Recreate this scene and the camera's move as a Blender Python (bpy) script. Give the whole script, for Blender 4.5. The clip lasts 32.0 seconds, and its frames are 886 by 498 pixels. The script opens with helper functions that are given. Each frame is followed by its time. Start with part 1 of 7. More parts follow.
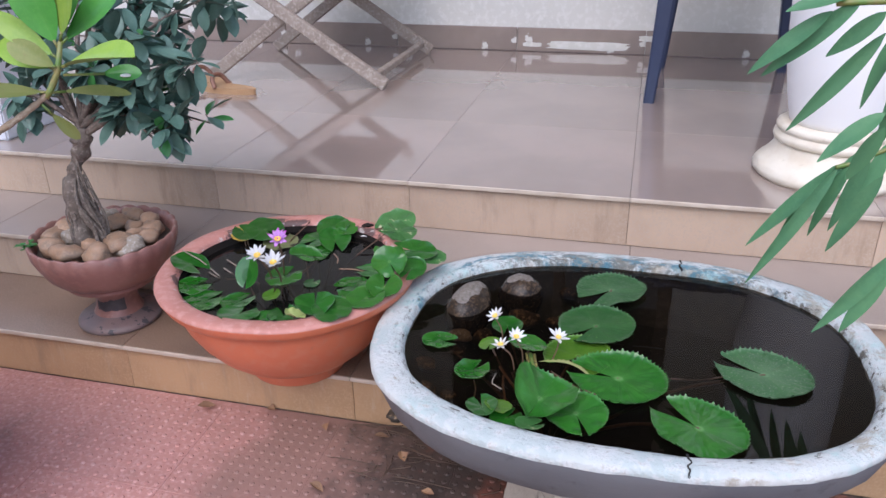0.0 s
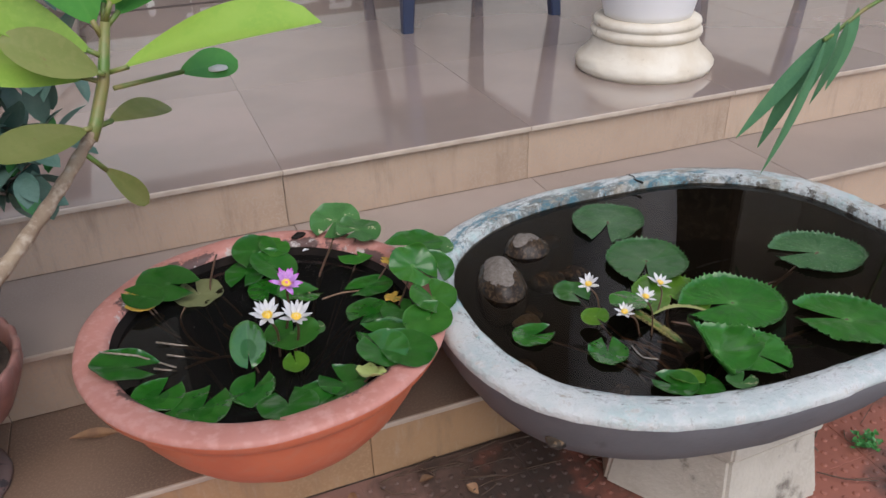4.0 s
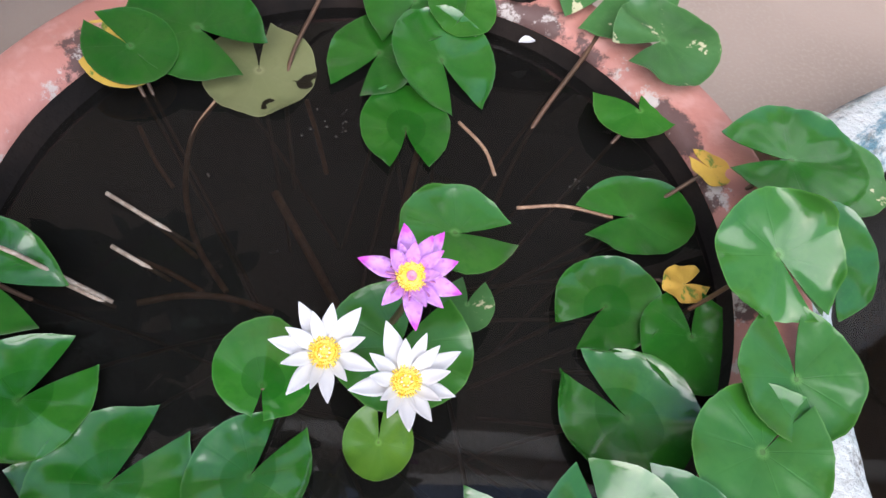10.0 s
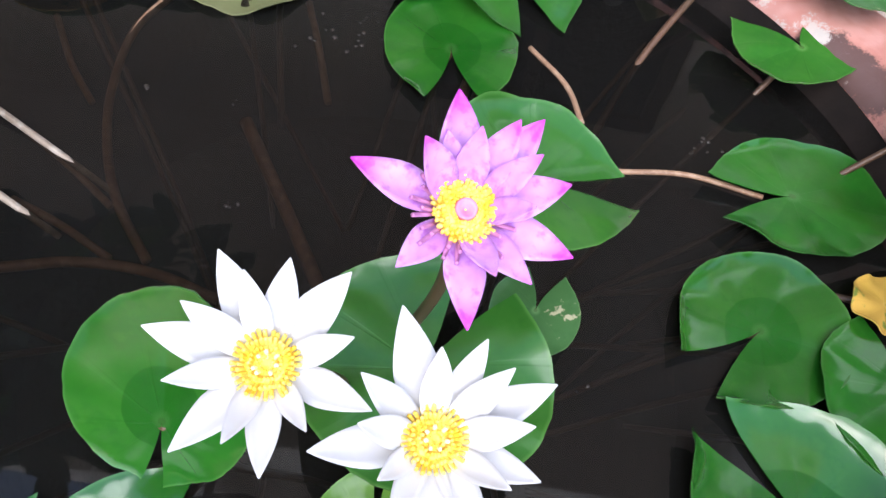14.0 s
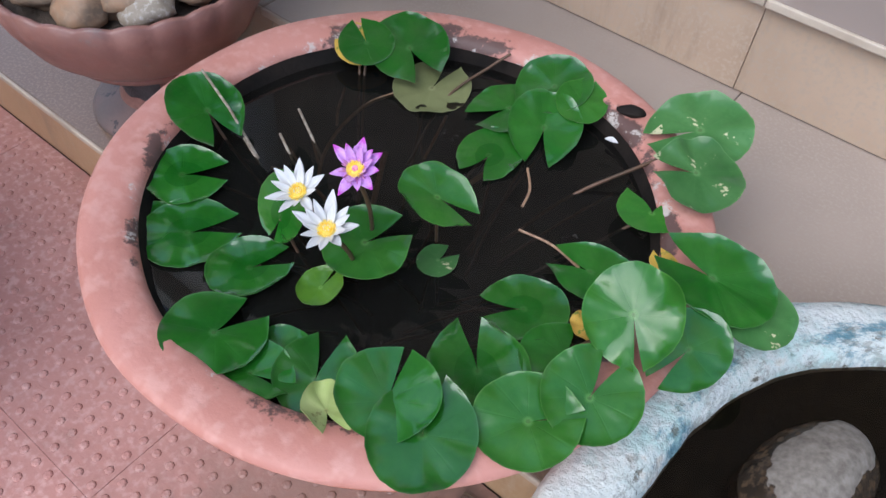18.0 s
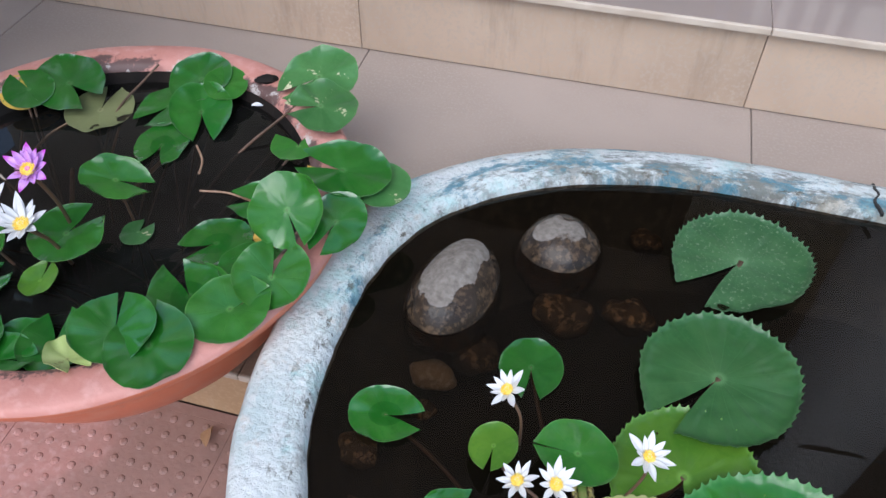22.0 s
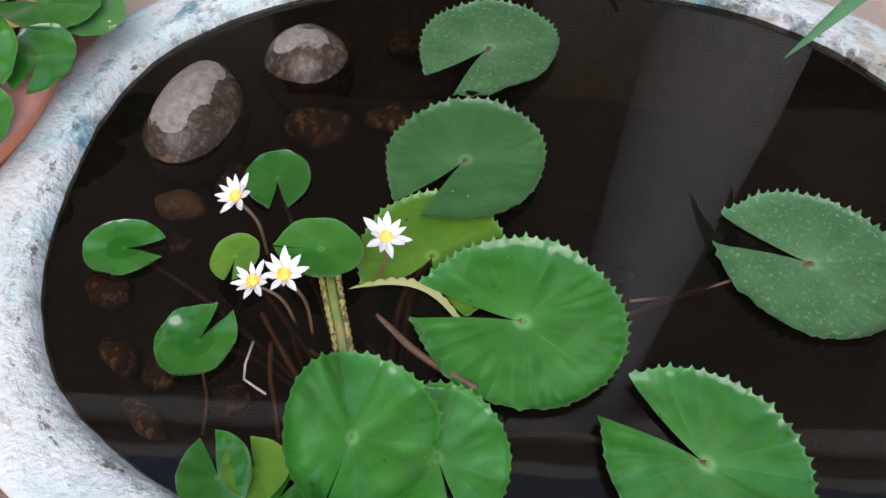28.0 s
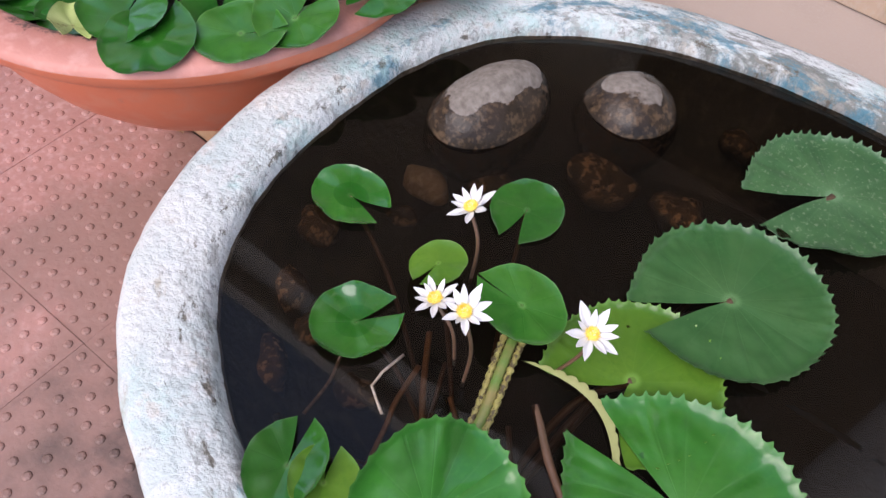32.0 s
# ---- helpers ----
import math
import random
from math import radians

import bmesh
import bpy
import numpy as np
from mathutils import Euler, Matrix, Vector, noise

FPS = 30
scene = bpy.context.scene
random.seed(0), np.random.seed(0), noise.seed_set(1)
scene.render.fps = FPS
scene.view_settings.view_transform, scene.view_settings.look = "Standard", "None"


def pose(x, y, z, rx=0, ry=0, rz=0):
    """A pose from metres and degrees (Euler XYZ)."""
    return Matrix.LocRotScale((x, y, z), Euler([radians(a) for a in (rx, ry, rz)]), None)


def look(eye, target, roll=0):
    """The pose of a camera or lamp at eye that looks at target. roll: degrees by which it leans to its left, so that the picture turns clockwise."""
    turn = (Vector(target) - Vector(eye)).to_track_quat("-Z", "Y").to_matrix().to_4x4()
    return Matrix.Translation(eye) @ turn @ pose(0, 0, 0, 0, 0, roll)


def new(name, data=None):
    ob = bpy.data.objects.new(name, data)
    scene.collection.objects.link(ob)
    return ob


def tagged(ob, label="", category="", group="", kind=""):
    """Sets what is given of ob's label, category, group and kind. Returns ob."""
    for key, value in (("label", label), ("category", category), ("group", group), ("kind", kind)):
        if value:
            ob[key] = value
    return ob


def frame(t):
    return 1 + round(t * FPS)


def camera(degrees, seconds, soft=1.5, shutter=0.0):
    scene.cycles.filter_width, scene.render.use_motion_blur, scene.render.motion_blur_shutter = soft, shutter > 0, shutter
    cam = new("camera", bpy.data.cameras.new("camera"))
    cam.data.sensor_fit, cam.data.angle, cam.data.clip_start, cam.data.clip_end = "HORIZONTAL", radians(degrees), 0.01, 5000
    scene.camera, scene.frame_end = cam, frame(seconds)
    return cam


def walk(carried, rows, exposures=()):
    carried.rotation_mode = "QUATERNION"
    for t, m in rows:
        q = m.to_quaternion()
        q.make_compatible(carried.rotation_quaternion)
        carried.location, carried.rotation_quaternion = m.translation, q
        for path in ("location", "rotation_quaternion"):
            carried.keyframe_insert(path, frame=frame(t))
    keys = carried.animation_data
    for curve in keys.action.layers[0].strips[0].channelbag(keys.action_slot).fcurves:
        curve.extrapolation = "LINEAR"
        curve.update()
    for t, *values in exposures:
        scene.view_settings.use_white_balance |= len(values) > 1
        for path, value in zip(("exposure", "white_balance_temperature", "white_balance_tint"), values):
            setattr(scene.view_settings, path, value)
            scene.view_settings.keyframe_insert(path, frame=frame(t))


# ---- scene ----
cam = camera(59.34, 32.0)
# seconds, place in metres, Euler turn in degrees
ROWS = [
    (0.0, 0.5889, -1.4004, 1.1673, 64.53, 0.86, 14.20),
    (0.5, 0.4572, -1.4212, 1.1586, 63.95, 0.21, 13.01),
    (1.0, 0.3024, -1.4064, 1.1518, 65.00, 0.95, 9.54),
    (1.5, 0.1666, -1.4396, 1.1431, 65.24, 2.51, 2.69),
    (2.0, 0.0531, -1.4392, 1.1340, 64.94, 1.73, -3.23),
    (2.5, -0.0497, -1.3400, 1.1137, 64.12, 2.79, -8.43),
    (3.0, -0.1601, -1.2270, 1.1024, 62.07, 2.30, -11.64),
    (3.5, -0.2492, -1.1217, 1.0949, 60.96, 3.12, -20.47),
    (5.5, -0.1784, -0.8787, 1.0759, 57.51, -0.04, -22.61),
    (6.0, -0.1385, -0.8269, 1.0681, 56.52, 0.85, -21.81),
    (6.5, -0.0776, -0.7193, 1.0557, 55.49, 0.80, -20.06),
    (7.0, -0.0797, -0.6379, 1.0248, 52.34, -1.01, -13.97),
    (7.5, -0.0910, -0.5892, 0.9901, 48.76, -3.13, -11.50),
    (8.0, -0.0942, -0.5362, 0.9734, 45.94, -5.18, -9.96),
    (8.5, -0.0919, -0.4331, 0.9174, 40.73, -5.51, -6.91),
    (9.0, -0.0982, -0.3365, 0.8600, 36.28, -5.31, -2.11),
    (9.5, -0.1081, -0.2804, 0.8268, 33.68, -5.43, 0.60),
    (10.0, -0.1254, -0.2374, 0.8000, 32.01, -5.72, 2.10),
    (10.5, -0.1411, -0.1979, 0.7510, 31.72, -6.65, 2.42),
    (11.0, -0.1492, -0.1763, 0.6980, 32.07, -6.87, 1.90),
    (11.5, -0.1501, -0.1523, 0.6635, 31.68, -6.58, 0.08),
    (12.0, -0.1539, -0.1377, 0.6279, 31.02, -5.76, -2.81),
    (12.5, -0.1432, -0.1212, 0.6092, 30.42, -5.49, -5.03),
    (13.0, -0.1274, -0.1230, 0.6102, 30.19, -4.20, -4.23),
    (13.5, -0.1217, -0.1409, 0.6207, 32.55, -5.31, 1.81),
    (14.0, -0.1245, -0.1598, 0.6228, 34.27, -6.75, 6.36),
    (14.5, -0.1286, -0.1738, 0.6248, 35.41, -6.83, 8.86),
    (16.5, 0.0044, -0.3284, 0.7492, 41.07, -5.32, 30.13),
    (17.0, 0.0798, -0.3222, 0.7911, 40.10, -3.48, 35.16),
    (17.5, 0.1400, -0.3366, 0.8489, 39.65, -2.66, 37.60),
    (18.0, 0.1877, -0.3585, 0.9092, 39.89, -2.68, 39.20),
    (18.5, 0.2112, -0.3822, 0.9502, 39.83, -2.94, 39.42),
    (19.0, 0.2256, -0.3957, 0.9720, 39.87, -2.88, 39.87),
    (19.5, 0.2412, -0.4075, 0.9751, 40.18, -2.61, 40.54),
    (20.0, 0.2643, -0.4131, 0.9832, 40.79, -2.68, 40.62),
    (20.5, 0.2759, -0.4412, 0.9897, 41.87, -1.02, 36.68),
    (21.0, 0.3110, -0.4673, 0.9901, 42.73, -1.16, 28.57),
    (21.5, 0.3545, -0.4848, 0.9802, 43.45, -0.51, 20.26),
    (22.0, 0.3951, -0.4922, 0.9728, 43.22, -0.36, 14.92),
    (22.5, 0.4136, -0.4975, 0.9671, 42.76, -0.12, 11.59),
    (23.0, 0.4354, -0.5174, 0.9589, 42.17, -0.19, 8.17),
    (23.5, 0.4588, -0.5369, 0.9566, 40.62, -0.35, 5.88),
    (24.0, 0.5205, -0.5859, 0.9576, 40.17, -0.10, 5.27),
    (24.5, 0.5608, -0.6142, 0.9626, 40.39, 0.56, 4.58),
    (25.0, 0.6108, -0.6407, 0.9579, 40.31, 0.91, 3.21),
    (25.5, 0.6523, -0.6540, 0.9505, 39.94, -0.29, 0.39),
    (27.5, 0.6145, -0.5760, 0.9353, 36.95, -0.15, 0.05),
    (28.0, 0.5363, -0.5162, 0.9076, 34.98, -1.05, 2.59),
    (28.5, 0.4711, -0.4685, 0.8715, 33.01, -0.64, 2.72),
    (29.0, 0.4342, -0.4226, 0.8317, 31.21, -0.27, 1.69),
    (29.5, 0.4244, -0.3739, 0.7946, 28.14, -0.12, 1.36),
    (30.0, 0.4150, -0.3373, 0.7806, 26.48, -0.46, 2.77),
    (30.5, 0.4103, -0.3337, 0.7798, 25.30, -2.01, 9.62),
    (31.0, 0.4069, -0.3392, 0.7792, 25.20, -3.01, 18.98),
    (31.5, 0.4381, -0.3637, 0.8009, 28.63, -3.31, 26.08),
    (32.0, 0.5399, -0.4362, 0.8542, 35.46, -4.07, 38.50),
]
walk(cam, [(t, pose(x, y, z, rx, ry, rz)) for t, x, y, z, rx, ry, rz in ROWS],
     exposures=((0, 0.57, 6050, 17), (1, 0.44, 6350, 15), (2, 0.42, 6400, 15), (3, 0.19, 6600, 14), (6, 0.35, 6150, 11), (8, 0.54, 5950, 10), (9, 0.70, 5950, 12), (10, 1.00, 6350, 14), (12, 1.32, 6150, 13), (13.5, 1.32, 6200, 14),
                (14.5, 1.16, 6150, 13), (17, 0.71, 6000, 10), (19, 0.63, 6000, 7), (20, 0.66, 5950, 6), (22, 0.68, 5900, 9), (23, 0.80, 6050, 11), (24, 0.87, 6350, 13), (25, 0.69, 6450, 14), (28, 0.82, 6500, 15), (29, 1.20, 6450, 17), (30, 1.22, 6250, 17), (31, 0.98, 6400, 17), (32, 0.84, 6550, 20)))

# ---------------------------------------------------------------- light
world = bpy.data.worlds.new("sky")
scene.world = world
world.use_nodes = True
wn, wl = world.node_tree.nodes, world.node_tree.links
sky = wn.new("ShaderNodeTexSky")
sky.sky_type = "NISHITA"
sky.sun_disc = False
sky.sun_elevation, sky.sun_rotation = radians(48), radians(200)
sky.air_density, sky.dust_density, sky.ozone_density = 1.0, 1.6, 1.3
# a thin even veil of cloud over the blue
veil = wn.new("ShaderNodeMix")
veil.data_type, veil.blend_type = "RGBA", "ADD"
veil.inputs["Factor"].default_value = 1.0
wl.new(sky.outputs[0], veil.inputs["A"])
veil.inputs["B"].default_value = (0.6, 0.68, 0.8, 1)
wl.new(veil.outputs["Result"], wn["Background"].inputs[0])
wn["Background"].inputs[1].default_value = 0.15
sun_data = bpy.data.lights.new("sun", "SUN")
sun_data.energy, sun_data.angle, sun_data.color = 1.6, radians(52), (1.0, 0.985, 0.97)
sun_ob = new("sun", sun_data)
sun_ob.matrix_world = look((0.4, -3.8, 5.4), (0, 0, 0))

# ---------------------------------------------------------------- materials
def mat(name, base, rough=0.6, metal=0.0, vary=None, scale=8.0, fine=None, fine_scale=120.0, bump=0.0, bump_scale=150.0,
        spots=None, spot_scale=20.0, spot_at=(0.6, 0.68), per_object=0.0, spec=0.5, coat=0.0, obj_coords=True):
    """Base colour, a second colour in large clouds, a third in fine grain, spots of a fourth, and relief."""
    m = bpy.data.materials.new(name)
    m.use_nodes = True
    n, l = m.node_tree.nodes, m.node_tree.links
    b = n["Principled BSDF"]
    b.inputs["Roughness"].default_value = rough
    b.inputs["Metallic"].default_value = metal
    b.inputs["Specular IOR Level"].default_value = spec
    b.inputs["Coat Weight"].default_value = coat
    if obj_coords:
        co = n.new("ShaderNodeTexCoord").outputs["Object"]
    else:
        co = n.new("ShaderNodeNewGeometry").outputs["Position"]
    def noise_tex(s, d=4.0, r=0.55):
        t = n.new("ShaderNodeTexNoise")
        t.inputs["Scale"].default_value, t.inputs["Detail"].default_value, t.inputs["Roughness"].default_value = s, d, r
        l.new(co, t.inputs["Vector"])
        return t.outputs["Fac"]
    def ramp(fac, lo, hi):
        r = n.new("ShaderNodeMapRange")
        r.inputs["From Min"].default_value, r.inputs["From Max"].default_value = lo, hi
        r.interpolation_type = "SMOOTHSTEP"
        l.new(fac, r.inputs["Value"])
        return r.outputs["Result"]
    def mix(fac, a, c):
        x = n.new("ShaderNodeMix")
        x.data_type = "RGBA"
        l.new(fac, x.inputs["Factor"])
        if isinstance(a, tuple):
            x.inputs["A"].default_value = (*a, 1)
        else:
            l.new(a, x.inputs["A"])
        x.inputs["B"].default_value = (*c, 1)
        return x.outputs["Result"]
    col = base
    if vary:
        col = mix(ramp(noise_tex(scale), 0.35, 0.68), col, vary)
    if fine:
        col = mix(ramp(noise_tex(fine_scale, 2.0), 0.45, 0.7), col, fine)
    if spots:
        col = mix(ramp(noise_tex(spot_scale, 5.0, 0.65), *spot_at), col, spots)
    if per_object:
        hs = n.new("ShaderNodeHueSaturation")
        rnd = n.new("ShaderNodeObjectInfo").outputs["Random"]
        mr = n.new("ShaderNodeMapRange")
        mr.inputs["To Min"].default_value, mr.inputs["To Max"].default_value = 1 - per_object, 1 + per_object
        l.new(rnd, mr.inputs["Value"])
        l.new(mr.outputs["Result"], hs.inputs["Value"])
        if isinstance(col, tuple):
            hs.inputs["Color"].default_value = (*col, 1)
        else:
            l.new(col, hs.inputs["Color"])
        col = hs.outputs["Color"]
    if isinstance(col, tuple):
        b.inputs["Base Color"].default_value = (*col, 1)
    else:
        l.new(col, b.inputs["Base Color"])
    if bump:
        bp = n.new("ShaderNodeBump")
        bp.inputs["Strength"].default_value, bp.inputs["Distance"].default_value = bump, 0.004
        l.new(noise_tex(bump_scale, 5.0, 0.6), bp.inputs["Height"])
        l.new(bp.outputs[0], b.inputs["Normal"])
    return m


def leaf_mat(name, base, young, vein, rough=0.3, veins=11, coat=0.0, spots=None, spot_at=(0.66, 0.72), bump=0.25, vein_strength=0.06, spot_scale=55.0, edge=0.3, wet=0.0, edge_from=0.965, glow=0.0):
    """A leaf: veins fan out with the first UV axis and fade along the second."""
    m = mat(name, base, rough, vary=young, scale=22.0, per_object=0.16, fine=tuple(0.5 * (c + d) for c, d in zip(base, young)), fine_scale=210.0, spots=spots, spot_scale=spot_scale, spot_at=spot_at, coat=coat)
    n, l = m.node_tree.nodes, m.node_tree.links
    b = n["Principled BSDF"]
    col = b.inputs["Base Color"].links[0].from_socket
    uv = n.new("ShaderNodeUVMap")
    sep = n.new("ShaderNodeSeparateXYZ")
    l.new(uv.outputs[0], sep.inputs[0])
    def math_node(op, a, c=None):
        k = n.new("ShaderNodeMath")
        k.operation = op
        for i, v in enumerate((a, c)):
            if v is None:
                continue
            if isinstance(v, (int, float)):
                k.inputs[i].default_value = v
            else:
                l.new(v, k.inputs[i])
        return k.outputs[0]
    s = math_node("COSINE", math_node("MULTIPLY", sep.outputs[0], 2 * math.pi * veins))
    w = n.new("ShaderNodeMapRange")
    w.interpolation_type = "SMOOTHSTEP"
    w.inputs["From Min"].default_value, w.inputs["From Max"].default_value = 0.93, 1.0
    l.new(s, w.inputs["Value"])
    fade = math_node("SUBTRACT", 1.0, sep.outputs[1])
    amount = math_node("MULTIPLY", math_node("MULTIPLY", w.outputs[0], fade), vein_strength)
    x = n.new("ShaderNodeMix")
    x.data_type = "RGBA"
    l.new(amount, x.inputs["Factor"])
    l.new(col, x.inputs["A"])
    x.inputs["B"].default_value = (*vein, 1)
    if veins > 1:
        # the scar where the stalk joins, with a paler ring about it
        for lo, hi, tint in ((0.13, 0.05, vein), (0.05, 0.035, (0.05, 0.06, 0.02))):
            ring = n.new("ShaderNodeMapRange")
            ring.interpolation_type = "SMOOTHSTEP"
            ring.inputs["From Min"].default_value, ring.inputs["From Max"].default_value = hi, lo
            ring.inputs["To Min"].default_value, ring.inputs["To Max"].default_value = 0.4, 0.0
            l.new(sep.outputs[1], ring.inputs["Value"])
            y = n.new("ShaderNodeMix")
            y.data_type = "RGBA"
            l.new(ring.outputs[0], y.inputs["Factor"])
            l.new(x.outputs["Result"], y.inputs["A"])
            y.inputs["B"].default_value = (*tint, 1)
            x = y
        # a thin pale margin, and the sunk wet middle of a floating pad
        wavy = n.new("ShaderNodeTexNoise")
        wavy.inputs["Scale"].default_value, wavy.inputs["Detail"].default_value = 30.0, 2.0
        l.new(n.new("ShaderNodeTexCoord").outputs["Object"], wavy.inputs["Vector"])
        pale = math_node("MULTIPLY", math_node("POWER", fade, 3.0), glow)
        g = n.new("ShaderNodeMix")
        g.data_type = "RGBA"
        l.new(pale, g.inputs["Factor"])
        l.new(x.outputs["Result"], g.inputs["A"])
        g.inputs["B"].default_value = (*vein, 1)
        x = g
        for lo, hi, most, wobble, tint in ((edge_from, 1.0, edge, 0.5 if edge_from < 0.95 else 0.0, vein), (0.45, 0.43, wet, 0.16, (0.45 * base[0], 0.72 * base[1], 0.5 * base[2]))):
            band = n.new("ShaderNodeMapRange")
            band.interpolation_type = "SMOOTHSTEP"
            band.inputs["From Min"].default_value, band.inputs["From Max"].default_value = lo, hi
            band.inputs["To Max"].default_value = most
            l.new(math_node("ADD", sep.outputs[1], math_node("MULTIPLY", math_node("SUBTRACT", wavy.outputs["Fac"], 0.5), wobble)), band.inputs["Value"])
            y = n.new("ShaderNodeMix")
            y.data_type = "RGBA"
            l.new(band.outputs[0], y.inputs["Factor"])
            l.new(x.outputs["Result"], y.inputs["A"])
            y.inputs["B"].default_value = (*tint, 1)
            x = y
            if most == wet and wet:
                gloss = n.new("ShaderNodeMapRange")
                gloss.inputs["To Min"].default_value, gloss.inputs["To Max"].default_value = coat, 0.1
                l.new(band.outputs[0], gloss.inputs["Value"])
                l.new(gloss.outputs[0], b.inputs["Coat Weight"])
    l.new(x.outputs["Result"], b.inputs["Base Color"])
    bp = n.new("ShaderNodeBump")
    bp.inputs["Strength"].default_value, bp.inputs["Distance"].default_value = bump, 0.002
    tex = n.new("ShaderNodeTexNoise")
    tex.inputs["Scale"].default_value = 90.0
    l.new(n.new("ShaderNodeTexCoord").outputs["Object"], tex.inputs["Vector"])
    broad = n.new("ShaderNodeTexNoise")
    broad.inputs["Scale"].default_value, broad.inputs["Detail"].default_value = 26.0, 1.0
    l.new(n.new("ShaderNodeTexCoord").outputs["Object"], broad.inputs["Vector"])
    tall = math_node("ADD", math_node("MULTIPLY", tex.outputs["Fac"], 0.35), math_node("MULTIPLY", broad.outputs["Fac"], 7.0))
    l.new(math_node("ADD", tall, math_node("MULTIPLY", w.outputs[0], -0.06)), bp.inputs["Height"])
    l.new(bp.outputs[0], b.inputs["Normal"])
    b.inputs["Specular IOR Level"].default_value = 0.16
    b.inputs["Coat Roughness"].default_value = 0.13
    b.inputs["Coat IOR"].default_value = 1.6
    b.inputs["Transmission Weight"].default_value = 0.0
    return m


M = {}
M["floor"] = mat("polished_floor_tile", (0.355, 0.275, 0.235), 0.07, vary=(0.30, 0.238, 0.202), scale=2.0, per_object=0.05, spec=1.0, coat=0.6)
M["step"] = mat("step_tile", (0.52, 0.385, 0.28), 0.36, vary=(0.43, 0.315, 0.225), scale=5.0, fine=(0.47, 0.365, 0.28), fine_scale=160, per_object=0.06, bump=0.05, bump_scale=260)
# lowest risers: warm light bounced off the red pavers is put into the colour
M["step_bounce"] = mat("lower_step_tile_bounce", (0.47, 0.295, 0.16), 0.36, vary=(0.39, 0.24, 0.13), scale=5.0, fine=(0.46, 0.30, 0.175), fine_scale=160, per_object=0.06, bump=0.05, bump_scale=260)
M["tread"] = mat("tread_tile", (0.345, 0.275, 0.23), 0.3, vary=(0.295, 0.235, 0.195), scale=4.0, fine=(0.34, 0.28, 0.235), fine_scale=240, per_object=0.05, spec=0.9, bump=0.05, bump_scale=260)
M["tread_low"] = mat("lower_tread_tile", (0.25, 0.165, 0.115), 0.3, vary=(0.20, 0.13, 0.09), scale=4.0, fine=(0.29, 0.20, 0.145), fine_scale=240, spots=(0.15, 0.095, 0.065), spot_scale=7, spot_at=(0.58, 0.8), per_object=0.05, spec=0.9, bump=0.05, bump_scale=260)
M["nosing"] = mat("nosing_edge", (0.55, 0.46, 0.37), 0.4, vary=(0.45, 0.36, 0.28), scale=12)
M["grout"] = mat("grout", (0.2, 0.155, 0.125), 0.9, vary=(0.26, 0.2, 0.165), scale=30)
M["wall"] = mat("limewashed_wall", (0.74, 0.72, 0.66), 0.85, vary=(0.68, 0.66, 0.60), scale=2.0, fine=(0.78, 0.76, 0.71), fine_scale=40, spots=(0.45, 0.40, 0.34), spot_scale=9, spot_at=(0.68, 0.8), bump=0.2, bump_scale=30)
# dark cement for the added wall that keeps light off the left side
M["shade_wall"] = mat("shade_wall_cement", (0.26, 0.23, 0.19), 0.9, vary=(0.18, 0.16, 0.13), scale=4, fine=(0.25, 0.22, 0.185), fine_scale=60, spots=(0.07, 0.075, 0.055), spot_scale=6, spot_at=(0.58, 0.75), bump=0.4, bump_scale=60)
M["skirt"] = mat("skirting_tile", (0.33, 0.26, 0.22), 0.35, vary=(0.28, 0.22, 0.19), scale=6, spots=(0.72, 0.69, 0.64), spot_scale=11, spot_at=(0.63, 0.66), bump=0.1)
M["ceiling"] = mat("ceiling_plaster", (0.82, 0.79, 0.74), 0.9, vary=(0.78, 0.75, 0.70), scale=2, bump=0.1)
M["column"] = mat("column_paint", (0.82, 0.81, 0.80), 0.5, vary=(0.78, 0.77, 0.76), scale=4, bump=0.08, bump_scale=50)
M["column_foot"] = mat("column_foot_plaster", (0.72, 0.66, 0.55), 0.7, vary=(0.62, 0.54, 0.42), scale=9, spots=(0.36, 0.29, 0.2), spot_scale=24, spot_at=(0.62, 0.74), bump=0.35, bump_scale=60)
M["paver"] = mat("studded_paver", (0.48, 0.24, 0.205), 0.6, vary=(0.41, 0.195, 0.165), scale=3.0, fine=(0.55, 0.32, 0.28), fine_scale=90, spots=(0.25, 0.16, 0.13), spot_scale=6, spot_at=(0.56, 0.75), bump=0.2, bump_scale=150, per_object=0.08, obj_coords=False)


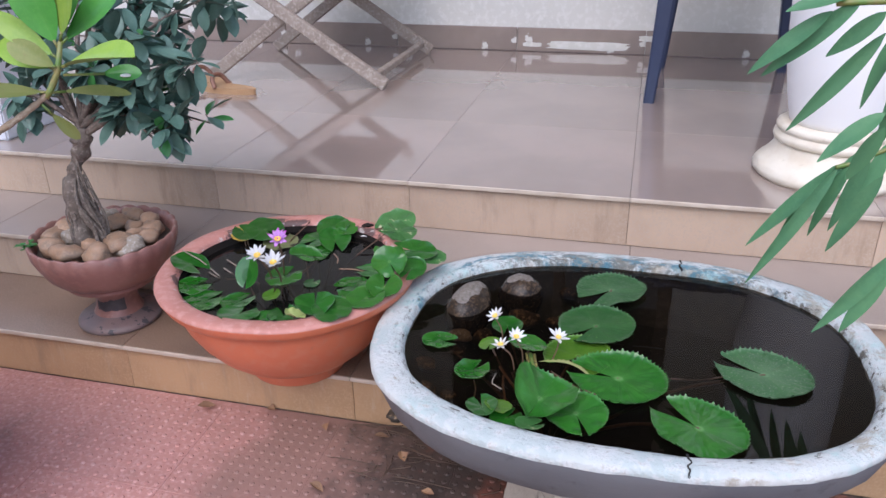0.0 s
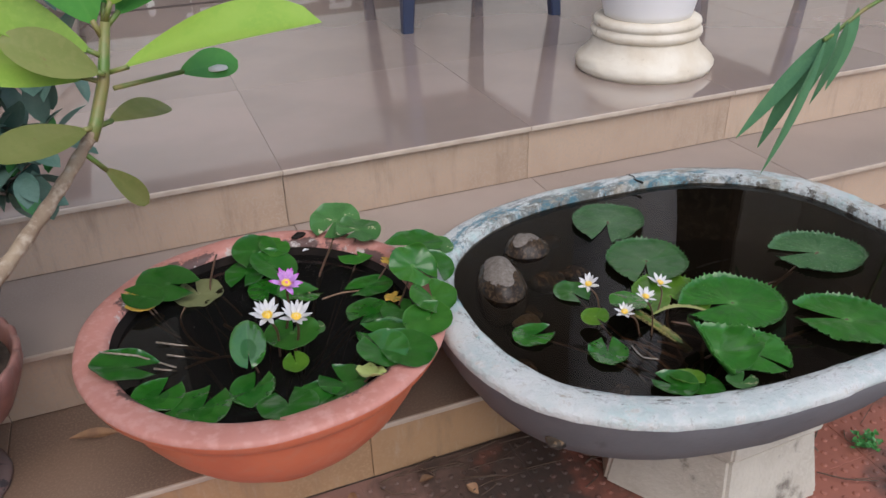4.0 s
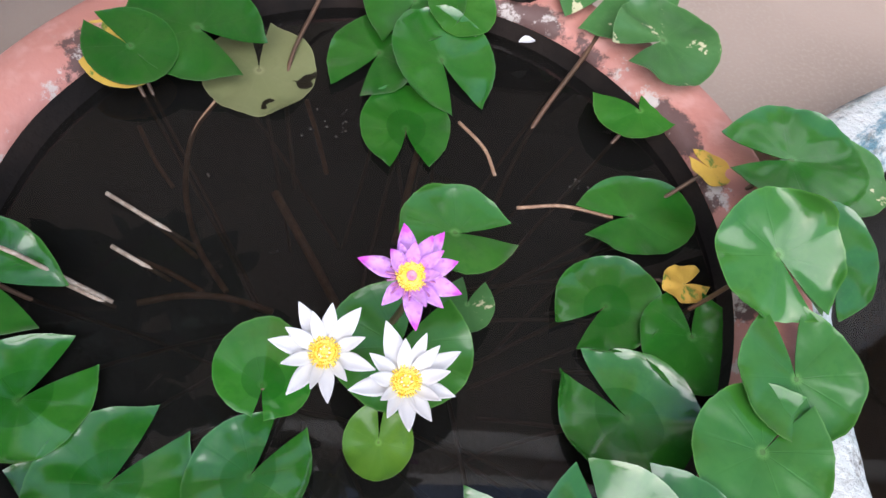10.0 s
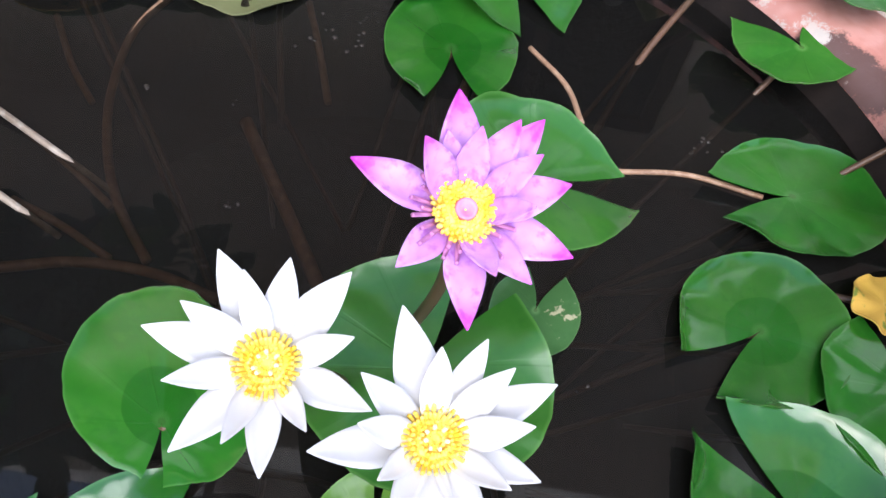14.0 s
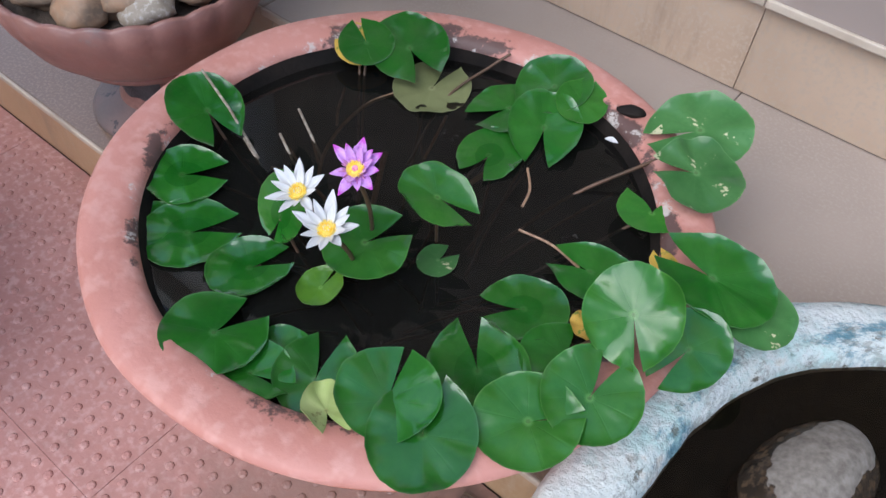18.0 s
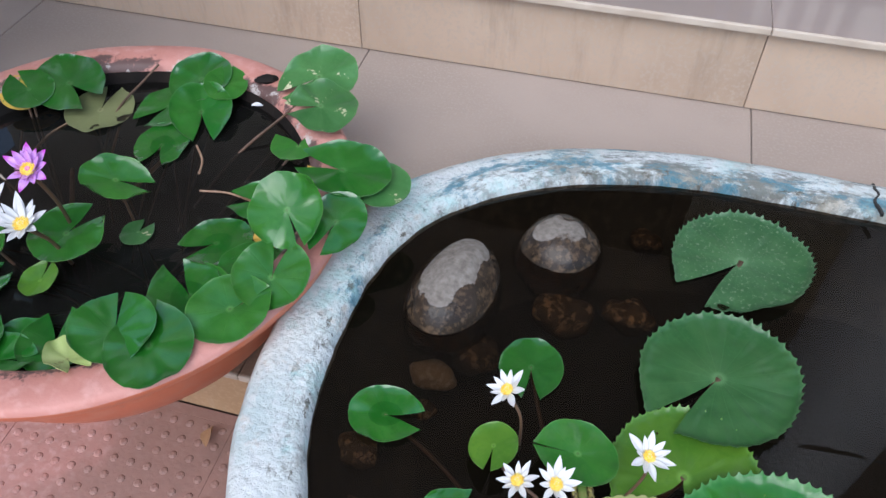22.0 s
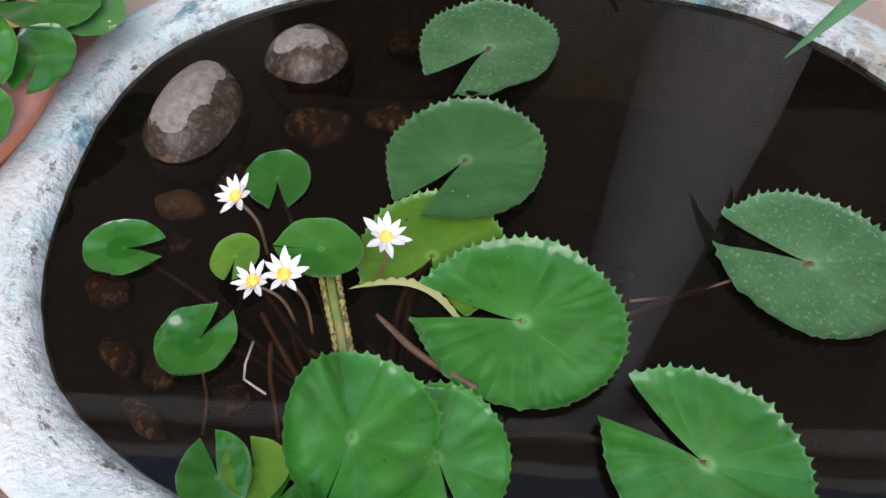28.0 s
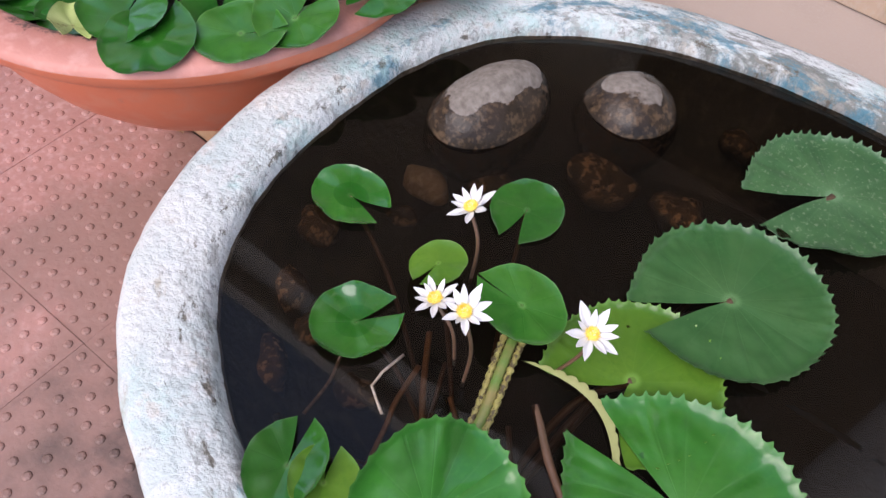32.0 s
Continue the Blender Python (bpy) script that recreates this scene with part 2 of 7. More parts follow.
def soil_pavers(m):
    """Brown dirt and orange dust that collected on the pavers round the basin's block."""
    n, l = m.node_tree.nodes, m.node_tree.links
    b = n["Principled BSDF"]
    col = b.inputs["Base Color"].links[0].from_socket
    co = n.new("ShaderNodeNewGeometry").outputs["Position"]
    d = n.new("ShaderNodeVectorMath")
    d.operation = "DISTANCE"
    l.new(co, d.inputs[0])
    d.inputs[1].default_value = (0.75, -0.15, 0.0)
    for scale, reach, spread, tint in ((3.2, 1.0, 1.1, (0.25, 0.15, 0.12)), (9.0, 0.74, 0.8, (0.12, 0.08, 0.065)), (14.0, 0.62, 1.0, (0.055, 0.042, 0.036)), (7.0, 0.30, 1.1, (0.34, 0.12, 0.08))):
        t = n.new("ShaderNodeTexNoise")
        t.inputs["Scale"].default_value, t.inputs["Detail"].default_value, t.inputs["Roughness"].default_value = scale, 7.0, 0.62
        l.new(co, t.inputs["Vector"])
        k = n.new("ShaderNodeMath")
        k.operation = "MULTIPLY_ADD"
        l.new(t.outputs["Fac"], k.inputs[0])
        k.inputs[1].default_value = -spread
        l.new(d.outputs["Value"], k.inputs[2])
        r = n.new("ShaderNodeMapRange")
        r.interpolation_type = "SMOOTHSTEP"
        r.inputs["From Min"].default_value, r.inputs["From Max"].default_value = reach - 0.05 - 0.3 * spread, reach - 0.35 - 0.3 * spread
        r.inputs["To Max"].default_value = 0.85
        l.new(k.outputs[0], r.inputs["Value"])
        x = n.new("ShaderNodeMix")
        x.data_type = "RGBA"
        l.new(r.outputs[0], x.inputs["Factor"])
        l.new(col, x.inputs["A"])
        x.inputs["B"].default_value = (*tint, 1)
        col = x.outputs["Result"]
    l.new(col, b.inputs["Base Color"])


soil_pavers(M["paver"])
M["earth"] = mat("bare_earth", (0.17, 0.11, 0.08), 0.95, vary=(0.11, 0.075, 0.055), scale=4, fine=(0.24, 0.16, 0.12), fine_scale=50, bump=0.6, bump_scale=40)
M["clay_red"] = mat("painted_clay", (0.70, 0.195, 0.09), 0.42, vary=(0.63, 0.165, 0.08), scale=6, fine=(0.65, 0.21, 0.115), fine_scale=40, spots=(0.42, 0.17, 0.12), spot_scale=14, spot_at=(0.62, 0.78), bump=0.08, bump_scale=60)
M["clay_rim"] = mat("faded_clay_rim", (0.53, 0.235, 0.19), 0.55, vary=(0.47, 0.195, 0.15), scale=10, fine=(0.57, 0.285, 0.235), fine_scale=60, bump=0.3, bump_scale=80)
M["pot_rim"] = mat("dusty_clay_rim", (0.60, 0.22, 0.13), 0.65, vary=(0.52, 0.185, 0.11), scale=10, fine=(0.62, 0.28, 0.19), fine_scale=60, spots=(0.42, 0.22, 0.17), spot_scale=18, spot_at=(0.62, 0.75), bump=0.2, bump_scale=80)
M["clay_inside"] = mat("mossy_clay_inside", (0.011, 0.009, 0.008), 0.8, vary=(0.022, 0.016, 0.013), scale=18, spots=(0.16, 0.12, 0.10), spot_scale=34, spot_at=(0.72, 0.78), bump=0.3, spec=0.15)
M["clay_faded"] = mat("faded_clay_pot", (0.60, 0.21, 0.12), 0.6, vary=(0.52, 0.175, 0.10), scale=7, fine=(0.60, 0.30, 0.22), fine_scale=40, spots=(0.33, 0.17, 0.13), spot_scale=14, spot_at=(0.6, 0.75), bump=0.12)
M["dry_soil"] = mat("dry_littered_soil", (0.11, 0.085, 0.068), 0.95, vary=(0.05, 0.04, 0.032), scale=45, fine=(0.25, 0.21, 0.17), fine_scale=130, bump=1.0, bump_scale=110)
M["clay_brown"] = mat("brown_glazed_clay", (0.27, 0.13, 0.105), 0.38, vary=(0.22, 0.108, 0.09), scale=9, fine=(0.30, 0.15, 0.122), fine_scale=50, spots=(0.20, 0.14, 0.13), spot_scale=18, spot_at=(0.62, 0.75), bump=0.12)
M["worn_foot"] = mat("worn_grey_foot", (0.145, 0.115, 0.112), 0.5, vary=(0.20, 0.135, 0.125), scale=10, spots=(0.06, 0.055, 0.06), spot_scale=26, spot_at=(0.58, 0.62), bump=0.2)
M["worn_dark"] = mat("bare_dark_clay", (0.035, 0.032, 0.036), 0.45, vary=(0.06, 0.052, 0.055), scale=40, bump=0.4)
M["rim_white"] = mat("flaking_whitewash_rim", (0.56, 0.575, 0.55), 0.85, vary=(0.45, 0.51, 0.495), scale=9, fine=(0.595, 0.605, 0.59), fine_scale=60, spots=(0.44, 0.465, 0.455), spot_scale=60, spot_at=(0.56, 0.70), bump=1.0, bump_scale=130, spec=0.2)


def stain(m, vector, layers):
    """Lay stains over a material: each layer is a noise of its own scale, pushed by a mask, cut at a level, in one tint."""
    n, l = m.node_tree.nodes, m.node_tree.links
    b = n["Principled BSDF"]
    col = b.inputs["Base Color"].links[0].from_socket
    for scale, detail, level, soft, tint, masks, most in layers:
        t = n.new("ShaderNodeTexNoise")
        t.inputs["Scale"].default_value, t.inputs["Detail"].default_value, t.inputs["Roughness"].default_value = scale, detail, 0.74
        l.new(vector, t.inputs["Vector"])
        total = t.outputs["Fac"]
        for mask, weight in masks:
            k = n.new("ShaderNodeMath")
            k.operation = "MULTIPLY_ADD"
            l.new(mask, k.inputs[0])
            k.inputs[1].default_value = weight
            l.new(total, k.inputs[2])
            total = k.outputs[0]
        r = n.new("ShaderNodeMapRange")
        r.interpolation_type = "SMOOTHSTEP"
        r.inputs["From Min"].default_value, r.inputs["From Max"].default_value = level, level + soft
        r.inputs["To Max"].default_value = most
        l.new(total, r.inputs["Value"])
        x = n.new("ShaderNodeMix")
        x.data_type = "RGBA"
        l.new(r.outputs[0], x.inputs["Factor"])
        l.new(col, x.inputs["A"])
        x.inputs["B"].default_value = (*tint, 1)
        col = x.outputs["Result"]
    l.new(col, b.inputs["Base Color"])


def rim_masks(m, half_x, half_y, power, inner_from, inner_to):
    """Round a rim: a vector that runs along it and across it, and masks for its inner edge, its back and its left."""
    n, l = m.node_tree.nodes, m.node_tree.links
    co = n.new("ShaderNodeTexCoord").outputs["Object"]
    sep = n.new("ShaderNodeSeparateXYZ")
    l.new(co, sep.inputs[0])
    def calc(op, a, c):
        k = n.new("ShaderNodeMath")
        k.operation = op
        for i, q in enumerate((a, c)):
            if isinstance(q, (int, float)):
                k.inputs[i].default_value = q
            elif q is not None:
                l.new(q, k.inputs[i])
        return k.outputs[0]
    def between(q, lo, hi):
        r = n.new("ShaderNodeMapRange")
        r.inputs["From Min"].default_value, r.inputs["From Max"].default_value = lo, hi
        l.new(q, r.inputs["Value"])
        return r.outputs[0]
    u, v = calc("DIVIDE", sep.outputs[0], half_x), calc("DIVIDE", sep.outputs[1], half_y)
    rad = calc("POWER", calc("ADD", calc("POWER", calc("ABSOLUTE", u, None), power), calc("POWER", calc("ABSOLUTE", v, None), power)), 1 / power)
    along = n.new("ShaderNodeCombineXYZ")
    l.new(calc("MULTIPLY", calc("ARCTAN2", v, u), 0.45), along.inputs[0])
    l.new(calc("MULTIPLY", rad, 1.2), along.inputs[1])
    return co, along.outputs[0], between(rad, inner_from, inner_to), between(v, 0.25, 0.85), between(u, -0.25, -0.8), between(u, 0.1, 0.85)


for kind in ("step", "step_bounce"):
    tn, tl = M[kind].node_tree.nodes, M[kind].node_tree.links
    runs = tn.new("ShaderNodeMapping")
    runs.inputs["Scale"].default_value = (1.0, 1.0, 0.16)
    tl.new(tn.new("ShaderNodeNewGeometry").outputs["Position"], runs.inputs["Vector"])
    stain(M[kind], runs.outputs[0], ((11.0, 6.0, 0.50, 0.22, (0.24, 0.165, 0.11), (), 0.5), (34.0, 4.0, 0.55, 0.2, (0.50, 0.40, 0.31), (), 0.4)))
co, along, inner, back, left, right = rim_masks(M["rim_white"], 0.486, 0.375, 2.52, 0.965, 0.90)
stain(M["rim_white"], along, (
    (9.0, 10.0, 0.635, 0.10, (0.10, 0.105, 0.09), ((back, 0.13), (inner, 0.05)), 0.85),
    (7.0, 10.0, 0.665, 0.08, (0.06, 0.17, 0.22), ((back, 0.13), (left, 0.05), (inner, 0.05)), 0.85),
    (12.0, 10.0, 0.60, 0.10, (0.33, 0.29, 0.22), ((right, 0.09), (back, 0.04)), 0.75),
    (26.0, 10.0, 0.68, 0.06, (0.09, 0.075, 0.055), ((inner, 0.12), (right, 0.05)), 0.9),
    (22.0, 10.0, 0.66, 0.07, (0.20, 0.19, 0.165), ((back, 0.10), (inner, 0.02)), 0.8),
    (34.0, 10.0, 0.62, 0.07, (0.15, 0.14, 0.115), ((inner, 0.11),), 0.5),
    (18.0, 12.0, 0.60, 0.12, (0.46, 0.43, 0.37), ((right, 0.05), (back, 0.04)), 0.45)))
stain(M["rim_white"], co, (
    (6.0, 6.0, 0.62, 0.12, (0.60, 0.52, 0.43), (), 0.75),
    (8.0, 8.0, 0.55, 0.14, (0.38, 0.56, 0.53), ((left, 0.03),), 0.7),
    (30.0, 10.0, 0.56, 0.10, (0.50, 0.46, 0.39), (), 0.6),
    (42.0, 8.0, 0.62, 0.05, (0.27, 0.265, 0.24), ((back, 0.04),), 0.7),
    (150.0, 3.0, 0.68, 0.06, (0.38, 0.37, 0.34), (), 0.7)))
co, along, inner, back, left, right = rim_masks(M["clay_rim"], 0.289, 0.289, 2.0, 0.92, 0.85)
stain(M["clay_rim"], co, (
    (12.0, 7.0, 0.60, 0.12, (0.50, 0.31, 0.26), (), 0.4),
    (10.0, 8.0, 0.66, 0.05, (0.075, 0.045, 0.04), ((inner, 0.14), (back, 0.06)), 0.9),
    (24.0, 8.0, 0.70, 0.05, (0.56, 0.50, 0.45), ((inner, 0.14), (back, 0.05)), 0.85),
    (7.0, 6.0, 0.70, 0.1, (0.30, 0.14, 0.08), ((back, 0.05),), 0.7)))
M["basin_side"] = mat("grey_painted_cement", (0.125, 0.13, 0.14), 0.6, vary=(0.17, 0.175, 0.185), scale=5, spots=(0.09, 0.09, 0.095), spot_scale=12, spot_at=(0.62, 0.75), bump=0.2)
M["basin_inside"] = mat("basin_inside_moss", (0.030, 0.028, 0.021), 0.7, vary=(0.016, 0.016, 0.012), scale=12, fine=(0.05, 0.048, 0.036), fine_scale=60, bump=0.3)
M["cement"] = mat("rough_cement", (0.54, 0.50, 0.42), 0.9, vary=(0.45, 0.41, 0.34), scale=10, fine=(0.52, 0.48, 0.41), fine_scale=120, spots=(0.15, 0.13, 0.105), spot_scale=15, spot_at=(0.58, 0.75), bump=0.6, bump_scale=110)
M["mud"] = mat("pond_mud", (0.012, 0.011, 0.008), 0.9, vary=(0.02, 0.017, 0.012), scale=10, bump=0.3)
M["soil"] = mat("dark_potting_soil", (0.05, 0.036, 0.027), 0.95, vary=(0.09, 0.066, 0.05), scale=40, bump=0.8, bump_scale=160)
M["stone_tan"] = mat("tan_river_stone", (0.38, 0.225, 0.135), 0.55, vary=(0.24, 0.17, 0.12), scale=32, fine=(0.37, 0.245, 0.16), fine_scale=160, per_object=0.2, bump=0.15)
M["stone_grey"] = mat("grey_river_stone", (0.29, 0.235, 0.18), 0.55, vary=(0.22, 0.18, 0.14), scale=20, fine=(0.38, 0.34, 0.30), fine_scale=160, per_object=0.2, bump=0.15)
M["stone_wet"] = mat("wet_pond_stone", (0.036, 0.025, 0.017), 0.26, vary=(0.020, 0.015, 0.011), scale=30, fine=(0.085, 0.055, 0.032), fine_scale=150, spots=(0.014, 0.011, 0.009), spot_scale=60, spot_at=(0.58, 0.7), bump=0.3, bump_scale=100, spec=0.2)


def dry_top(m, low, high, side=0.0):
    """The upper part of the stone has dried: pale and matt with a ragged edge."""
    n, l = m.node_tree.nodes, m.node_tree.links
    b = n["Principled BSDF"]
    col = b.inputs["Base Color"].links[0].from_socket
    co = n.new("ShaderNodeTexCoord").outputs["Object"]
    sep = n.new("ShaderNodeSeparateXYZ")
    l.new(co, sep.inputs[0])
    t = n.new("ShaderNodeTexNoise")
    t.inputs["Scale"].default_value, t.inputs["Detail"].default_value = 30.0, 7.0
    l.new(co, t.inputs["Vector"])
    lean = n.new("ShaderNodeMath")
    lean.operation = "MULTIPLY_ADD"
    l.new(sep.outputs[0], lean.inputs[0])
    lean.inputs[1].default_value = side
    l.new(sep.outputs[2], lean.inputs[2])
    k = n.new("ShaderNodeMath")
    k.operation = "MULTIPLY_ADD"
    l.new(t.outputs["Fac"], k.inputs[0])
    k.inputs[1].default_value = 0.03
    l.new(lean.outputs[0], k.inputs[2])
    r = n.new("ShaderNodeMapRange")
    r.interpolation_type = "SMOOTHSTEP"
    r.inputs["From Min"].default_value, r.inputs["From Max"].default_value = low, high
    l.new(k.outputs[0], r.inputs["Value"])
    g = n.new("ShaderNodeTexNoise")
    g.inputs["Scale"].default_value, g.inputs["Detail"].default_value = 160.0, 4.0
    l.new(co, g.inputs["Vector"])
    ramp = n.new("ShaderNodeValToRGB")
    ramp.color_ramp.elements[0].color, ramp.color_ramp.elements[1].color = (0.125, 0.105, 0.086, 1), (0.225, 0.197, 0.17, 1)
    ramp.color_ramp.elements[0].position, ramp.color_ramp.elements[1].position = 0.3, 0.7
    l.new(g.outputs["Fac"], ramp.inputs[0])
    x = n.new("ShaderNodeMix")
    x.data_type = "RGBA"
    l.new(r.outputs[0], x.inputs["Factor"])
    l.new(col, x.inputs["A"])
    l.new(ramp.outputs[0], x.inputs["B"])
    l.new(x.outputs["Result"], b.inputs["Base Color"])
    for name, wet, dry in (("Roughness", 0.13, 0.85), ("Coat Weight", 0.0, 0.0)):
        q = n.new("ShaderNodeMapRange")
        q.inputs["To Min"].default_value, q.inputs["To Max"].default_value = wet, dry
        l.new(r.outputs[0], q.inputs["Value"])
        l.new(q.outputs[0], b.inputs[name])


dry_top(M["stone_wet"], 0.0590, 0.0602, -0.14)
M["stone_wet_low"] = mat("wet_round_pond_stone", (0.036, 0.025, 0.017), 0.26, vary=(0.020, 0.015, 0.011), scale=30, fine=(0.085, 0.055, 0.032), fine_scale=150, spots=(0.014, 0.011, 0.009), spot_scale=60, spot_at=(0.58, 0.7), bump=0.3, bump_scale=100, spec=0.2)
dry_top(M["stone_wet_low"], 0.0580, 0.0600)
M["stone_sunk"] = mat("sunken_orange_stone", (0.16, 0.105, 0.06), 0.7, vary=(0.04, 0.032, 0.024), scale=75, spots=(0.56, 0.37, 0.20), spot_scale=115, spot_at=(0.50, 0.60), bump=0.6, bump_scale=120, per_object=0.5)
def murk_dimmed(m, low, high):
    """Murky water's dimming painted on a stone: dark lower sides to an uneven line."""
    n, l = m.node_tree.nodes, m.node_tree.links
    b = n["Principled BSDF"]
    col = b.inputs["Base Color"].links[0].from_socket
    co = n.new("ShaderNodeTexCoord").outputs["Object"]
    sep, t, k, r, x = (n.new(q) for q in ("ShaderNodeSeparateXYZ", "ShaderNodeTexNoise", "ShaderNodeMath", "ShaderNodeMapRange", "ShaderNodeMix"))
    l.new(co, sep.inputs[0])
    t.inputs["Scale"].default_value, t.inputs["Detail"].default_value = 70.0, 5.0
    l.new(co, t.inputs["Vector"])
    k.operation = "MULTIPLY_ADD"
    l.new(t.outputs["Fac"], k.inputs[0])
    k.inputs[1].default_value = 0.022
    l.new(sep.outputs[2], k.inputs[2])
    r.inputs["From Min"].default_value, r.inputs["From Max"].default_value = low, high
    l.new(k.outputs[0], r.inputs["Value"])
    x.data_type = "RGBA"
    l.new(r.outputs[0], x.inputs["Factor"])
    x.inputs["A"].default_value = (0.022, 0.017, 0.012, 1)
    l.new(col, x.inputs["B"])
    l.new(x.outputs["Result"], b.inputs["Base Color"])


murk_dimmed(M["stone_sunk"], 0.010, 0.030)
M["bark"] = mat("grey_bark", (0.17, 0.135, 0.11), 0.8, vary=(0.10, 0.08, 0.065), scale=30, fine=(0.27, 0.22, 0.185), fine_scale=120, bump=0.5, bump_scale=160)
M["branch"] = mat("pale_branch_bark", (0.33, 0.25, 0.165), 0.75, vary=(0.24, 0.17, 0.11), scale=40, fine=(0.42, 0.34, 0.25), fine_scale=140, bump=0.4)
M["twig"] = mat("dry_brown_twig", (0.075, 0.048, 0.033), 0.8, vary=(0.12, 0.08, 0.055), scale=50, bump=0.3)
M["stalk"] = mat("brown_water_stalk", (0.125, 0.066, 0.038), 0.4, vary=(0.085, 0.05, 0.028), scale=40)
M["stalk_pale"] = mat("tan_water_stalk", (0.36, 0.21, 0.125), 0.5, vary=(0.26, 0.145, 0.085), scale=50, fine=(0.42, 0.27, 0.17), fine_scale=260)
M["knot"] = mat("knotted_yellow_stalk", (0.30, 0.27, 0.075), 0.6, vary=(0.24, 0.2, 0.06), scale=60, spots=(0.07, 0.05, 0.02), spot_scale=220, spot_at=(0.5, 0.58), bump=0.5)
M["stalk_green"] = mat("green_stalk", (0.10, 0.19, 0.035), 0.4, vary=(0.24, 0.2, 0.07), scale=40)
M["wood"] = mat("weathered_grey_wood", (0.34, 0.28, 0.235), 0.75, vary=(0.26, 0.21, 0.175), scale=14, fine=(0.42, 0.36, 0.31), fine_scale=90, bump=0.3)
M["sole"] = mat("tan_wooden_sole", (0.48, 0.30, 0.16), 0.5, vary=(0.42, 0.25, 0.13), scale=20)
M["strap"] = mat("brown_leather_strap", (0.20, 0.095, 0.065), 0.5, vary=(0.26, 0.13, 0.09), scale=20)
M["plastic"] = mat("dark_blue_plastic", (0.022, 0.032, 0.075), 0.32, vary=(0.028, 0.04, 0.085), scale=10)
M["white_plastic"] = mat("white_plastic", (0.78, 0.79, 0.83), 0.4, vary=(0.74, 0.75, 0.79), scale=6)
M["frame_wood"] = mat("dark_window_wood", (0.07, 0.045, 0.035), 0.5, vary=(0.1, 0.065, 0.05), scale=10)
M["glass_dark"] = mat("dark_window_glass", (0.02, 0.022, 0.024), 0.05)
M["pad"] = leaf_mat("lily_pad_green", (0.0103, 0.09158, 0.00808), (0.02059, 0.119, 0.01077), (0.09, 0.22, 0.07), rough=0.3, veins=9, coat=0.9, bump=0.6, vein_strength=0.03, spots=(0.20, 0.28, 0.15), spot_at=(0.735, 0.75), spot_scale=85.0)
M["pad_float"] = leaf_mat("floating_lily_pad", (0.01123, 0.09525, 0.00808), (0.02246, 0.1208, 0.01077), (0.11, 0.26, 0.07), rough=0.26, veins=9, coat=0.9, bump=0.5, spots=(0.010, 0.04, 0.010), spot_at=(0.71, 0.74), spot_scale=80.0, wet=0.6, vein_strength=0.03)
M["pad_light"] = leaf_mat("raised_light_pad", (0.0234, 0.1228, 0.0144), (0.03861, 0.151, 0.01824), (0.15, 0.33, 0.08), rough=0.25, veins=9, vein_strength=0.03, coat=0.5, bump=0.7, spots=(0.03, 0.09, 0.02), spot_at=(0.72, 0.75), spot_scale=60.0)
M["pad_pale"] = leaf_mat("worn_lily_pad", (0.0405, 0.1275, 0.0336), (0.063, 0.1615, 0.048), (0.17, 0.32, 0.12), rough=0.32, veins=9, coat=0.3, spots=(0.48, 0.46, 0.28), spot_at=(0.61, 0.64), spot_scale=36.0)

M["pad_big"] = leaf_mat("serrated_pad_green", (0.01713, 0.121, 0.01277), (0.02983, 0.1536, 0.01642), (0.19, 0.38, 0.13), rough=0.34, veins=15, coat=0.5, bump=0.9, glow=0.12, spots=(0.010, 0.070, 0.014), spot_at=(0.68, 0.71), spot_scale=30.0, vein_strength=0.1, edge=0.2)
M["pad_dusty"] = leaf_mat("dusty_serrated_pad", (0.0288, 0.08512, 0.0304), (0.0468, 0.114, 0.0418), (0.15, 0.26, 0.13), glow=0.3, rough=0.42, veins=15, bump=0.5, coat=0.2, spots=(0.13, 0.18, 0.105), spot_at=(0.54, 0.70), spot_scale=230.0, vein_strength=0.12, edge=0.25)
M["pad_mid"] = leaf_mat("large_serrated_pad", (0.0208, 0.07929, 0.02024), (0.03744, 0.1009, 0.02944), (0.13, 0.25, 0.10), rough=0.4, veins=15, coat=0.3, bump=0.6, glow=0.12, spots=(0.12, 0.20, 0.10), spot_at=(0.70, 0.74), spot_scale=120.0, vein_strength=0.12, edge=0.25)
M["pad_lime"] = leaf_mat("young_lime_pad", (0.05558, 0.1479, 0.0144), (0.08645, 0.186, 0.018), (0.2, 0.38, 0.08), rough=0.3, veins=11, coat=0.3, spots=(0.03, 0.085, 0.015), spot_at=(0.69, 0.72), spot_scale=240.0)
M["pad_olive"] = leaf_mat("sunken_olive_pad", (0.15, 0.165, 0.07), (0.18, 0.19, 0.085), (0.34, 0.33, 0.17), rough=0.5, veins=9, spots=(0.17, 0.17, 0.075), spot_at=(0.60, 0.75))
M["pad_yellow"] = leaf_mat("yellow_dying_pad", (0.62, 0.40, 0.07), (0.55, 0.33, 0.07), (0.66, 0.46, 0.12), rough=0.5, veins=9, spots=(0.16, 0.22, 0.04), spot_at=(0.56, 0.62))
M["pad_under"] = leaf_mat("pale_leaf_underside", (0.34, 0.42, 0.13), (0.44, 0.48, 0.20), (0.3, 0.25, 0.1), rough=0.6, veins=9, spots=(0.2, 0.14, 0.06), spot_at=(0.6, 0.7))
M["ficus"] = leaf_mat("ficus_leaf", (0.068, 0.132, 0.102), (0.108, 0.182, 0.146), (0.12, 0.21, 0.15), rough=0.45, veins=1, coat=0.2)
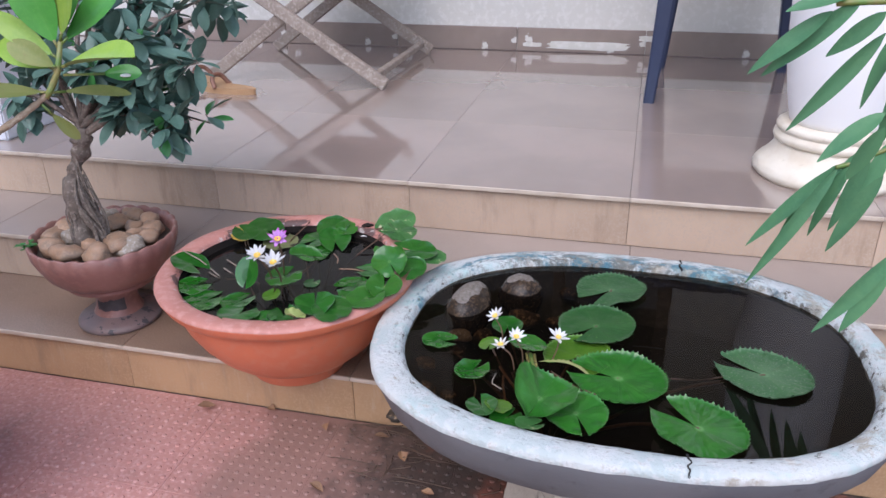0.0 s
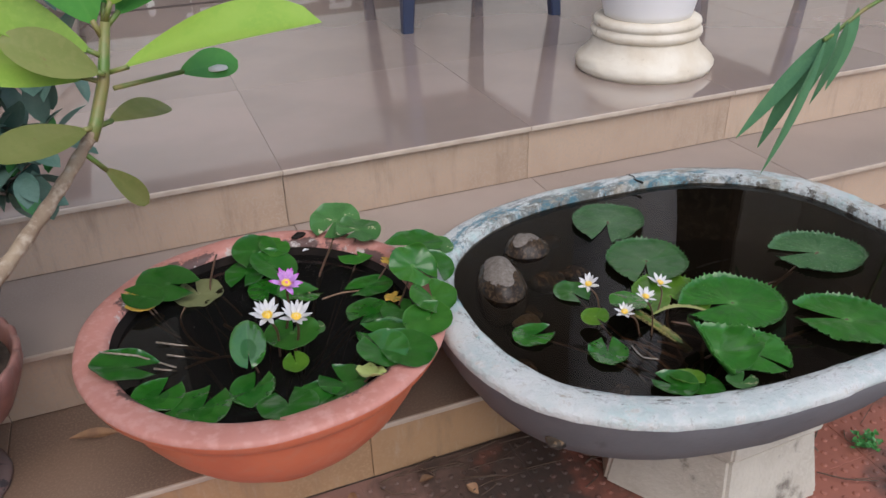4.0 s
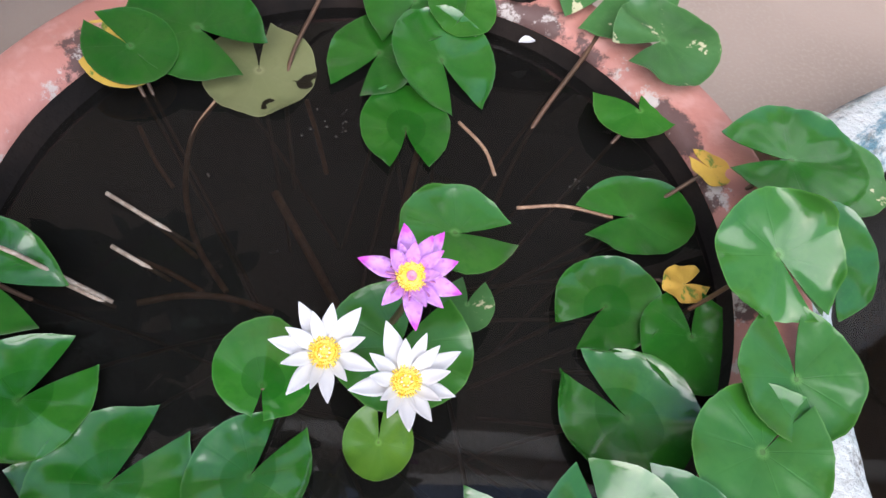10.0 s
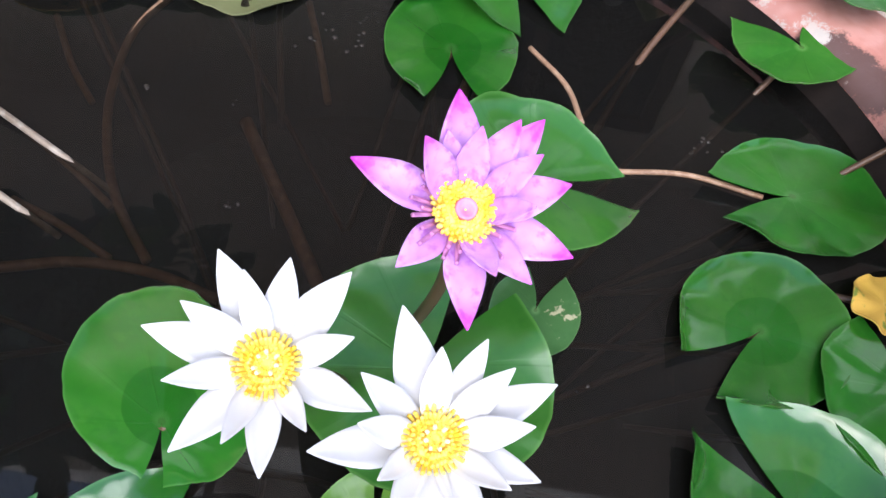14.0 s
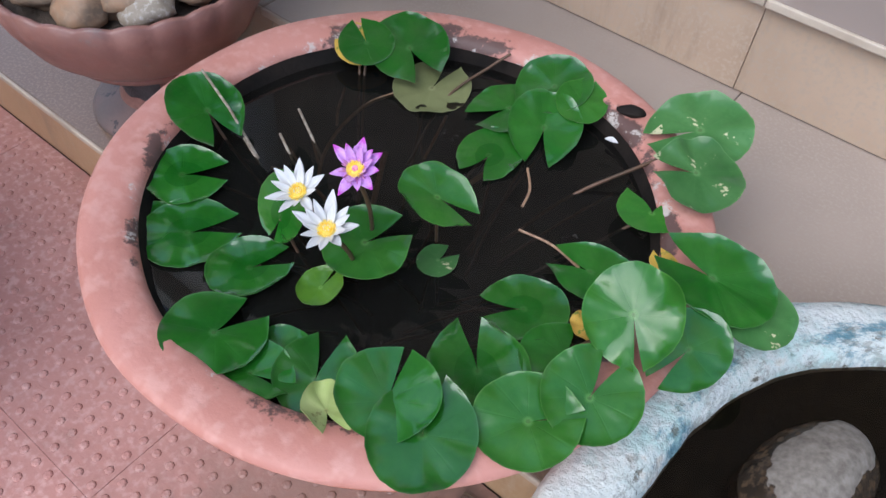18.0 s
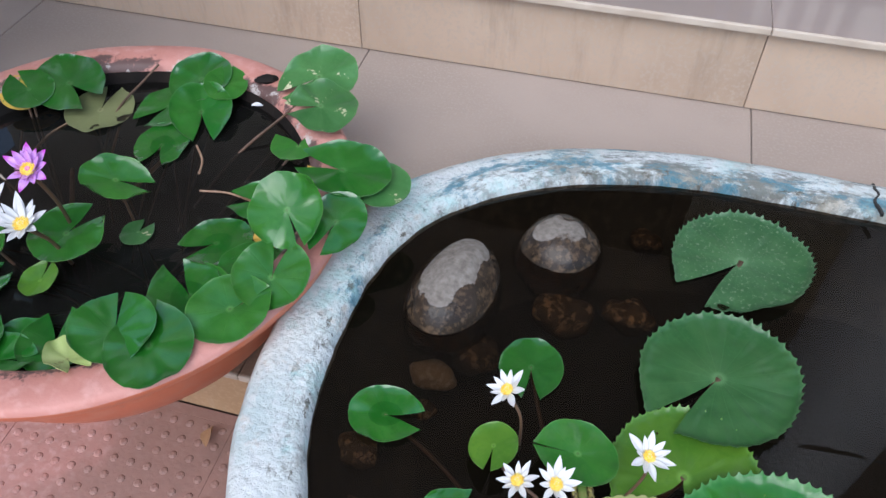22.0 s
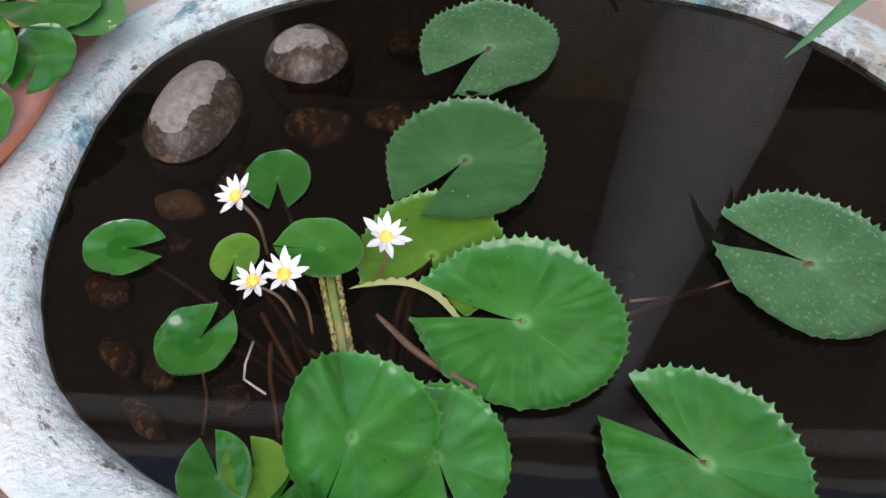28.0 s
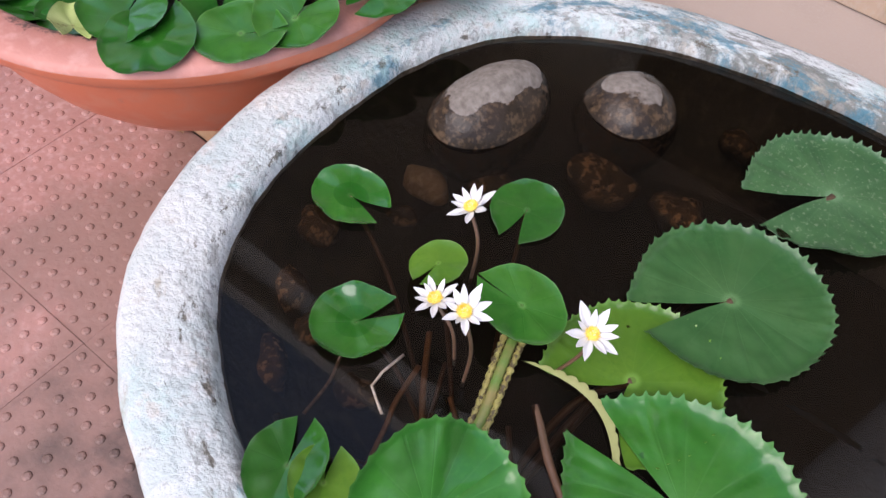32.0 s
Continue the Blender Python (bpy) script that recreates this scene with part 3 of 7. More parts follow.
M["ficus_young"] = leaf_mat("young_ficus_leaf", (0.05, 0.20, 0.05), (0.07, 0.25, 0.07), (0.15, 0.33, 0.12), rough=0.35, veins=1, coat=0.3)
M["big_leaf"] = leaf_mat("fleshy_yellow_green_leaf", (0.20, 0.33, 0.05), (0.26, 0.38, 0.065), (0.48, 0.55, 0.2), rough=0.34, veins=1, coat=0.2)
M["leaf_olive"] = leaf_mat("fading_olive_leaf", (0.17, 0.20, 0.055), (0.22, 0.23, 0.075), (0.36, 0.34, 0.16), rough=0.4, veins=1, coat=0.1, spots=(0.20, 0.13, 0.06), spot_at=(0.6, 0.72))
M["big_leaf_dark"] = leaf_mat("fleshy_green_leaf", (0.07, 0.27, 0.05), (0.1, 0.33, 0.06), (0.3, 0.48, 0.18), rough=0.3, veins=1, coat=0.3)
M["leaf_mature"] = leaf_mat("mature_grey_green_leaf", (0.075, 0.16, 0.075), (0.11, 0.20, 0.10), (0.16, 0.24, 0.13), rough=0.4, veins=1, coat=0.2, spots=(0.16, 0.17, 0.10), spot_at=(0.66, 0.76))
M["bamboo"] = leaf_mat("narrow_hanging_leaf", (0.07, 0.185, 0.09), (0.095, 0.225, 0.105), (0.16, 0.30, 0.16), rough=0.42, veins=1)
M["purple"] = mat("violet_petal", (0.54, 0.235, 0.64), 0.42, vary=(0.66, 0.38, 0.74), scale=90, fine=(0.47, 0.17, 0.58), fine_scale=420)


def tip_tint(m, tint, start, end):
    """A second colour towards the tip of a petal that lies along x."""
    n, l = m.node_tree.nodes, m.node_tree.links
    b = n["Principled BSDF"]
    col = b.inputs["Base Color"].links[0].from_socket
    sep = n.new("ShaderNodeSeparateXYZ")
    l.new(n.new("ShaderNodeTexCoord").outputs["Object"], sep.inputs[0])
    r = n.new("ShaderNodeMapRange")
    r.interpolation_type = "SMOOTHSTEP"
    r.inputs["From Min"].default_value, r.inputs["From Max"].default_value = start, end
    l.new(sep.outputs[0], r.inputs["Value"])
    x = n.new("ShaderNodeMix")
    x.data_type = "RGBA"
    l.new(r.outputs[0], x.inputs["Factor"])
    l.new(col, x.inputs["A"])
    x.inputs["B"].default_value = (*tint, 1)
    l.new(x.outputs["Result"], b.inputs["Base Color"])


tip_tint(M["purple"], (0.52, 0.035, 0.47), 0.0135, 0.0235)
M["white_petal"] = mat("white_petal", (0.66, 0.652, 0.64), 0.5, vary=(0.60, 0.588, 0.595), scale=60, fine=(0.63, 0.612, 0.61), fine_scale=500)
M["stamen_pale"] = mat("pale_stamen", (0.86, 0.80, 0.52), 0.6, vary=(0.88, 0.84, 0.66), scale=300)
M["stamen"] = mat("yellow_stamen", (0.95, 0.64, 0.05), 0.6, vary=(0.97, 0.80, 0.22), scale=300)
M["stigma"] = mat("pink_stigma_cup", (0.66, 0.20, 0.36), 0.5, vary=(0.78, 0.34, 0.34), scale=300)
M["stamen_tip"] = mat("violet_stamen_tip", (0.62, 0.25, 0.5), 0.5)
M["dry_leaf"] = mat("dry_brown_leaf", (0.33, 0.19, 0.10), 0.75, vary=(0.23, 0.13, 0.075), scale=40, per_object=0.3, bump=0.3)
M["bleached"] = mat("bleached_reed", (0.34, 0.27, 0.205), 0.6, vary=(0.22, 0.165, 0.12), scale=60, fine=(0.42, 0.36, 0.29), fine_scale=200)
M["seed"] = mat("wet_dark_seed", (0.016, 0.012, 0.009), 0.2, vary=(0.035, 0.028, 0.022), scale=200, spec=0.3)
M["crack"] = mat("black_crack", (0.03, 0.027, 0.024), 0.9)


def water_mat(name, tint, silt, ior):
    """Clear brown water: a mirror by Fresnel over what lies beneath, dimmed by its tint."""
    m = bpy.data.materials.new(name)
    m.use_nodes = True
    n, l = m.node_tree.nodes, m.node_tree.links
    n.remove(n["Principled BSDF"])
    gl, tr, mx, fr = (n.new(k) for k in ("ShaderNodeBsdfGlossy", "ShaderNodeBsdfTransparent", "ShaderNodeMixShader", "ShaderNodeFresnel"))
    gl.inputs["Roughness"].default_value = 0.02
    tr.inputs["Color"].default_value = (*tint, 1)
    fr.inputs["IOR"].default_value = ior
    nz = n.new("ShaderNodeTexNoise")
    nz.inputs["Scale"].default_value, nz.inputs["Detail"].default_value = 9.0, 2.0
    l.new(n.new("ShaderNodeTexCoord").outputs["Object"], nz.inputs["Vector"])
    bp = n.new("ShaderNodeBump")
    bp.inputs["Strength"].default_value, bp.inputs["Distance"].default_value = 0.06, 0.004
    l.new(nz.outputs["Fac"], bp.inputs["Height"])
    l.new(bp.outputs[0], gl.inputs["Normal"])
    murk, cloudy = n.new("ShaderNodeBsdfDiffuse"), n.new("ShaderNodeMixShader")
    murk.inputs["Color"].default_value = (*silt, 1)
    cloudy.inputs[0].default_value = 0.2
    l.new(tr.outputs[0], cloudy.inputs[1])
    l.new(murk.outputs[0], cloudy.inputs[2])
    l.new(fr.outputs[0], mx.inputs[0])
    l.new(cloudy.outputs[0], mx.inputs[1])
    l.new(gl.outputs[0], mx.inputs[2])
    l.new(mx.outputs[0], n["Material Output"].inputs[0])
    return m


M["water"] = water_mat("clear_brown_water", (0.45, 0.36, 0.265), (0.009, 0.008, 0.0065), 1.37)
M["water_bowl"] = water_mat("dark_bowl_water", (0.29, 0.25, 0.20), (0.033, 0.032, 0.029), 1.42)


# ---------------------------------------------------------------- mesh helpers
def mesh_of(bm, material, smooth=True):
    me = bpy.data.meshes.new("mesh")
    bm.normal_update()
    bm.to_mesh(me)
    bm.free()
    if smooth:
        me.polygons.foreach_set("use_smooth", [True] * len(me.polygons))
    me.materials.append(material)
    return me


def part(name, bm, material, parent=None, label="", smooth=True):
    me = bm if isinstance(bm, bpy.types.Mesh) else mesh_of(bm, material, smooth)
    ob = new(name, me)
    if parent:
        ob.parent = parent
    if label:
        ob["label"] = label
    return ob


def thing(name, label, category, at=(0, 0, 0), group="", kind=""):
    ob = new(name)
    ob.location = at
    ob.empty_display_size = 0.05
    return tagged(ob, label, category, group, kind)


def add_box(bm, x0, y0, z0, x1, y1, z1, bevel=0.0, m=None):
    v = [bm.verts.new(p) for p in ((x0, y0, z0), (x1, y0, z0), (x1, y1, z0), (x0, y1, z0), (x0, y0, z1), (x1, y0, z1), (x1, y1, z1), (x0, y1, z1))]
    fs = [bm.faces.new([v[i] for i in q]) for q in ((3, 2, 1, 0), (4, 5, 6, 7), (0, 1, 5, 4), (1, 2, 6, 5), (2, 3, 7, 6), (3, 0, 4, 7))]
    if m is not None:
        bmesh.ops.transform(bm, matrix=m, verts=v)
    if bevel:
        es = list({e for f in fs for e in f.edges})
        bmesh.ops.bevel(bm, geom=es, offset=bevel, segments=2, affect="EDGES", profile=0.5)
    return bm


def box(*a, bevel=0.0, m=None):
    return add_box(bmesh.new(), *a, bevel=bevel, m=m)


def lathe(profile, seg=64, bm=None, shape=None, closed=False, offset=False):
    """Turn (radius, z) rows round the z axis; shape(angle, radius, z) may give its own x, y, z."""
    bm = bm or bmesh.new()
    rings = []
    for r, z in profile:
        if r <= 1e-6 and not offset:
            rings.append([bm.verts.new((0, 0, z) if shape is None else shape(0, 0, z))])
            continue
        ring = []
        for i in range(seg):
            a = 2 * math.pi * i / seg
            ring.append(bm.verts.new((r * math.cos(a), r * math.sin(a), z) if shape is None else shape(a, r, z)))
        rings.append(ring)
    pairs = list(zip(rings, rings[1:]))
    if closed:
        pairs.append((rings[-1], rings[0]))
    for a, b in pairs:
        for i in range(seg):
            j = (i + 1) % seg
            if len(a) == 1 and len(b) == 1:
                continue
            if len(a) == 1:
                bm.faces.new((a[0], b[j], b[i]))
            elif len(b) == 1:
                bm.faces.new((a[i], a[j], b[0]))
            else:
                bm.faces.new((a[i], a[j], b[j], b[i]))
    return bm


def tube(points, radii, seg=8, bm=None, cap=True):
    """A tapered round stem along points."""
    bm = bm or bmesh.new()
    pts = [Vector(p) for p in points]
    if isinstance(radii, (int, float)):
        radii = [radii] * len(pts)
    side = None
    rings = []
    for i, p in enumerate(pts):
        d = (pts[min(i + 1, len(pts) - 1)] - pts[max(i - 1, 0)]).normalized()
        if side is None:
            side = d.orthogonal().normalized()
        side = (side - d * side.dot(d)).normalized()
        up = d.cross(side)
        rings.append([bm.verts.new(p + radii[i] * (math.cos(2 * math.pi * k / seg) * side + math.sin(2 * math.pi * k / seg) * up)) for k in range(seg)])
    for a, b in zip(rings, rings[1:]):
        for k in range(seg):
            bm.faces.new((a[k], a[(k + 1) % seg], b[(k + 1) % seg], b[k]))
    if cap:
        bm.faces.new(rings[0][::-1])
        bm.faces.new(rings[-1])
    return bm


def curve_points(ctrl, n=12):
    """Smooth points through control points (Catmull-Rom)."""
    c = [Vector(p) for p in ctrl]
    c = [2 * c[0] - c[1]] + c + [2 * c[-1] - c[-2]]
    out = []
    for i in range(1, len(c) - 2):
        for k in range(n):
            t = k / n
            out.append(0.5 * ((2 * c[i]) + (c[i + 1] - c[i - 1]) * t + (2 * c[i - 1] - 5 * c[i] + 4 * c[i + 1] - c[i + 2]) * t * t + (3 * c[i] - c[i - 1] - 3 * c[i + 1] + c[i + 2]) * t ** 3))
    out.append(c[-2])
    return out


def pebble(rx, ry, rz, seed, sub=3, rough=0.12):
    bm = bmesh.new()
    bmesh.ops.create_icosphere(bm, subdivisions=sub, radius=1.0)
    off = Vector((seed * 3.7, seed * 1.3, seed * 2.1))
    for v in bm.verts:
        k = 1 + rough * noise.noise(v.co * 1.1 + off) + rough * 0.35 * noise.noise(v.co * 2.7 + off)
        v.co = Vector((v.co.x * rx, v.co.y * ry, v.co.z * rz)) * k
    return bm


def lily_pad(radius, notch=18.0, teeth=0, tooth=0.04, cup=0.0, wave=0.1, fold=0.0, seed=0.0, point=0.10, longer=1.0, wide=0.92, curl=0.1, seg=96):
    """A pad round its stalk, slit towards +x. fold lifts both sides of the line from the slit backwards; wave ripples the edge."""
    bm = bmesh.new()
    uv = bm.loops.layers.uv.new("UVMap")
    half = radians(notch)
    if teeth:
        seg = teeth * 4
    rows = []
    centre_up = bm.verts.new((0, 0, 0.0))
    where = {centre_up: (0.0, 0.0)}
    steps_out = (0.1, 0.24, 0.4, 0.56, 0.7, 0.82, 0.91, 0.965, 1.0)
    rings = len(steps_out)
    for k, f in enumerate(steps_out, 1):
        row = []
        for i in range(seg + 1):
            u = i / seg
            a = half * f ** 0.5 + (2 * math.pi - 2 * half * f ** 0.5) * u
            edge = min(u, 1 - u)
            r = radius * (1 + point * math.exp(-edge * 34)) * (1 + (longer - 1) * 0.5 * (1 - math.cos(a)))
            r *= 1 + 0.018 * noise.noise(Vector((math.cos(a) * 1.7 + seed, math.sin(a) * 1.7, seed * 0.7)))
            r *= 1 + 0.012 * f * noise.noise(Vector((math.cos(a) * 7 + seed, math.sin(a) * 7, seed)))
            if not teeth and f > 0.9:
                r *= 1 + 0.016 * abs(noise.noise(Vector((math.cos(a) * 11 + seed, math.sin(a) * 11, seed * 1.3)))) - 0.004
            if teeth and k == rings:
                r *= 1 + tooth * (0.0, 0.25, 1.0, 0.2)[i % 4] * (0.75 + 0.6 * noise.noise(Vector((i // 4 * 0.73, seed, 0))))
            rr = r * f
            x, y = rr * math.cos(a), rr * math.sin(a) * wide
            z = cup * radius * f * f + wave * radius * f ** 2 * noise.noise(Vector((math.cos(a) * 1.6 + seed * 2, math.sin(a) * 1.6 + seed, f)))
            z += curl * radius * math.exp(-(1 - f) * 9) * max(0.0, noise.noise(Vector((math.cos(a) * 1.3 + seed * 3, math.sin(a) * 1.3, 7.0))) + 0.15)
            if teeth:
                ridge = math.cos(2 * math.pi * (i / 4 - 0.5) / 2)
                z += 0.006 * radius * f ** 3 * ridge * (0.4 + noise.noise(Vector((i * 0.19, seed, 6))))
                if k == rings:
                    z += 0.065 * radius * (1.0 if i % 4 == 2 else 0.3) * (1 + noise.noise(Vector((i * 0.21, seed, 3))))
            z += 0.022 * radius * math.exp(-(1 - f) * 14) + 0.02 * radius * f * noise.noise(Vector((x * 130 + seed, y * 130, 2.0)))
            z += fold * abs(y) - 0.012 * radius * math.exp(-(f * 6) ** 2)
            v = bm.verts.new((x, y, z))
            where[v] = (u, f)
            row.append(v)
        rows.append(row)
    def face(*vs):
        fc = bm.faces.new(vs)
        for lp in fc.loops:
            lp[uv].uv = where[lp.vert]
    for i in range(seg):
        face(centre_up, rows[0][i], rows[0][i + 1])
    for a, b in zip(rows, rows[1:]):
        for i in range(seg):
            face(a[i], b[i], b[i + 1], a[i + 1])
    g = bmesh.ops.extrude_face_region(bm, geom=bm.faces[:])
    lower = [e for e in g["geom"] if isinstance(e, bmesh.types.BMVert)]
    bmesh.ops.translate(bm, vec=(0, 0, -0.0006), verts=lower)
    bmesh.ops.reverse_faces(bm, faces=[e for e in g["geom"] if isinstance(e, bmesh.types.BMFace)])
    bmesh.ops.recalc_face_normals(bm, faces=bm.faces[:])
    for e in bm.edges:
        if len(e.link_faces) != 2 or e.calc_face_angle(0) > 0.9:
            e.smooth = False
    return bm


def blade(length, width, droop=0.15, trough=0.12, belly=0.5, twist=0.0, seg=12, bm=None, m=None, stalk=0.0, tip=1.0):
    """A pointed leaf along +x with a keel, bending down towards its tip."""
    bm = bm or bmesh.new()
    uv = bm.loops.layers.uv.verify()
    where, rows = {}, []
    made = []
    for i in range(seg + 1):
        f = i / seg
        w = width * 0.5 * (math.sin(math.pi * f ** belly_power(belly)) ** tip if 0 < f < 1 else 0.0) + 0.0006
        x = length * f
        z = -droop * length * f * f
        row = []
        for k, s in enumerate((-1, -0.5, 0, 0.5, 1)):
            a = twist * f
            y0, z0 = s * w, trough * abs(s) * w
            v = bm.verts.new((stalk + x, y0 * math.cos(a) - z0 * math.sin(a), z + y0 * math.sin(a) + z0 * math.cos(a)))
            where[v] = (k / 4 - 0.5, f)
            row.append(v)
            made.append(v)
        rows.append(row)
    for a, b in zip(rows, rows[1:]):
        for k in range(4):
            fc = bm.faces.new((a[k], b[k], b[k + 1], a[k + 1]))
            for lp in fc.loops:
                lp[uv].uv = where[lp.vert]
    if m is not None:
        bmesh.ops.transform(bm, matrix=m, verts=made)
    return bm


def belly_power(belly):
    """The power that puts a leaf's widest place at this share of its length."""
    return math.log(0.5) / math.log(belly)


def lay(direction, facing):
    """A turn that lays +x along a direction and turns z as far as it goes towards facing."""
    x = Vector(direction).normalized()
    z = Vector(facing)
    z = (z - x * z.dot(x)).normalized()
    return Matrix((x, z.cross(x), z)).transposed().to_4x4()


def turn_to(direction, spin=0.0):
    """A turn that lays +x along a direction, with z as far up as it goes."""
    d = Vector(direction).normalized()
    return d.to_track_quat("X", "Z").to_matrix().to_4x4() @ Matrix.Rotation(spin, 4, "X")

# ---------------------------------------------------------------- setting
Z1, Z2, Z3 = 0.133, 0.273, 0.414          # heights of the two treads and the verandah
Y2, Y3, YW = 0.262, 0.540, 2.38           # risers of the second step and the verandah, back wall
XL, XR = -3.0, 3.6

g = bmesh.new()
s = 60
v = [g.verts.new(p) for p in ((-s, -s, -0.03), (s, -s, -0.03), (s, s, -0.03), (-s, s, -0.03))]
g.faces.new(v)
ground = tagged(part("ground", g, M["earth"]), "bare brown earth under and round the pavers", "ground", kind="structure")

# solid cores of the steps: tiles are set on them
steps = tagged(part("stairs", add_box(add_box(box(XL, 0.012, -0.03, XR, Y2 + 0.012, Z1 - 0.012), XL, Y2 + 0.012, -0.03, XR, Y3 + 0.012, Z2 - 0.012), XL, Y3 + 0.012, -0.03, XR, YW, Z3 - 0.012), M["grout"], smooth=False),
               "two broad tiled steps up to a verandah, beige tiles with thin dark joints", "steps", kind="structure")
floor = tagged(part("floor", box(XL, Y3 + 0.03, Z3 - 0.0119, XR, YW, Z3 - 0.0055), M["grout"], smooth=False), "polished brown-grey verandah floor of large tiles", "floor", kind="structure")
wall = thing("wall_north", "cream limewashed verandah wall with flaking paint low down", "wall", kind="structure")
W1, W2 = (-0.35, 0.85, 1.15, 2.62), (2.06, 3.1, 1.15, 2.55)
wbm = bmesh.new()
for x0, x1, z0, z1 in ((XL, W1[0], Z3, 2.9), (W1[0], W1[1], Z3, W1[2]), (W1[0], W1[1], W1[3], 2.9), (W1[1], W2[0], Z3, 2.9), (W2[0], W2[1], Z3, W2[2]), (W2[0], W2[1], W2[3], 2.9), (W2[1], XR, Z3, 2.9)):
    add_box(wbm, x0, YW, z0, x1, YW + 0.2, z1)
part("plaster", wbm, M["wall"], wall, smooth=False)
for i, (x0, x1, z0, z1) in enumerate((W1, W2)):
    win = thing("window_%d" % (i + 1), "dark wooden verandah window with dim glass", "window", kind="structure")
    fr = bmesh.new()
    for b in ((x0, z0, x0 + 0.07, z1), (x1 - 0.07, z0, x1, z1), (x0 + 0.07, z0, x1 - 0.07, z0 + 0.07), (x0 + 0.07, z1 - 0.07, x1 - 0.07, z1), ((x0 + x1) / 2 - 0.03, z0 + 0.07, (x0 + x1) / 2 + 0.03, z1 - 0.07)):
        add_box(fr, b[0], YW + 0.02, b[1], b[2], YW + 0.09, b[3], bevel=0.006)
    part("window_frame", fr, M["frame_wood"], win, smooth=False)
    for a, c in ((x0 + 0.07, (x0 + x1) / 2 - 0.03), ((x0 + x1) / 2 + 0.03, x1 - 0.07)):
        part("pane", box(a, YW + 0.05, z0 + 0.07, c, YW + 0.056, z1 - 0.07), M["glass_dark"], win, smooth=False)
    # dark sheet that stands in for the unlit room behind the panes
    part("room_behind", box(x0 - 0.05, YW + 0.201, z0 - 0.05, x1 + 0.05, YW + 0.22, z1 + 0.05), M["frame_wood"], win, "dark panel in place of the unlit room behind the glass", smooth=False)
tagged(part("wall_east", box(XR, Y3, 0, XR + 0.2, YW + 0.2, 2.9), M["wall"], smooth=False), "plain cream side wall of the verandah", "wall", kind="structure")
# added wall out of view: blocks western sky light so the left steps darken
tagged(part("wall_west", box(-1.5, -3.2, -0.02, -1.35, -0.02, 1.75, bevel=0.01), M["shade_wall"], smooth=False), "unseen dark cement wall added beside the pavers to shade the left", "wall", kind="structure")
tagged(part("ceiling", box(XL - 0.2, 0.62, 2.9, XR + 0.2, YW + 0.2, 3.05), M["ceiling"], smooth=False), "shaded plaster verandah ceiling", "ceiling", kind="structure")
tagged(part("beam", box(XL, 0.70, 2.6, XR, 0.96, 2.9, bevel=0.01), M["ceiling"], smooth=False), "plaster beam carried by the verandah columns", "beam", kind="structure")


def tile_mesh(w, d, h, material, bevel=0.002):
    return mesh_of(box(-w / 2, -d / 2, -h, w / 2, d / 2, 0, bevel=bevel), material, smooth=False)


# skirting along the back wall
skirt = thing("baseboard", "brown tile skirting with whitewash splashes", "baseboard", kind="structure")
sk = mesh_of(box(-0.2985, -0.012, 0, 0.2985, 0, 0.108, bevel=0.002), M["skirt"], smooth=False)
for k in range(-4, 6):
    part("tile", sk, None, skirt).location = (0.29 + 0.6 * k, YW, Z3)

spl = bmesh.new()
for x0, x1, z0, z1 in ((0.14, 0.51, Z3 + 0.012, Z3 + 0.05), (0.02, 0.11, Z3 + 0.02, Z3 + 0.04), (0.56, 0.66, Z3 + 0.06, Z3 + 0.085)):
    ring = []
    for k in range(40):
        a = 2 * math.pi * k / 40
        q = (abs(math.cos(a)) ** 5 + abs(math.sin(a)) ** 5) ** -0.2 * (1 + 0.18 * noise.noise(Vector((math.cos(a) * 4 + x0 * 9, math.sin(a) * 4, 0))))
        ring.append(spl.verts.new(((x0 + x1) / 2 + (x1 - x0) / 2 * q * math.cos(a), YW - 0.0145, (z0 + z1) / 2 + (z1 - z0) / 2 * q * math.sin(a))))
    spl.faces.new(ring)
sf = bmesh.ops.extrude_face_region(spl, geom=spl.faces[:])
bmesh.ops.translate(spl, vec=(0, 0.002, 0), verts=[e for e in sf["geom"] if isinstance(e, bmesh.types.BMVert)])
bmesh.ops.recalc_face_normals(spl, faces=spl.faces[:])
part("paint_splash", spl, M["wall"], skirt, "dried white paint smear", smooth=False)


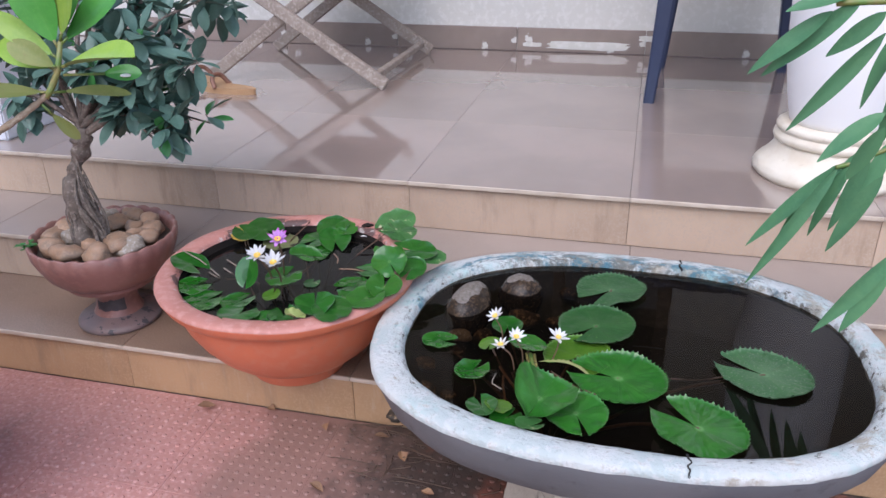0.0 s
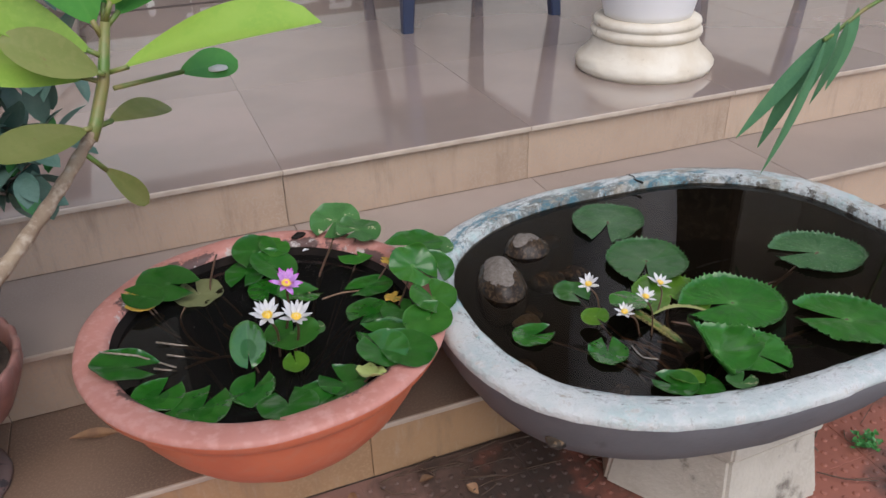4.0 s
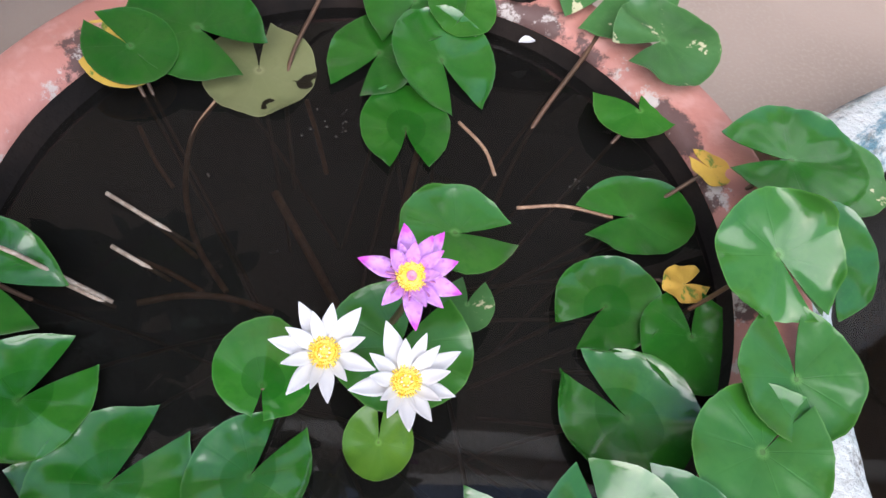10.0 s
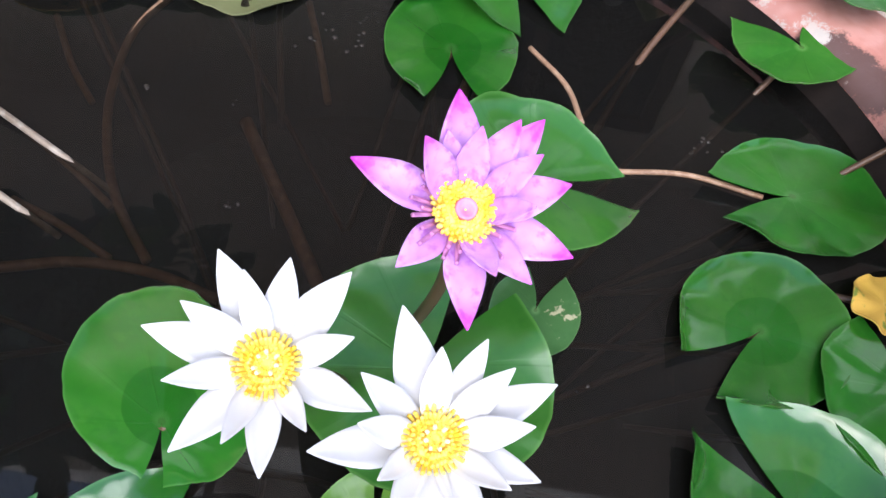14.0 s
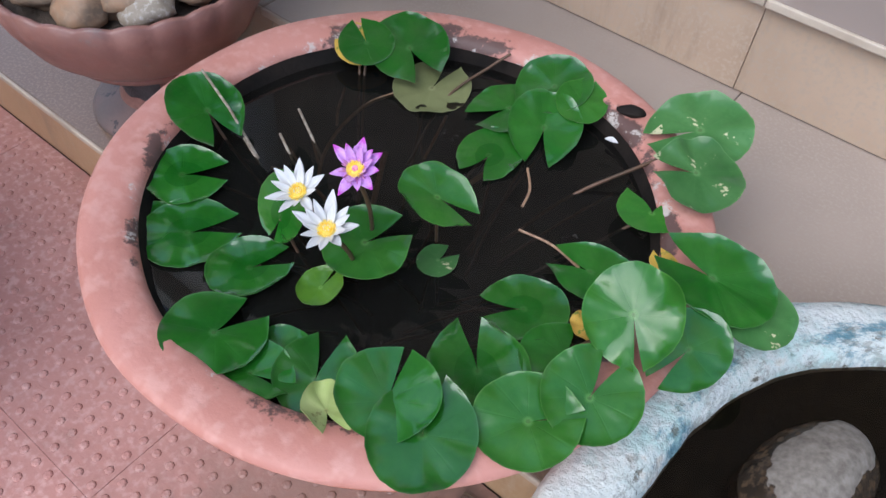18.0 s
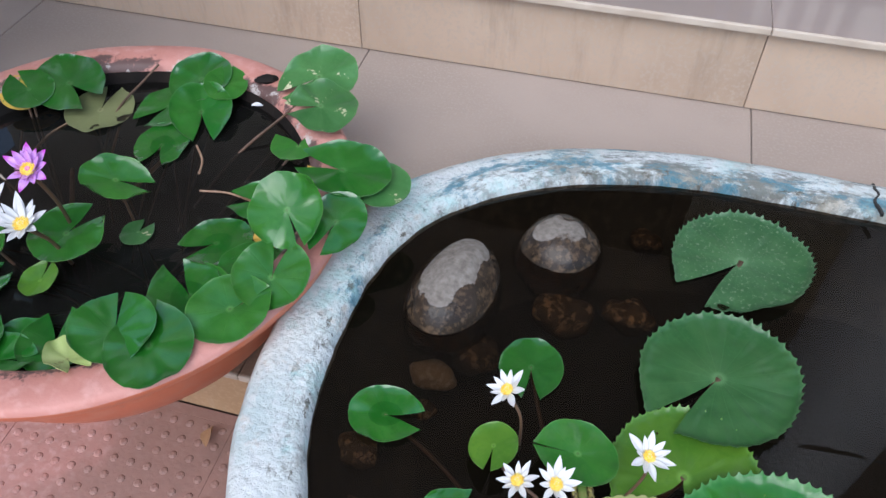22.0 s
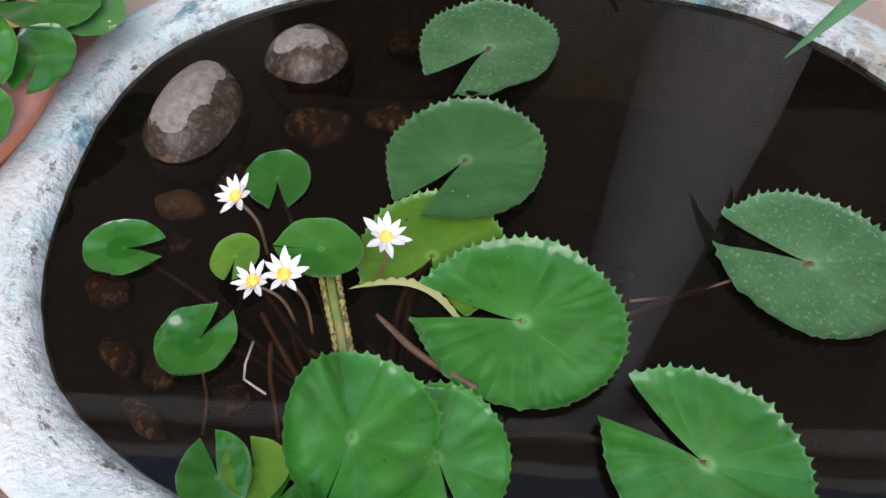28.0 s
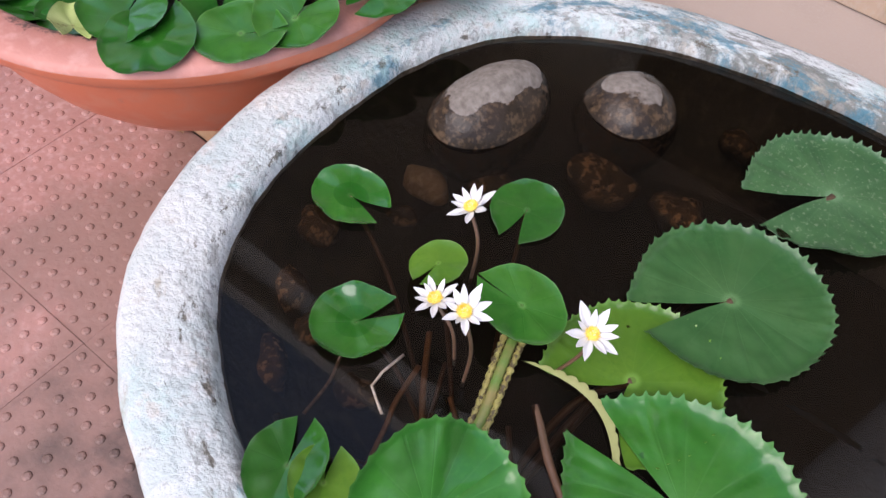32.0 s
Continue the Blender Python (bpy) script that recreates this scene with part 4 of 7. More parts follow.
def column(x, y):
    c = thing("column", "white bulging verandah column on a chipped cream plinth", "column", (x, y, Z3), group="verandah columns")
    chip = lambda a, r, z: ((r + 0.005 * noise.noise(Vector((math.cos(a) * 9, math.sin(a) * 9, z * 60)))) * math.cos(a), (r + 0.005 * noise.noise(Vector((math.cos(a) * 9, math.sin(a) * 9, z * 60)))) * math.sin(a), z)
    part("plinth", lathe([(0.0, 0.0), (0.188, 0.0), (0.195, 0.012), (0.196, 0.022), (0.19, 0.032), (0.188, 0.036), (0.178, 0.044), (0.165, 0.056), (0.155, 0.07), (0.149, 0.085), (0.147, 0.092), (0.0, 0.093)], 96, shape=chip), M["column_foot"], c, "chipped cream plaster plinth")
    part("collar", lathe([(0.0, 0.093), (0.146, 0.093), (0.153, 0.098), (0.156, 0.106), (0.154, 0.115), (0.146, 0.121), (0.145, 0.124), (0.149, 0.127), (0.151, 0.134), (0.148, 0.142), (0.139, 0.147), (0.0, 0.148)], 72), M["column_foot"], c, "double cream ring")
    part("shaft", lathe([(0.0, 0.148), (0.120, 0.148), (0.125, 0.165), (0.133, 0.20), (0.143, 0.25), (0.152, 0.31), (0.159, 0.38), (0.163, 0.46), (0.165, 0.56), (0.163, 0.7), (0.158, 0.9), (0.15, 1.2), (0.142, 1.6), (0.138, 2.08), (0.16, 2.1), (0.165, 2.16), (0.2, 2.186), (0.0, 2.186)], 72), M["column"], c)
    return c


column(1.11, 0.835)
column(-1.62, 0.835)


# ---------------------------------------------------------------- red clay bowl with water
BX, BY, BZ = -0.143, 0.028, Z1
bowl = thing("water_bowl", "round orange-red clay bowl full of dark water on the lower step", "bowl", (BX, BY, BZ))
part("body", lathe([(0.0, 0.0), (0.106, 0.0), (0.112, 0.004), (0.116, 0.026), (0.12, 0.034), (0.131, 0.04), (0.158, 0.056), (0.19, 0.085), (0.218, 0.121), (0.24, 0.16), (0.254, 0.198), (0.259, 0.214), (0.267, 0.221)], 96), M["clay_red"], bowl)
wob = lambda a, r, z: ((r + 0.0022 * noise.noise(Vector((math.cos(a) * 3, math.sin(a) * 3, z * 30)))) * math.cos(a), (r + 0.0022 * noise.noise(Vector((math.cos(a) * 3, math.sin(a) * 3, z * 30)))) * math.sin(a), z + 0.0025 * noise.noise(Vector((math.cos(a) * 2.5, math.sin(a) * 2.5, r * 5))))
part("rim_band", lathe([(0.265, 0.221), (0.275, 0.224), (0.2835, 0.234), (0.288, 0.245), (0.2895, 0.25)], 128, shape=wob), M["clay_red"], bowl)
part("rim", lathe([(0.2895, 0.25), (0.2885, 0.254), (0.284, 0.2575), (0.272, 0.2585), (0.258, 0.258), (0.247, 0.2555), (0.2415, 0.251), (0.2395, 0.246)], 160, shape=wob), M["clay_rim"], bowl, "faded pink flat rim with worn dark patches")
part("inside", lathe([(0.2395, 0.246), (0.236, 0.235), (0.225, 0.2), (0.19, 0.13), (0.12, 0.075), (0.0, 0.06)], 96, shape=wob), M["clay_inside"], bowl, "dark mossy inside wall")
WB = 0.364
part("water", lathe([(0.2365, WB - BZ), (0.1, WB - BZ), (0.0, WB - BZ)], 96), M["water_bowl"], bowl, "dark still water")
part("mud", lathe([(0.17, 0.115), (0.1, 0.105), (0.0, 0.1)], 48), M["mud"], bowl)


# ---------------------------------------------------------------- oval basin on its block
NX, NY, NA = 0.600, -0.069, radians(1.0)


def oval(a, b, n, skew=0.0):
    """A maker of points on a superellipse whose half axes grow with the profile."""
    def shape(ang, r, z):
        c, sn = math.cos(ang), math.sin(ang)
        q = (abs(c) ** n + abs(sn) ** n) ** (-1 / n)
        if r < 0:
            r *= 1 + skew * max(0.0, -math.cos(ang - radians(15))) * max(0.0, 1 + r / 0.37)
        wobble = 0.004 * noise.noise(Vector((c * 3.0, sn * 3.0, z * 20))) + 0.0018 * noise.noise(Vector((c * 16.0, sn * 16.0, z * 60)))
        x, y = (a + r + wobble) * q * c, (b + r + wobble) * q * sn
        return (x * math.cos(NA) - y * math.sin(NA), x * math.sin(NA) + y * math.cos(NA), z + 0.0016 * noise.noise(Vector((c * 9, sn * 9, r * 40))))
    return shape


basin = thing("oval_basin", "large oval cement basin full of dark water, flaking whitewashed rim", "basin", (NX, NY, 0))
part("side", lathe([(-0.2, 0.19), (-0.12, 0.192), (-0.085, 0.205), (-0.045, 0.24), (-0.02, 0.28), (-0.006, 0.318), (0.0, 0.335), (0.001, 0.343)], 160, shape=oval(0.486, 0.374, 2.48), offset=True), M["basin_side"], basin, "dark grey painted outer wall")
part("bottom", lathe([(0.0, 0.1905), (0.18, 0.1905)], 64, shape=None), M["basin_side"], basin)
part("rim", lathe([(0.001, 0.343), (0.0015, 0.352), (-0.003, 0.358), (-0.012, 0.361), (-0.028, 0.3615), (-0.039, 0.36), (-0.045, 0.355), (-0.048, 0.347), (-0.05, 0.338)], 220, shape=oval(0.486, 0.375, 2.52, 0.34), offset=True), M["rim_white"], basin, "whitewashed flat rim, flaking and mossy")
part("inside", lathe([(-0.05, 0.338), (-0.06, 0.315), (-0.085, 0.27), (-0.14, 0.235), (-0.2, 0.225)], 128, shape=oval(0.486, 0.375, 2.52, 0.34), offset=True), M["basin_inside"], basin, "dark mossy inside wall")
part("mud", lathe([(-0.36, 0.232), (-0.3, 0.23), (-0.2, 0.232), (-0.12, 0.245)], 96, shape=oval(0.486, 0.375, 2.52, 0.34), offset=True), M["mud"], basin)
WN = 0.342
wm = lathe([(-0.0485, WN), (-0.2, WN), (-0.3725, WN)], 128, shape=oval(0.486, 0.375, 2.52, 0.34), offset=True)
for vert in wm.verts:
    vert.co.z = WN
bmesh.ops.remove_doubles(wm, verts=wm.verts[:], dist=0.004)
part("water", wm, M["water"], basin, "dark brown still water")


def crack(x, y, ang, length, top, name="crack"):
    """A jagged hairline across a rim."""
    bm = bmesh.new()
    d = Vector((math.cos(ang), math.sin(ang), 0))
    side = Vector((-d.y, d.x, 0))
    rowp = None
    for i in range(13):
        f = i / 12
        p = Vector((x, y, top)) + d * (length * f) + side * 0.009 * noise.noise(Vector((f * 4, x * 3, 0)))
        w = 0.0012 + 0.001 * abs(noise.noise(Vector((f * 9, y, 2))))
        if f > 0.9:
            p.z -= 0.004
        rr = (bm.verts.new(p - side * w), bm.verts.new(p + side * w), bm.verts.new(p + Vector((0, 0, -0.004)) + side * w), bm.verts.new(p + Vector((0, 0, -0.004)) - side * w))
        if rowp:
            for k in range(4):
                bm.faces.new((rowp[k], rr[k], rr[(k + 1) % 4], rowp[(k + 1) % 4]))
        rowp = rr
    ob = part(name, bm, M["crack"], basin, smooth=False)
    ob.location = (-NX, -NY, 0)
    return ob


crack(0.716, 0.246, radians(92), 0.058, 0.3622)
crack(0.711, -0.395, radians(-88), 0.046, 0.3622)

ped = thing("pedestal", "rough cement block with slanting faces under the basin", "pedestal", (0.600, -0.168, 0))
pb = bmesh.new()
rings = []
for rr, zz in ((0.209, 0.0), (0.208, 0.012), (0.190, 0.10), (0.184, 0.135), (0.182, 0.148)):
    rings.append([pb.verts.new((1.02 * rr * math.cos(radians(60 * k + 2)) * (1 + 0.02 * noise.noise(Vector((k, zz * 20, 1)))), 1.05 * rr * math.sin(radians(60 * k + 2)), zz)) for k in range(6)])
for a, b in zip(rings, rings[1:]):
    for k in range(6):
        pb.faces.new((a[k], a[(k + 1) % 6], b[(k + 1) % 6], b[k]))
pb.faces.new(rings[-1])
pb.faces.new(rings[0][::-1])
bmesh.ops.bevel(pb, geom=pb.edges[:], offset=0.006, segments=2, affect="EDGES")
part("block", pb, M["cement"], ped, smooth=False)
sb = bmesh.new()
rings = [[sb.verts.new((1.02 * rr * math.cos(radians(60 * k + 2)) * (1 + 0.015 * noise.noise(Vector((k, zz * 20, 4)))), 1.05 * rr * math.sin(radians(60 * k + 2)), zz)) for k in range(6)] for rr, zz in ((0.190, 0.148), (0.193, 0.152), (0.191, 0.184), (0.186, 0.1895))]
for a, b in zip(rings, rings[1:]):
    for k in range(6):
        sb.faces.new((a[k], a[(k + 1) % 6], b[(k + 1) % 6], b[k]))
sb.faces.new(rings[-1])
sb.faces.new(rings[0][::-1])
bmesh.ops.bevel(sb, geom=sb.edges[:], offset=0.004, segments=2, affect="EDGES")
part("top_slab", sb, M["cement"], ped, smooth=False)


# ---------------------------------------------------------------- water lilies
def pad(plant, x, y, z, r, heading, notch=15, material="pad", tilt=(0, 0), name="lily_pad", label="", **kw):
    """A pad at its stalk's top; heading: the way its slit points; tilt: degrees about x and y."""
    ob = part(name, lily_pad(r, notch, seed=x * 31 + y * 17, **kw), M[material], plant, label)
    ob.matrix_basis = Matrix.Translation((x, y, z)) @ pose(0, 0, 0, tilt[0], tilt[1], 0) @ pose(0, 0, 0, 0, 0, heading)
    return ob


def stem(plant, ctrl, r, material="stalk", name="stalk"):
    pts = curve_points(ctrl, 8)
    return part(name, tube(pts, r, 8), M[material], plant)


def petal_mesh(length, width, cup, material, blunt=1.9):
    """A lance-shaped petal along +x, hollow across and bent up along its length."""
    bm = bmesh.new()
    rows = []
    n = 12
    for i in range(n + 1):
        f = i / n
        w = width * 0.5 * (0.36 + 0.64 * math.sin(math.pi * min(1, f / 0.5) / 2)) * (1 if f < 0.45 else max(0.0, 1 - ((f - 0.45) / 0.55) ** blunt))
        row = []
        for sd in (-1, -0.6, -0.25, 0, 0.25, 0.6, 1):
            row.append(bm.verts.new((length * f, sd * (w + 0.00015), cup * length * (f * f * 0.5) + 0.38 * w * sd * sd - 0.05 * w * math.exp(-(sd * 5) ** 2))))
        rows.append(row)
    for a, b in zip(rows, rows[1:]):
        for k in range(6):
            bm.faces.new((a[k], b[k], b[k + 1], a[k + 1]))
    g = bmesh.ops.extrude_face_region(bm, geom=bm.faces[:])
    bmesh.ops.translate(bm, vec=(0, 0, -0.0003), verts=[e for e in g["geom"] if isinstance(e, bmesh.types.BMVert)])
    bmesh.ops.recalc_face_normals(bm, faces=bm.faces[:])
    return mesh_of(bm, material)


def stamens(k, rings, seed, bm=None):
    """Flat stamens in rings: count, radius at the foot, rise in degrees, length; each bends a little inwards at its tip."""
    bm = bm or bmesh.new()
    for ring, (count, rad, up, ln) in enumerate(rings):
        for i in range(count):
            a = 2 * math.pi * (i + 0.5 * ring + 0.5 * noise.noise(Vector((i * 3.1, ring * 5, seed)))) / count
            r = rad * (1 + 0.18 * noise.noise(Vector((i * 2.7, ring * 2 + 8, seed))))
            e = radians(up + 12 * noise.noise(Vector((i * 1.37, ring, seed))))
            out = Vector((math.cos(a), math.sin(a), 0))
            p0 = out * r * k
            p1 = p0 + ln * (1 + 0.2 * noise.noise(Vector((i * 2.1, ring * 3, seed)))) * k * (out * math.cos(e) + Vector((0, 0, math.sin(e))))
            p2 = p1 + 0.0011 * k * (Vector((0, 0, 0.9)) - 0.35 * out)
            tube([p0, p0.lerp(p1, 0.5), p1, p2], [0.0005 * k, 0.00075 * k, 0.0007 * k, 0.00035 * k], 5, bm=bm)
    return bm


def flower(plant, at, size, material, lean, foot, label, petals, width=0.33, violet=False, cup=0.28):
    """A lily flower. petals: heading, rise, length each; foot: where its stalk meets the water."""
    k = size / 0.03
    seed = at[0] * 31 + at[1] * 17
    st = stamens(k, ((26, 0.0034, 78, 0.0030), (32, 0.0046, 66, 0.0036), (36, 0.0058, 54, 0.0040), (36, 0.0066, 46, 0.0040)) if violet else ((14, 0.0016, 80, 0.0040), (24, 0.0032, 70, 0.0046), (32, 0.0046, 56, 0.0050), (30, 0.0058, 42, 0.0052)), seed)
    fl = part("flower", st, M["stamen"], plant, label)
    fl.matrix_basis = Matrix.Translation(at) @ pose(0, 0, 0, lean[0], lean[1], 0)
    if violet:
        part("stamen_fringe", stamens(k, ((17, 0.0078, 40, 0.0066), (15, 0.0084, 26, 0.0082)), seed + 3), M["stamen_tip"], fl, "violet outer stamens")
        part("stigma", lathe([(0.0, 0.0024 * k), (0.0008 * k, 0.0030 * k), (0.0022 * k, 0.0044 * k), (0.0030 * k, 0.0046 * k), (0.0034 * k, 0.0025 * k), (0.0, 0.0019 * k)], 20), M["stigma"], fl, "pink cup in the middle of the flower")
    else:
        part("stigma", stamens(k, ((7, 0.0008, 62, 0.0058),), seed + 5), M["stamen_pale"], fl, "pale innermost stamens")
    part("heart", lathe([(0.0, 0.0026 * k), (0.005 * k, 0.0028 * k), (0.0076 * k, 0.0018 * k), (0.0074 * k, -0.001 * k), (0.0, -0.002 * k)], 24), M["stamen"], fl, "yellow heart of the flower")
    for i, (heading, rise, length) in enumerate(petals):
        wide = length * width * (1.0 if rise < 30 else 0.86) * (1 + 0.16 * noise.noise(Vector((i * 1.9, seed, 4))))
        pt = part("petal", petal_mesh(length, wide, cup, M[material], 1.7 + 0.35 * noise.noise(Vector((i * 2.3, seed, 7)))), None, fl)
        pt.matrix_basis = pose(0, 0, 0, 0, 0, heading) @ Matrix.Translation((0.0028, 0, -0.002)) @ pose(0, 0, 0, 14 * noise.noise(Vector((i * 1.7, seed, 1))), -rise, 0)
    base = Vector(at) + Vector((0, 0, -0.004))
    mid = base.lerp(Vector(foot), 0.5) + Vector((0.006, 0, 0.01))
    part("flower_stalk", tube(curve_points([base, mid, foot], 6), 0.0026 * k, 8), M["stalk"], plant)
    return fl


lily = thing("water_lily", "water lily crowding a clay bowl, violet and white open flowers", "water lily", (0, 0, 0))
for row in (
    # x, y, z, radius, slit heading, slit half-angle, material, tilt, extras
    (-0.280, 0.195, 0.389, 0.048, -25, 20, "pad", (12, 3), {"longer": 1.14, "wide": 0.87}),
    (-0.322, 0.170, 0.3890, 0.034, 150, 8, "pad", (10, 6), {"wave": 0.0, "curl": 0.0}),
    (-0.3275, 0.166, 0.3858, 0.0310, 150, 8, "pad_yellow", (10, 6), {"wave": 0.0, "curl": 0.0}),
    (-0.236, 0.182, 0.3648, 0.046, 100, 12, "pad_olive", (0, 0), {}),
    (-0.124, 0.252, 0.386, 0.042, -115, 4, "pad", (16, 0), {"fold": 0.12, "wide": 0.95}),
    (-0.123, 0.136, 0.3672, 0.036, -82, 25, "pad_float", (0, 0), {"longer": 1.17, "wide": 0.84}),
    (-0.100, 0.200, 0.376, 0.046, -62, 17, "pad", (12, 10), {"fold": 0.18, "wide": 0.84}),
    (-0.148, 0.205, 0.372, 0.044, -118, 18, "pad", (3, -2), {"wide": 0.84, "wave": 0.1}),
    (-0.087, 0.248, 0.3885, 0.030, 110, 12, "pad_light", (8, 8), {}),
    (-0.090, 0.010, 0.427, 0.0360, 12, 15, "pad_light", (2, 16), {"longer": 1.0, "wide": 0.8, "curl": 0.3, "fold": 0.16}),
    (-0.1875, -0.0835, 0.4065, 0.0210, -97, 12, "pad_float", (65, 0), {"longer": 2.3, "wide": 0.70, "fold": 0.16, "curl": 0.1, "wave": 0.04}),
    (-0.117, -0.053, 0.402, 0.038, 64, 14, "pad_light", (3, -4), {"longer": 0.98, "wide": 1.12, "wave": 0.12}),
    (-0.075, -0.003, 0.3662, 0.018, 78, 24, "pad_pale", (0, 0), {"longer": 1.15}),
    (-0.124, -0.101, 0.380, 0.021, 90, 7, "pad_lime", (8, -4), {"cup": 0.15}),
    (0.037, 0.074, 0.370, 0.037, -167, 22, "pad", (-2, 3), {"longer": 1.3, "wide": 0.78}),
    (0.015, 0.003, 0.367, 0.036, -139, 17, "pad_float", (0, 1), {"longer": 1.1, "cup": 0.06, "wide": 0.9, "curl": 0.15}),
    (0.069, -0.015, 0.369, 0.031, 90, 19, "pad", (0, 3), {"longer": 1.3, "wide": 1.0}),
    (0.022, -0.071, 0.3665, 0.0445, 136, 14, "pad_float", (1, 1), {"longer": 1.22, "cup": 0.05, "wide": 0.85, "curl": 0.25}),
    (0.102, 0.012, 0.430, 0.040, -52, 5, "pad_light", (30, 2), {"longer": 1.02, "wide": 0.95, "fold": 0.1, "wave": 0.22, "curl": 0.25}),
    (0.148, 0.024, 0.414, 0.038, -100, 10, "pad", (12, 8), {"wide": 0.8}),
    (0.131, 0.093, 0.422, 0.047, -177, 20, "pad", (3, 6), {"longer": 1.15, "fold": 0.1, "wide": 0.8}),
    (0.170, 0.094, 0.411, 0.036, -176, 13, "pad_pale", (2, 8), {"wave": 0.1, "wide": 0.95}),
    (0.111, -0.056, 0.405, 0.041, 96, 15, "pad_light", (12, 4), {"longer": 0.9, "fold": 0.16, "wide": 0.98}),
    (0.086, -0.098, 0.399, 0.0385, 44, 4, "pad_light", (7, -2), {"longer": 1.08, "wide": 0.97, "fold": 0.1, "wave": 0.1}),
    (-0.003, -0.152, 0.398, 0.040, 110, 4, "pad", (9, 4), {"longer": 0.8, "fold": 0.3, "wide": 1.1}),
    (0.034, -0.156, 0.3985, 0.044, 113, 5, "pad", (5, 2), {"wave": 0.1}),
    (0.035, 0.268, 0.408, 0.051, -135, 8, "pad_pale", (14, -2), {"wave": 0.16}),
    (0.061, 0.206, 0.412, 0.038, -150, 14, "pad_pale", (6, 8), {"wave": 0.3, "longer": 1.2, "wide": 1.0}),
    (0.048, 0.160, 0.384, 0.033, 112, 42, "pad_light", (4, -4), {"longer": 0.75, "wide": 1.15}),
    (-0.068, -0.164, 0.3715, 0.041, 116, 17, "pad", (1, 0), {"longer": 0.8, "wave": 0.1, "fold": 0.12}),
    (-0.192, -0.121, 0.3693, 0.0365, 61, 18, "pad_float", (0, 0), {"longer": 1.05, "cup": 0.06, "wide": 0.86, "curl": 0.15}),
    (-0.266, -0.130, 0.3673, 0.0455, 55, 15, "pad_float", (0, 1), {"longer": 0.95, "wide": 0.92, "curl": 0.12}),
    (-0.322, -0.089, 0.374, 0.041, 50, 16, "pad_float", (1, 6), {"longer": 0.88, "wide": 0.94}),
    (-0.356, -0.025, 0.393, 0.043, -15, 24, "pad", (4, 12), {"wide": 0.76, "longer": 1.2, "fold": 0.1}),
    (-0.154, -0.190, 0.383, 0.042, 86, 18, "pad", (-10, 2), {"wave": 0.12, "wide": 1.0}),
    (-0.112, -0.163, 0.3662, 0.028, 40, 12, "pad", (0, 0), {}),
    (-0.108, -0.194, 0.376, 0.034, 18, 10, "pad", (-12, -2), {"fold": 0.2}),
    (0.068, 0.022, 0.3715, 0.016, 20, 25, "pad_yellow", (0, 6), {"wave": 0.4}),
    (-0.034, -0.184, 0.391, 0.022, -30, 30, "pad_under", (-14, 12), {"wave": 0.3, "cup": 0.3}),
    (0.090, 0.105, 0.392, 0.016, 150, 14, "pad_yellow", (0, 12), {"wave": 0.2}),
    (-0.305, -0.148, 0.3655, 0.03, 70, 14, "pad", (0, 0), {}),
):
    x, y, z, r, hd, nt, mt, tl, kw = row
    pad(lily, x, y, z, r, hd, nt, mt, tl, **kw)
    sway = 0.05 * noise.noise(Vector((x * 23, y * 23, 1))), 0.05 * noise.noise(Vector((x * 23, y * 23, 9)))
    dx, dy = x - BX, y - BY
    stem(lily, [(x, y, z - 0.0016), (BX + 0.86 * dx + 0.4 * sway[0], BY + 0.86 * dy + 0.4 * sway[1], 0.352), (BX + 0.62 * dx + sway[0], BY + 0.62 * dy + sway[1], 0.30), (BX + 0.4 * dx + 1.6 * sway[0], BY + 0.4 * dy + 1.6 * sway[1], 0.242)], 0.0015, "stalk")
flower(lily, (-0.116, -0.060, 0.494), 0.0225, "purple", (24, 10), (-0.13, -0.03, 0.36), "open violet lily flower with yellow heart",
       ((112, 24, 0.0235), (63, 20, 0.0234), (173, 8, 0.0237), (234, 12, 0.0175), (282, 8, 0.0229), (348, 14, 0.0225), (321, 20, 0.0193), (148, 46, 0.0215), (74, 36, 0.0216), (25, 28, 0.0216), (48, 42, 0.0203), (296, 40, 0.0183), (100, 48, 0.0197), (125, 40, 0.0177), (8, 50, 0.0168)), 0.41, True)
flower(lily, (-0.1525, -0.088, 0.4655), 0.0225, "white_petal", (22, 2), (-0.14, -0.05, 0.36), "open white lily flower with yellow heart",
       ((123, 20, 0.0253), (112, 36, 0.022), (86, 26, 0.0231), (55, 24, 0.0268), (24, 34, 0.0221), (345, 14, 0.0235), (314, 34, 0.0187), (281, 22, 0.0232), (256, 38, 0.0208), (235, 18, 0.0246), (201, 32, 0.0216), (173, 20, 0.0254), (153, 34, 0.0229)), 0.34)
flower(lily, (-0.114, -0.096, 0.457), 0.0230, "white_petal", (16, 6), (-0.12, -0.06, 0.36), "open white lily flower with yellow heart",
       ((118, 24, 0.030), (103, 44, 0.024), (76, 32, 0.0252), (53, 38, 0.0249), (33, 24, 0.0285), (16, 40, 0.0238), (346, 24, 0.0236), (155, 34, 0.0248), (182, 42, 0.0235), (197, 20, 0.0282), (332, 40, 0.0215), (305, 26, 0.0225), (277, 22, 0.0235), (247, 30, 0.0215), (222, 40, 0.0195)), 0.34)
